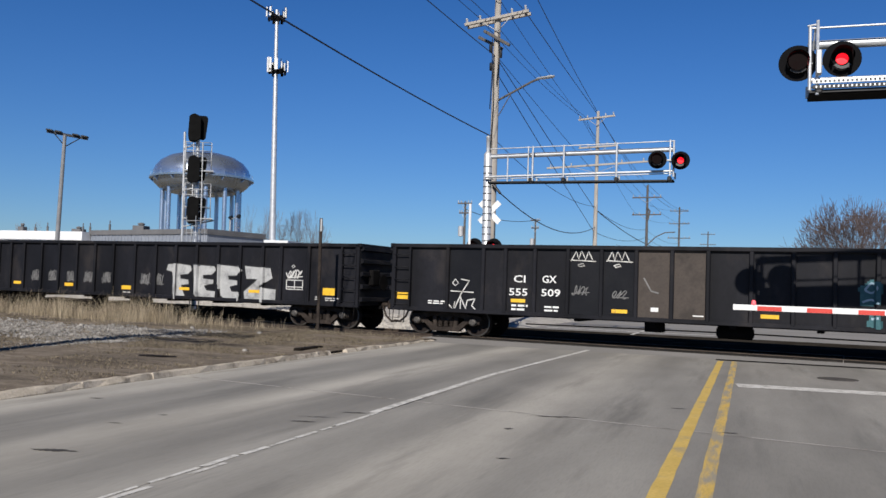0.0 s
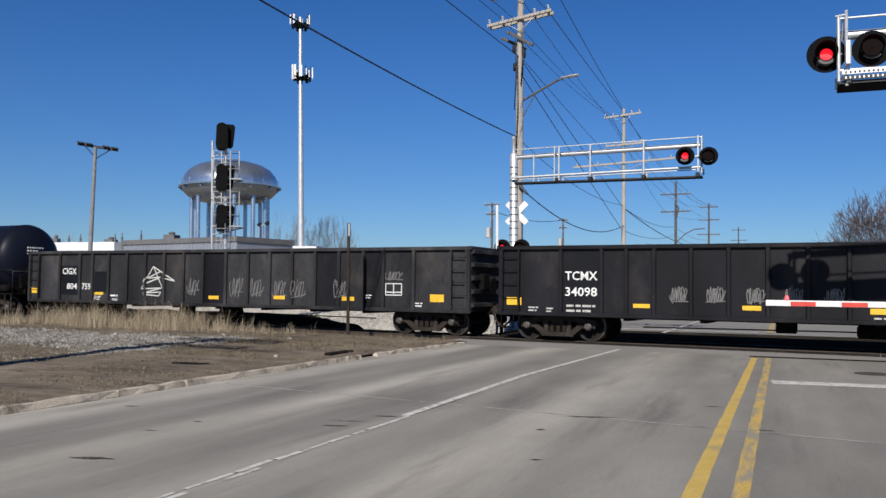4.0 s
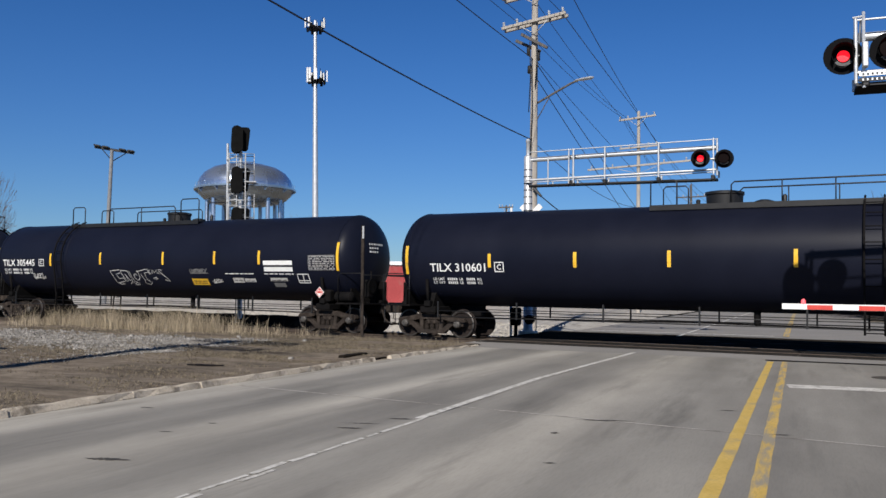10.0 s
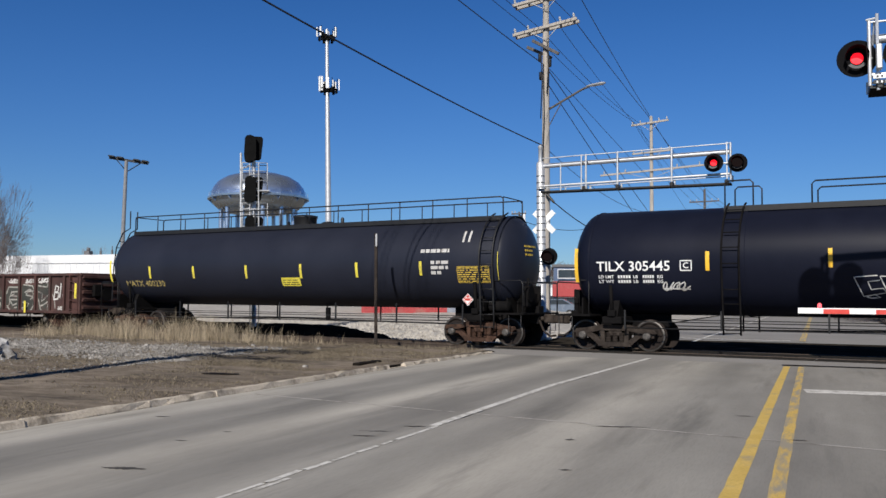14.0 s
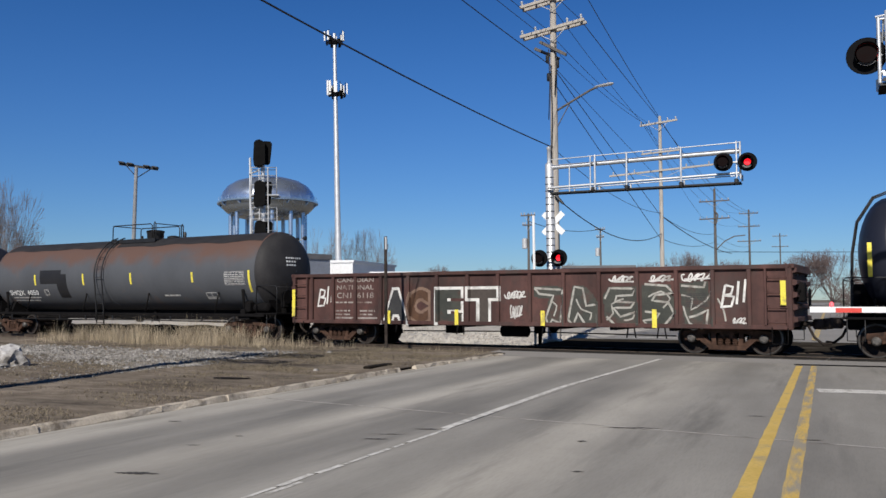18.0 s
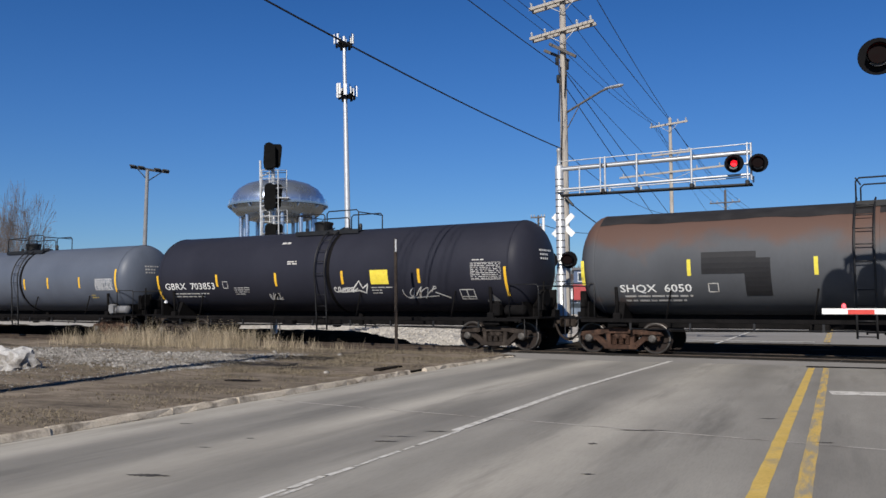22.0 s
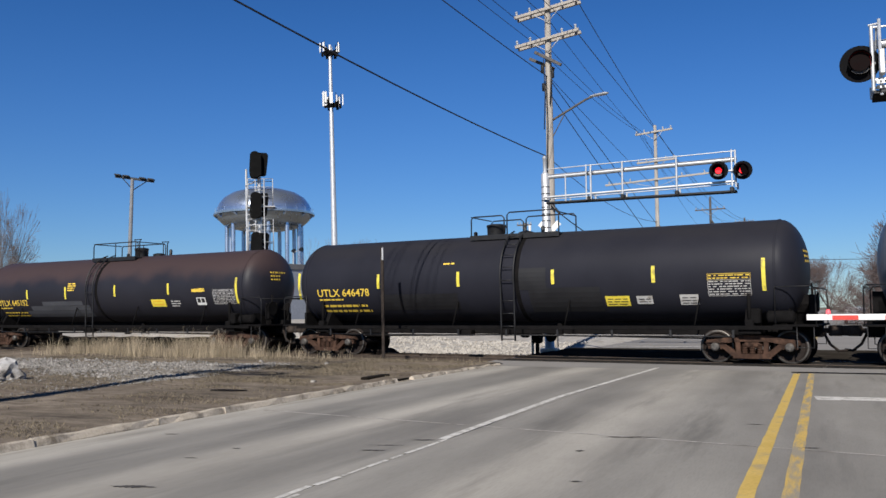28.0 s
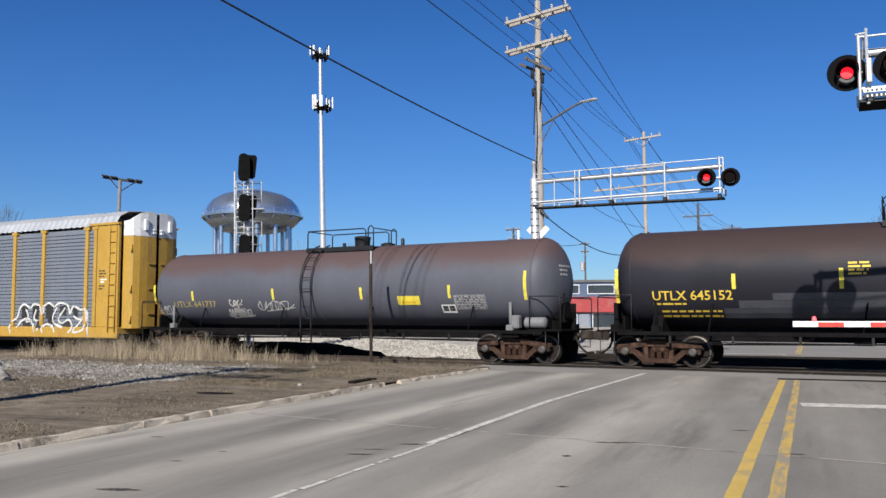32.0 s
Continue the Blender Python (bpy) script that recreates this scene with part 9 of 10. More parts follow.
RACK_LINES = [
    [(6.67, 0.71), (6.57, 1.07), (7.02, 1.39), (7.19, 1.78), (7.49, 1.94), (7.89, 1.77), (8.11, 1.94), (8.56, 1.84), (8.73, 1.53), (8.79, 1.84), (9.08, 1.98), (9.42, 1.81)],
    [(9.42, 1.81), (9.74, 1.97), (10.25, 1.88), (10.41, 1.53), (10.6, 1.83), (11.07, 1.69), (11.42, 1.71), (11.51, 1.09), (11.6, 0.6)],
    [(7.05, 0.95), (7.23, 1.19), (7.72, 1.34), (8.08, 1.08), (8.25, 0.76)],
    [(7.58, 1.73), (7.75, 1.44), (7.61, 1.2), (7.92, 1.24)],
    [(8.27, 1.72), (8.14, 1.32), (8.56, 1.15), (8.39, 0.84)],
    [(8.78, 0.76), (8.69, 0.96), (8.98, 1.1), (9.43, 0.96), (9.51, 0.76)],
    [(9.6, 1.79), (9.33, 1.39), (9.49, 1.11), (10.04, 0.97)],
    [(10.11, 1.78), (9.7, 1.32), (9.92, 1.15), (10.35, 1.29), (10.58, 0.97), (10.38, 0.75)],
    [(10.62, 1.43), (10.98, 1.3), (11.26, 1.43), (10.92, 1.09), (10.66, 0.79), (11.21, 0.86), (11.41, 1.09)]]
for line in RACK_LINES:
    mark(O_, "graffiti_stroke", M["tag_white"], lambda bm: stroke_faces(bm, curvy(line), 0.085, lambda x, z: ol(x, z, 0.006)), "white graffiti outline")
for cx, cz, rx, rz in ((7.48, 1.6, 0.2, 0.26), (8.2, 1.6, 0.2, 0.26), (9.09, 1.62, 0.22, 0.28), (9.95, 1.66, 0.2, 0.2), (10.72, 1.55, 0.14, 0.22), (7.62, 1.1, 0.25, 0.14), (8.5, 1.08, 0.2, 0.16), (10.1, 1.12, 0.3, 0.14), (9.2, 1.25, 0.2, 0.12)):
    mark(O_, "graffiti_fill", M["tag_black"], lambda bm: stroke_faces(bm, [(cx, cz - rz), (cx + rx * 0.1, cz), (cx, cz + rz)], rx * 2, ol), "dark graffiti fill")
sl = lambda x, z: Vector((x, -1.503, z))
mark(O_, "stencil", M["tag_black"], lambda bm: (bars(bm, hO - 1.1, 3.2, [0.4, 0.4, 0.3], sl, 0.05, 0.06), bars(bm, hO - 1.1, 2.6, [0.35, 0.3], sl, 0.05, 0.06)))
mark(O_, "stencil", M["white_letter"], lambda bm: bars(bm, hO - 1.0, 2.85, [0.35, 0.2], sl, 0.06, 0.04))

# ---------------- verge: grass, gravel, snow ----------------
def stones(name, label, count, place, size, material, seed):
    """Loose stones, each a small faceted lump, joined as one mass."""
    rg = random.Random(seed)
    V, F = [], []
    base = [(1, 0, 0), (-1, 0, 0), (0, 1, 0), (0, -1, 0), (0, 0, 1), (0, 0, -1)]
    tri = [(0, 2, 4), (2, 1, 4), (1, 3, 4), (3, 0, 4), (2, 0, 5), (1, 2, 5), (3, 1, 5), (0, 3, 5)]
    for _ in range(count):
        x, y, z = place(rg)
        s = rg.uniform(*size)
        a = rg.uniform(0, 6.3)
        k = len(V)
        for bxx, byy, bzz in base:
            j = rg.uniform(0.7, 1.25) * s
            V.append((x + (bxx * math.cos(a) - byy * math.sin(a)) * j, y + (bxx * math.sin(a) + byy * math.cos(a)) * j, z + bzz * j * 0.7))
        F += [(k + p, k + q, k + r) for p, q, r in tri]
    me = bpy.data.meshes.new(name)
    me.from_pydata(V, [], F)
    me.materials.append(material)
    return tagged(new(name, me), label, "gravel", "", "stuff")


def blades(name, label, count, place, material, seed, width=0.008, lie=0.4):
    """Dry stalks: thin bent strips, joined as one mass."""
    rg = random.Random(seed)
    V, F = [], []
    for _ in range(count):
        x, y, z, h = place(rg)
        a = rg.uniform(0, 6.3)
        lean = rg.uniform(0, lie) * h
        d = rg.uniform(0, 6.3)
        w = width * rg.uniform(0.6, 1.4)
        cx, cy = math.cos(a) * w, math.sin(a) * w
        k = len(V)
        for u, ww in ((0, 1), (0.5, 0.8), (1, 0.15)):
            ox, oy = math.cos(d) * lean * u * u, math.sin(d) * lean * u * u
            V += [(x + ox - cx * ww, y + oy - cy * ww, z + h * u), (x + ox + cx * ww, y + oy + cy * ww, z + h * u)]
        F += [(k, k + 1, k + 3, k + 2), (k + 2, k + 3, k + 5, k + 4)]
    me = bpy.data.meshes.new(name)
    me.from_pydata(V, [], F)
    me.materials.append(material)
    return tagged(new(name, me), label, "grass", "", "stuff")


def gravel_place(rg):
    while True:
        x, y = rg.uniform(-25, -12.6), rg.uniform(9.5, 19.6)
        k = noise.noise(Vector((x * 0.45, y * 0.45, 2)))
        dens = fall(y + 0.42 * (x + 13), 12.4, 14.2) * (1 - fall(y - 0.15 * x, 20.6, 22.4)) + 0.12
        if rg.random() < dens * (0.5 + 1.5 * k):
            return x, y, verge_height(x, y) + 0.006


stones("gravel_patch", "scattered pale grey gravel on the dirt verge", 20000, gravel_place, (0.008, 0.03), M["gravel"], 11)


def cobble_place(rg):
    while True:
        x, y = rg.uniform(-25, -13.0), rg.uniform(12.5, 19.6)
        if rg.random() < fall(y + 0.42 * (x + 13), 12.8, 14.8) * (0.6 + noise.noise(Vector((x * 0.6, y * 0.6, 6)))):
            return x, y, verge_height(x, y) + 0.008


stones("gravel_lumps", "larger grey stones lying among the gravel", 1800, cobble_place, (0.03, 0.075), M["gravel"], 14)


def bank_place(rg):
    x, d = rg.uniform(-40, -10.6), rg.uniform(5.8, 16)
    y = 24.6 - 0.1 * x + d
    return x, y, verge_far_height(x, y) + 0.01


stones("limestone_gravel", "loose pale limestone on the lot beyond the rails", 7000, bank_place, (0.03, 0.11), M["limestone"], 12)


def ballast_place(rg):
    x = rg.uniform(-42, -8.6)
    d = rg.uniform(-2.3, 2.3)
    return x, 24.6 - 0.1 * x + d, -0.17 - 0.13 * max(0, abs(d) - 1.7) + 0.005


stones("ballast_stones", "dark stones of the track ballast", 5000, ballast_place, (0.02, 0.05), M["ballast"], 13)


def tall_place(rg):
    while True:
        x = rg.uniform(-33, -13.0)
        d = rg.gauss(4.1, 0.7)
        y = 24.6 - 0.1 * x - d
        k = noise.noise(Vector((x * 0.7, y * 0.7, 9)))
        edge = fall(x, -27.5, -23.5) * (1 - 0.85 * fall(x, -17.5, -14.2))
        clump = noise.noise(Vector((x * 2.3, y * 2.3, 14)))
        if d > 2.9 and rg.random() < edge * (0.35 + 0.9 * k + 1.1 * clump):
            return x, y, verge_height(x, y) - 0.02, rg.triangular(0.1, 0.95, 0.4) * (0.45 + 0.55 * edge) * (0.8 + 0.5 * clump + 0.3 * k)


blades("tall_dry_grass", "stand of tall straw-coloured dry grass beside the rails", 6000, tall_place, M["straw"], 21, 0.0045, 0.6)


def short_place(rg):
    while True:
        x, y = rg.uniform(-26, -8.4), rg.uniform(7, 22.3)
        k = noise.noise(Vector((x * 0.3, y * 0.85, 4))) + 0.6 * noise.noise(Vector((x * 0.9, y * 2.6, 7)))
        near = fall(x + 0.42 * (y - 12), -14.5, -10.5)
        if abs(x + 10.1) < 0.55 and abs(y - 12.8) < 0.22:
            continue
        if rg.random() < (0.3 + 0.7 * near * fall(y, 10.5, 15)) * (0.32 + 1.5 * k):
            return x, y, verge_height(x, y) - 0.01, rg.uniform(0.015, 0.06)


blades("short_dead_grass", "thin matted dead grass over the dirt verge", 62000, short_place, M["thatch"], 22, 0.006, 2.2)


def rim_place(rg):
    x = rg.uniform(-20, -8.8)
    d = rg.uniform(1.9, 3.1)
    y = 24.6 - 0.1 * x - d
    return x, y, verge_height(x, y) - 0.02, rg.uniform(0.05, 0.22)


blades("trackside_weeds", "dead brown weeds along the edge of the ballast", 2500, rim_place, M["thatch"], 23, 0.006)

bm = B()
bmesh.ops.create_icosphere(bm, subdivisions=4, radius=1.0)
for v in bm.verts:
    n_ = 0.3 * noise.noise(v.co * 1.7) + 0.2 * noise.noise(v.co * 4) + 0.1 * noise.noise(v.co * 9)
    v.co *= 1 + n_
    v.co = Vector((v.co.x * 0.75, v.co.y * 0.5, max(-0.1, v.co.z) * 0.46))
lump = tagged(part("snow_lump", bm, M["snow"], None, "", True), "dirty lump of old snow on the verge", "snow")
lump.matrix_basis = pose(-16.45, 12.85, 0.05, 0, 0, 20)
for px, py, s in ((-12.2, 19.6, 0.1), (-9.6, 14.9, 0.06), (-17.2, 18.6, 0.09), (-14.9, 20.4, 0.07)):
    bm = B()
    bmesh.ops.create_icosphere(bm, subdivisions=2, radius=s)
    for v in bm.verts:
        v.co *= 1 + 0.35 * noise.noise(v.co * 9 + Vector((px, py, 0)))
        v.co.z *= 0.6
    r_ = tagged(part("rock", bm, M["gravel"], None, "", True), "small pale rock on the verge", "rock", "rocks on the verge")
    r_.location = (px, py, verge_height(px, py) + s * 0.2)
for (xa, ya), (xb, yb), w in (((-10.42, 12.72), (-9.76, 12.9), 0.2), ((-12.9, 19.2), (-11.6, 19.5), 0.06), ((-15.2, 18.2), (-14.2, 18.35), 0.1)):
    bm = B()
    v = []
    for k in range(18):
        q = 2 * math.pi * k / 18
        px = (xa + xb) / 2 + (xb - xa) / 2 * math.cos(q)
        py = (ya + yb) / 2 + (yb - ya) / 2 * math.cos(q) + w * math.sin(q) * (1 + 0.7 * noise.noise(Vector((q * 1.7, xa, 0))))
        v.append(bm.verts.new((px, py, verge_height(px, py) + 0.012)))
    bm.faces.new(v)
    tagged(part("mud_hollow", bm, M["rope"]), "dark wet hollow in the dirt", "mud", "", "structure")

# ties under the rails, clear of the crossing
bm = B()
bx(bm, -0.115, 0.115, -1.3, 1.3, -0.3, -0.162, 0.012)
tie_me = part("tie", bm, M["tie"], bed).data
first_tie = bpy.data.objects["tie"]
first_tie.matrix_basis = bed.matrix_basis.inverted() @ track_pose(-9.3)
rg = random.Random(31)
for k in range(1, 70):
    shared("tie", tie_me, bed, bed.matrix_basis.inverted() @ track_pose(-9.3 - 0.52 * k + rg.uniform(-0.03, 0.03)) @ pose(0, rg.uniform(-0.05, 0.05), 0, 0, 0, rg.uniform(-1.5, 1.5)))

# ---------------- trees ----------------
def fan_tree(name, label, seed, height, width, material, limbs=11, deep=5):
    """A leafless tree whose limbs fan out from a short trunk into a dense half-round crown."""
    rg = random.Random(seed)
    t = thing(name, label, "tree")
    wood, fine = B(), B()
    rod(wood, (0, 0, -0.3), (0, 0, 1.2), 0.32, 0.26, 9, False)

    def fork(p, way, length, r, lev):
        q = p
        for i in range(2):
            way = (way + Vector((rg.gauss(0, 0.09), rg.gauss(0, 0.09), rg.gauss(0.02, 0.06)))).normalized()
            e = q + way * (length / 2)
            rod(wood if lev < 2 else fine, q, e, max(r * (1 - 0.2 * i), 0.021), max(r * (0.8 - 0.2 * i), 0.018), 6 if lev < 2 else 3, False)
            q = e
        if lev < deep:
            for _ in range(3 if lev in (1, 2, 3) else 2):
                side = (way + Vector((rg.gauss(0, 0.3), rg.gauss(0, 0.3), rg.gauss(0.03, 0.26)))).normalized()
                fork(q, side, length * rg.uniform(0.62, 0.95), r * rg.uniform(0.5, 0.65), lev + 1)
    for k in range(limbs):
        a, up = 2.4 * k, math.radians(18 + 68 * ((k * 0.618) % 1))
        fork(Vector((0, 0, rg.uniform(0.5, 1.2))), Vector((math.cos(a) * math.cos(up), math.sin(a) * math.cos(up), math.sin(up))), height * rg.uniform(0.24, 0.3), 0.15, 0)
    top = max(v.co.z for v in fine.verts)
    wide = max(abs(v.co.x) for v in fine.verts)
    for bm in (wood, fine):
        for v in bm.verts:
            v.co.z *= height / top
            v.co.x *= width / wide
            v.co.y *= width / wide
    part("trunk", wood, M["bark"], t)
    part("crown", fine, material, t, "leafless twigs")
    return t


T1 = fan_tree("bare_tree", "broad bare tree with a dense half-round crown of ruddy twigs", 5, 9.9, 6.4, M["twig_red"], 12, 6)
T1.matrix_basis = pose(6.8, 71.6, -0.2)
T2 = fan_tree("bare_tree", "tall bare tree with a hazy crown of grey twigs", 8, 12.2, 4.0, M["twig"], 12, 6)
T2.matrix_basis = pose(-61.4, 48.6, -0.2)
T3 = fan_tree("bare_tree", "slim bare tree with open crooked branches", 14, 12.0, 4.3, M["twig"], 8, 5)
T3.matrix_basis = pose(-63.2, 100.9, -0.2, 0, 0, 40)
for tr, x, y, s, a in ((T1, 14.5, 70, 1.05, 60), (T1, 10.5, 84, 1.1, 190), (T1, 19.5, 78, 1.2, 120), (T1, 7.4, 95, 0.8, 250), (T2, -74, 57, 0.95, 80), (T3, -60.0, 102.8, 0.97, 130), (T3, -57.4, 104.2, 1.0, 260), (T3, -96, 92, 0.75, 200), (T2, -88, 72, 0.85, 10)):
    c = copy_thing(tr, pose(x, y, -0.2, 0, 0, a))
    c.scale = (s, s, s)
for x, y, s in ((4.6, 69.5, 0.5), (5.8, 67.5, 0.42), (7.4, 69.0, 0.5), (4.9, 76, 0.6), (6.2, 80, 0.62), (9.3, 67.5, 0.5), (12.6, 66.5, 0.46), (16.5, 68, 0.55), (11, 74, 0.5)):
    c = copy_thing(T1, pose(x, y, -0.25, 0, 0, 37 * x))
    c.scale = (s * 1.5, s * 1.3, s)
    tagged(c, "low dense bare shrub beside the road", "shrub", "shrubs by the road")
rg = random.Random(77)
for k, (x, y, s) in enumerate(((-32.5, 215, 1.42), (-19.5, 222, 1.2), (-23.5, 228, 1.25), (-4.5, 214, 1.36), (0.8, 224, 1.45), (-40.5, 226, 1.2), (-83, 230, 1.2), (-61, 218, 1.2), (-53, 228, 1.15), (-70, 236, 1.2), (-94, 240, 1.2), (-108, 236, 1.3), (14, 210, 1.3), (22, 225, 1.4), (-12, 250, 1.3), (-46, 240, 1.25))):
    c = copy_thing(T1, pose(x, y, -0.3, 0, 0, rg.uniform(0, 360)))
    c.scale = (s * rg.uniform(0.9, 1.3), s, s)
    tagged(c, "distant bare tree in the hazy treeline", "tree", "trees of the far treeline")

# ---------------- buildings beyond the rails ----------------
def building(name, label, ax, ay, cx, cy, depth, height, material, roof=0.35, ribs=0.6, gable=0.0, doors=(), windows=(), trim="wall_white"):
    """A low metal-sided building whose front runs from (ax, ay) to (cx, cy)."""
    ln = math.hypot(cx - ax, cy - ay)
    a = math.degrees(math.atan2(cy - ay, cx - ax))
    b = thing(name, label, "building", pose(ax, ay, -0.22, 0, 0, a))
    for nm, x0, x1, y0, y1 in (("wall_front", 0, ln, 0, 0.2), ("wall_back", 0, ln, depth - 0.2, depth), ("wall_side", 0, 0.2, 0.2, depth - 0.2), ("wall_side", ln - 0.2, ln, 0.2, depth - 0.2)):
        bm = B()
        bx(bm, x0, x1, y0, y1, 0, height)
        part(nm, bm, material, b)
    if ribs:
        bm = B()
        for px in np.arange(0.3, ln, ribs):
            bx(bm, px - 0.04, px + 0.04, -0.05, 0.0, 0.05, height - 0.02)
        part("wall_ribs", bm, material, b)
    bm = B()
    if gable:
        prof = [(-0.2, height - 0.02), (ln / 2, height + gable), (ln + 0.2, height - 0.02), (ln + 0.2, height + 0.15), (ln / 2, height + gable + 0.18), (-0.2, height + 0.15)]
        va = [bm.verts.new((px, -0.25, pz)) for px, pz in prof]
        vb = [bm.verts.new((px, depth + 0.25, pz)) for px, pz in prof]
        for i in range(6):
            bm.faces.new((va[i], va[(i + 1) % 6], vb[(i + 1) % 6], vb[i]))
        bm.faces.new((va[0], va[5], va[4], va[1]))
        bm.faces.new((va[1], va[4], va[3], va[2]))
        g1 = [bm.verts.new((px, -0.002, pz)) for px, pz in ((0, height), (ln, height), (ln / 2, height + gable))]
        bm.faces.new(g1)
    else:
        bx(bm, -0.15, ln + 0.15, -0.15, depth + 0.15, height, height + roof)
    part("roof", bm, M["roof_dark"] if not gable and material in (M["wall_grey"], M["wall_blue"]) else M["wall_white"], b)
    for x0, x1, z1 in doors:
        bm = B()
        bx(bm, x0, x1, -0.08, -0.05 + 0.04, 0.05, z1)
        d = part("door", bm, M["wall_grey"] if material is not M["wall_grey"] else M["wall_white"], b)
    for x0, x1, z0, z1 in windows:
        bm = B()
        bx(bm, x0, x1, -0.03, 0.01, z0, z1)
        w = part("window", bm, M["window"], b)
        bm = B()
        for q in ((x0 - 0.06, x1 + 0.06, z0 - 0.06, z0), (x0 - 0.06, x1 + 0.06, z1, z1 + 0.06), (x0 - 0.06, x0, z0, z1), (x1, x1 + 0.06, z0, z1)):
            bx(bm, q[0], q[1], -0.06, 0.0, q[2], q[3])
        part("window_frame", bm, M[trim], w)
    return b


b1 = building("warehouse", "long low warehouse with a white roof edge", -97.9, 77.05, -72.74, 77.96, 18, 5.6, M["wall_white"], 1.0, 0.9, 0, ((5, 9, 4), (14, 18, 4)))
b2 = building("warehouse", "blue-grey metal warehouse with a ribbed wall", -72.52, 79.22, -53.06, 74.37, 8, 6.3, M["wall_grey"], 0.55, 0.6, 0, ((4.2, 9.4, 3.6),), ((8.6, 10.4, 4.7, 5.5),))
bm = B()
bx(bm, 11.75, 15.2, -0.16, -0.06, 4.4, 5.45, 0.02)
board = part("sign_board", bm, M["wall_white"], b2, "white sign board with a dark border")
for x0, x1, z0, z1 in ((11.75, 15.2, 4.4, 4.48), (11.75, 15.2, 5.37, 5.45), (11.75, 11.87, 4.48, 5.37), (15.08, 15.2, 4.48, 5.37), (12.3, 13.0, 4.72, 5.15), (13.25, 13.9, 4.72, 5.15), (14.1, 14.7, 4.72, 5.15)):
    bm = B()
    bx(bm, x0, x1, -0.175, -0.162, z0, z1)
    part("sign_bar", bm, M["wall_blue"], board)
for px, py, z, w, h in ((-85.4, 81.5, 6.36, 0.8, 1.1), (-82.8, 81.0, 6.36, 0.25, 1), (-80.9, 81.0, 6.36, 0.22, 1.2), (-75.6, 80.5, 6.36, 1.2, 0.7), (-74.8, 80.3, 6.36, 0.22, 1.1), (-74.2, 80.8, 6.36, 0.22, 1.2), (-70.6, 80.0, 6.60, 0.22, 1.2), (-65.7, 79.5, 6.60, 1.4, 0.9)):
    u = thing("rooftop_unit", "dark rooftop ventilator on the warehouse", "ventilator", pose(px, py, z, 0, 0, 8))
    bm = B()
    bx(bm, -w / 2, w / 2, -w / 2, w / 2, 0, h * 0.7, 0.05)
    lathe(bm, "z", [(h * 0.7, w * 0.2), (h, w * 0.3), (h + 0.1, w * 0.1)], 10)
    part("housing", bm, M["roof_dark"], u)
b3 = building("shed", "white metal shed with a flat roof and one shaded side", -56.9, 87.2, -51.6, 88.0, 15.4, 6.2, M["wall_white"], 0.3, 0.5, 0, ((1.4, 3.6, 3.5),))
b4 = building("workshop", "red corrugated steel workshop with a white roof edge", -29.2, 52.4, -20.2, 56.4, 9, 3.45, M["wall_red"], 0.25, 0.22, 0, ((6.0, 7.2, 2.3),))
b5 = building("shop", "dark blue shop with a red fascia and wide windows", -21.0, 71.9, -15.2, 73.6, 9, 4.45, M["wall_blue"], 0.22, 0, 0, ((2.6, 3.5, 1.75),), ((0.3, 2.4, 0.4, 1.75), (3.8, 5.8, 0.4, 1.75), (0.4, 2.6, 3.5, 4.2), (3.4, 5.6, 3.5, 4.2)))
bm = B()
bx(bm, -0.1, 6.15, -0.35, -0.06, 1.85, 3.2, 0.04)
part("fascia", bm, M["wall_red"], b5, "red fascia board")
b6 = building("house", "low tan house beyond the road", 12, 105, 24, 108, 9, 3.2, M["wall_tan"], 0.4, 0, 1.6, ((5, 6, 2.1),), ((1.5, 3.0, 1.0, 2.2), (8, 9.6, 1.0, 2.2)))
b8 = building("store", "pale block store front far along the road", -27.5, 150, -14.0, 152, 12, 5.2, M["wall_tan"], 0.5, 0, 0, ((6, 7.4, 2.4),), ((1.0, 4.6, 0.9, 2.7), (8.4, 12.4, 0.9, 2.7)))
b7 = building("house", "low white house among the trees", -46, 150, -34, 153, 9, 3.4, M["wall_white"], 0.4, 0, 1.8, ((5, 6, 2.1),), ((1.5, 3.0, 1.0, 2.2), (8, 9.6, 1.0, 2.2)))


# ---------------- parked vehicles beyond the rails ----------------
def car_body(name, label, x, y, turn, paint):
    c = thing(name, label, "car", pose(x, y, 0.0, 0, 0, turn))
    bm = B()
    side = [(-2.2, 0.35), (-2.25, 0.75), (-1.9, 0.92), (-1.2, 0.98), (-0.6, 1.42), (0.9, 1.45), (1.7, 1.0), (2.2, 0.92), (2.28, 0.6), (2.2, 0.32)]
    prism(bm, side, -0.88, 0.88)
    bmesh.ops.recalc_face_normals(bm, faces=bm.faces)
    part("body", bm, paint, c)
    for s in (-1, 1):
        bm = B()
        prism(bm, [(-1.05, 1.0), (-0.55, 1.36), (0.85, 1.38), (1.5, 1.02)], s * 0.885 - 0.004, s * 0.885 + 0.004)
        part("side_window", bm, M["window"], c)
        for px in (-1.4, 1.4):
            bm = B()
            lathe(bm, "y", [(-0.1, 0.18), (-0.11, 0.3), (0.11, 0.3), (0.1, 0.18)], 18, origin=(px, s * 0.8, 0.31))
            w = part("wheel", bm, M["tyre"], c)
            bm = B()
            lathe(bm, "y", [(-0.005, 0.04), (0.005, 0.17)], 14, origin=(px, s * 0.92, 0.31))
            part("rim", bm, M["galv"], w)
    return c


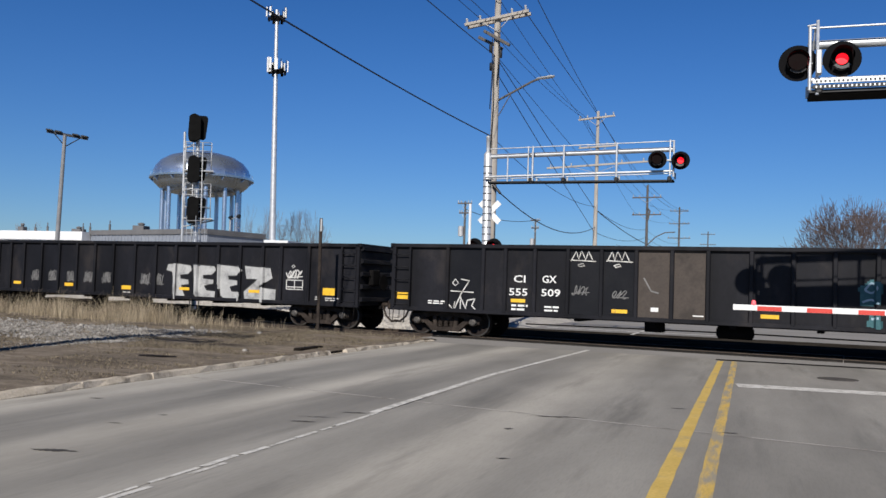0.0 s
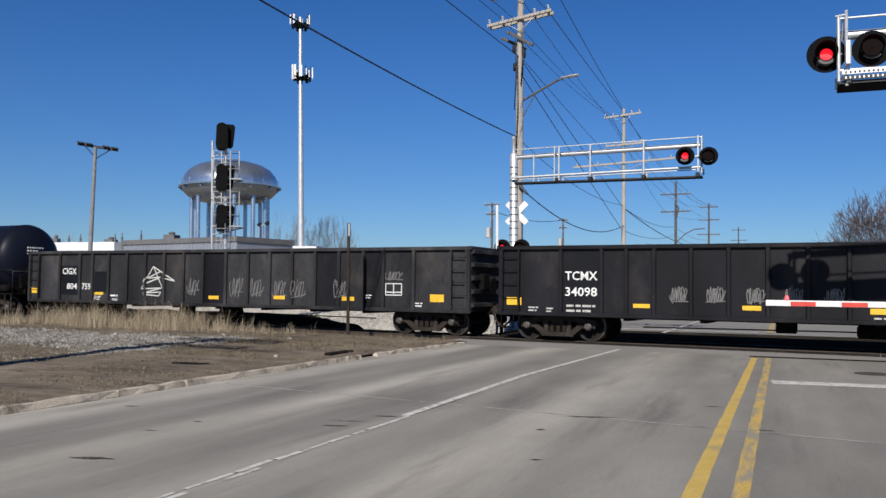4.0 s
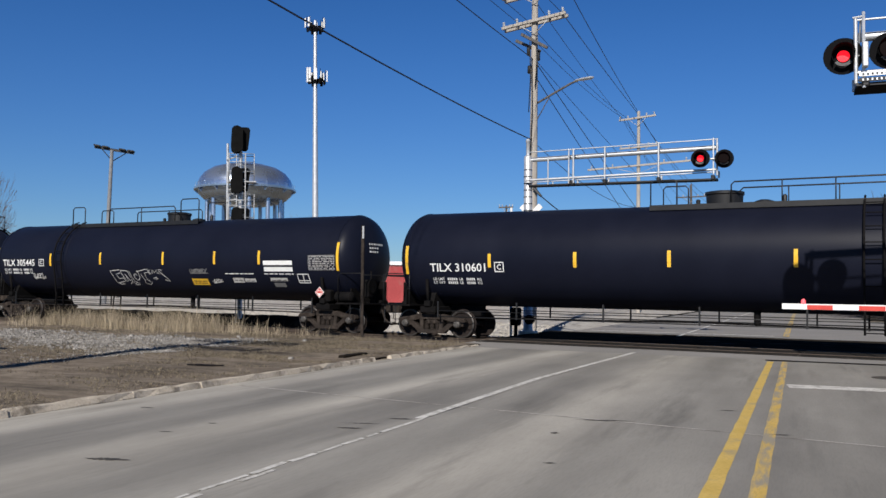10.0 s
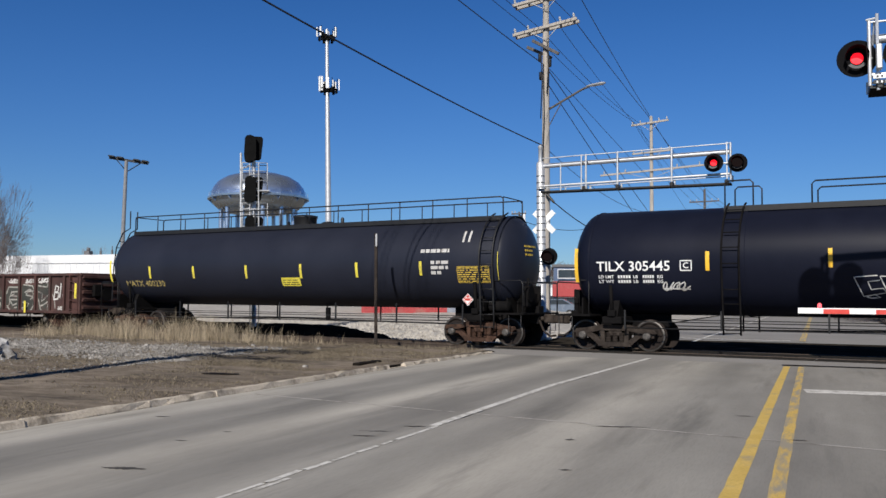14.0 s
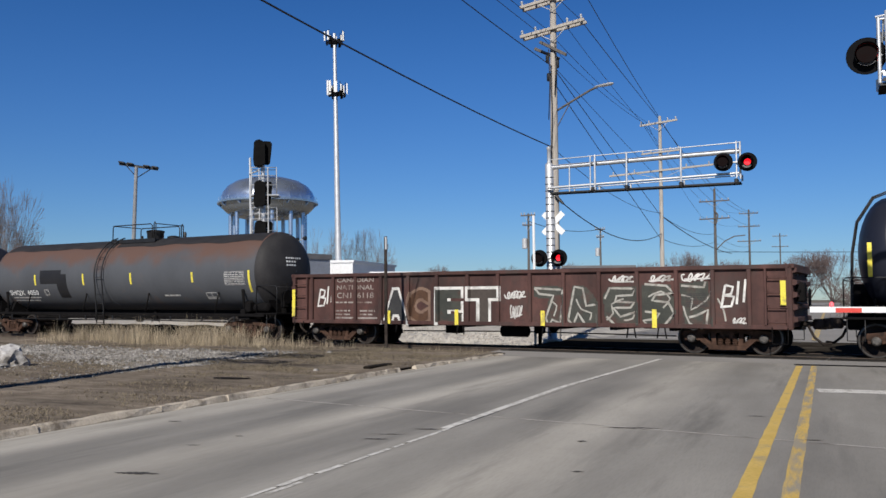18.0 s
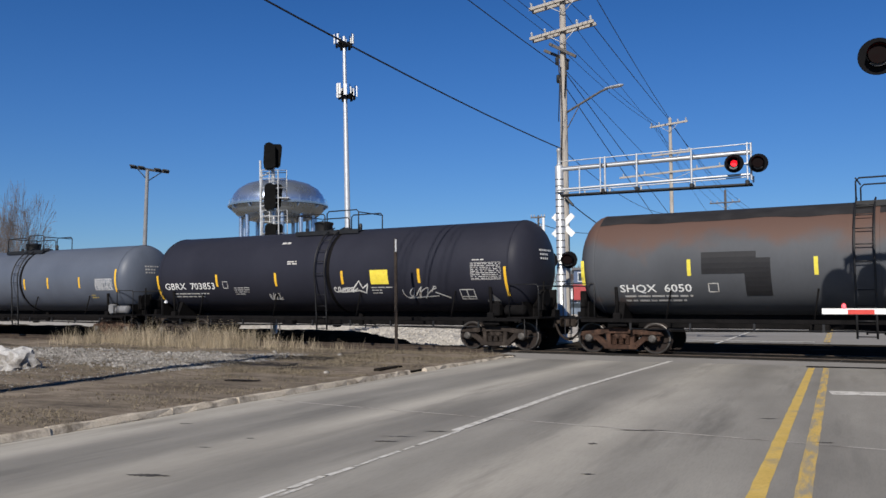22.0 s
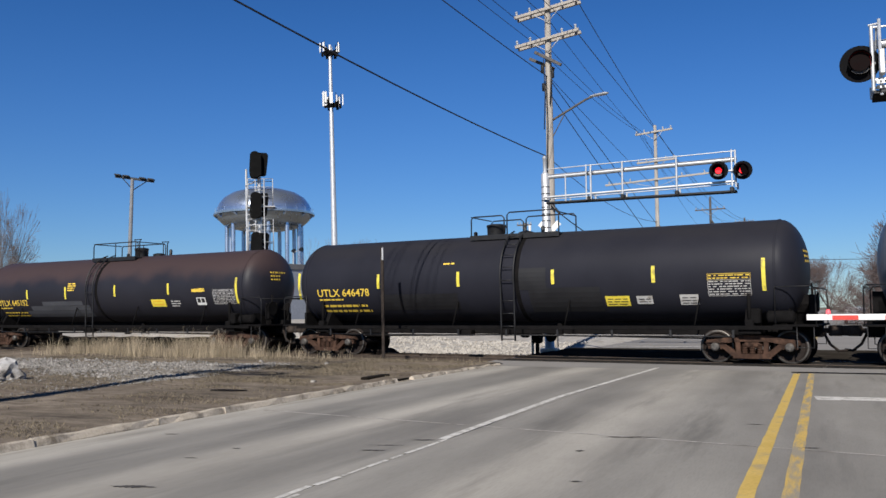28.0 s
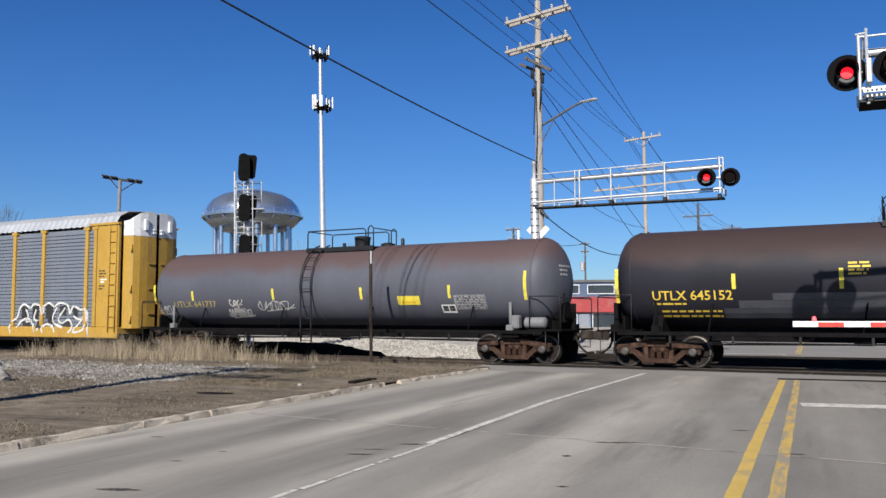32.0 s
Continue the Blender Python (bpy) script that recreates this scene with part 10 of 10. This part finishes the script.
def round_sign(x, y, z, r):
    s = thing("road_sign", "round road sign on a slim steel post, seen from behind", "road sign", pose(x, y, -0.25))
    bm = B()
    lathe(bm, "y", [(-0.01, 0.01), (-0.01, r), (0.01, r), (0.01, 0.01)], 24, origin=(0, 0, z))
    part("disc", bm, M["white"], s, "", True)
    bm = B()
    bx(bm, -0.035, 0.035, 0.012, 0.05, 0, z + r * 0.6)
    part("post", bm, M["galv_dull"], s)


round_sign(-8.75, 92, 3.5, 0.46)
car_body("parked_car", "dark red car waiting on the road beyond the crossing", -6.6, 88, 90, M["car_red"])
car_body("parked_car", "pale car beside the store", -22.5, 141, 4, M["car_white"])
car_body("parked_car", "red car beside the store", -17.5, 140, 8, M["car_red"])
car_body("parked_car", "white car waiting beyond the crossing", 2.4, 82, 90, M["car_white"])
car_body("parked_car", "blue-grey car parked before the shop", -19.5, 66.5, 12, M["car_blue"])
car_body("parked_car", "white car parked before the shop", -25.5, 64.8, 12, M["car_white"])


# ---------------- movement ----------------
TRAVEL = [
    (0.0, 0.140), (0.5, 3.071), (1.0, 6.011), (1.5, 8.968), (2.0, 11.938), (2.5, 14.919), (3.0, 17.908), (3.5, 20.903),
    (4.0, 23.905), (4.5, 26.915), (5.0, 29.931), (5.5, 32.960), (6.0, 36.007), (6.5, 39.071), (7.0, 42.150), (7.5, 45.244),
    (8.0, 48.367), (8.5, 51.532), (9.0, 54.749), (9.5, 58.006), (10.0, 61.256), (10.5, 64.486), (11.0, 67.703), (11.5, 70.911),
    (12.0, 74.119), (12.5, 77.342), (13.0, 80.586), (13.5, 83.849), (14.0, 87.130), (14.5, 90.429), (15.0, 93.743), (15.5, 97.070),
    (16.0, 100.412), (16.5, 103.767), (17.0, 107.137), (17.5, 110.526), (18.0, 113.931), (18.5, 117.344), (19.0, 120.767), (19.5, 124.205),
    (20.0, 127.659), (20.5, 131.129), (21.0, 134.612), (21.5, 138.110), (22.0, 141.627), (22.5, 145.175), (23.0, 148.770), (23.5, 152.405),
    (24.0, 156.028), (24.5, 159.631), (25.0, 163.230), (25.5, 166.832), (26.0, 170.448), (26.5, 174.079), (27.0, 177.725), (27.5, 181.383),
    (28.0, 185.056), (28.5, 188.741), (29.0, 192.441), (29.5, 196.153), (30.0, 199.883), (30.5, 203.636), (31.0, 207.410), (31.5, 211.201),
    (32.0, 215.002),
]


def travelled(t):
    return float(np.interp(t, [q[0] for q in TRAVEL], [q[1] for q in TRAVEL]))


def shade(x, y, z, a):
    """A shutter before its lens, or swung aside against the hood."""
    return pose(x + 0.165 * a / 84, y, z, 0, 0, a)


def motions():
    for car, off in CARS:
        walk(car, [(t, track_pose(off + s)) for t, s in TRAVEL])
    # wheels roll as far as the train goes
    turns = []
    for k in range(32 * 15 + 1):
        t = k / 15
        turns.append((t, math.degrees(travelled(t) / WHEEL_R)))
    for w in WHEELS:
        x, y, z = w.location
        walk(w, [(t, pose(x, y, z, 0, a, 0)) for t, a in turns])
    # the lamps flash in turn: each added shutter stands aside for about 0.6 s
    for sh, side in SHUTTERS:
        x, y, z = sh.location
        late = 0.085 if sh.parent.parent is near else 0.0
        rows, t, k = [], -0.347 + (0 if side == "R" else 0.602), 0
        t -= 1.2065
        while t < 32.1:
            for dt, a in ((late - 0.05, 0), (late - 0.005, 84), (0.575, 84), (0.62, 0)):
                if 0 < t + dt < 32:
                    rows.append((t + dt, shade(x, y, z, a)))
            t += 1.2065
        first = 84 if side == "R" else 0
        walk(sh, [(0, shade(x, y, z, first))] + rows + [(32, rows[-1][1])])


motions()
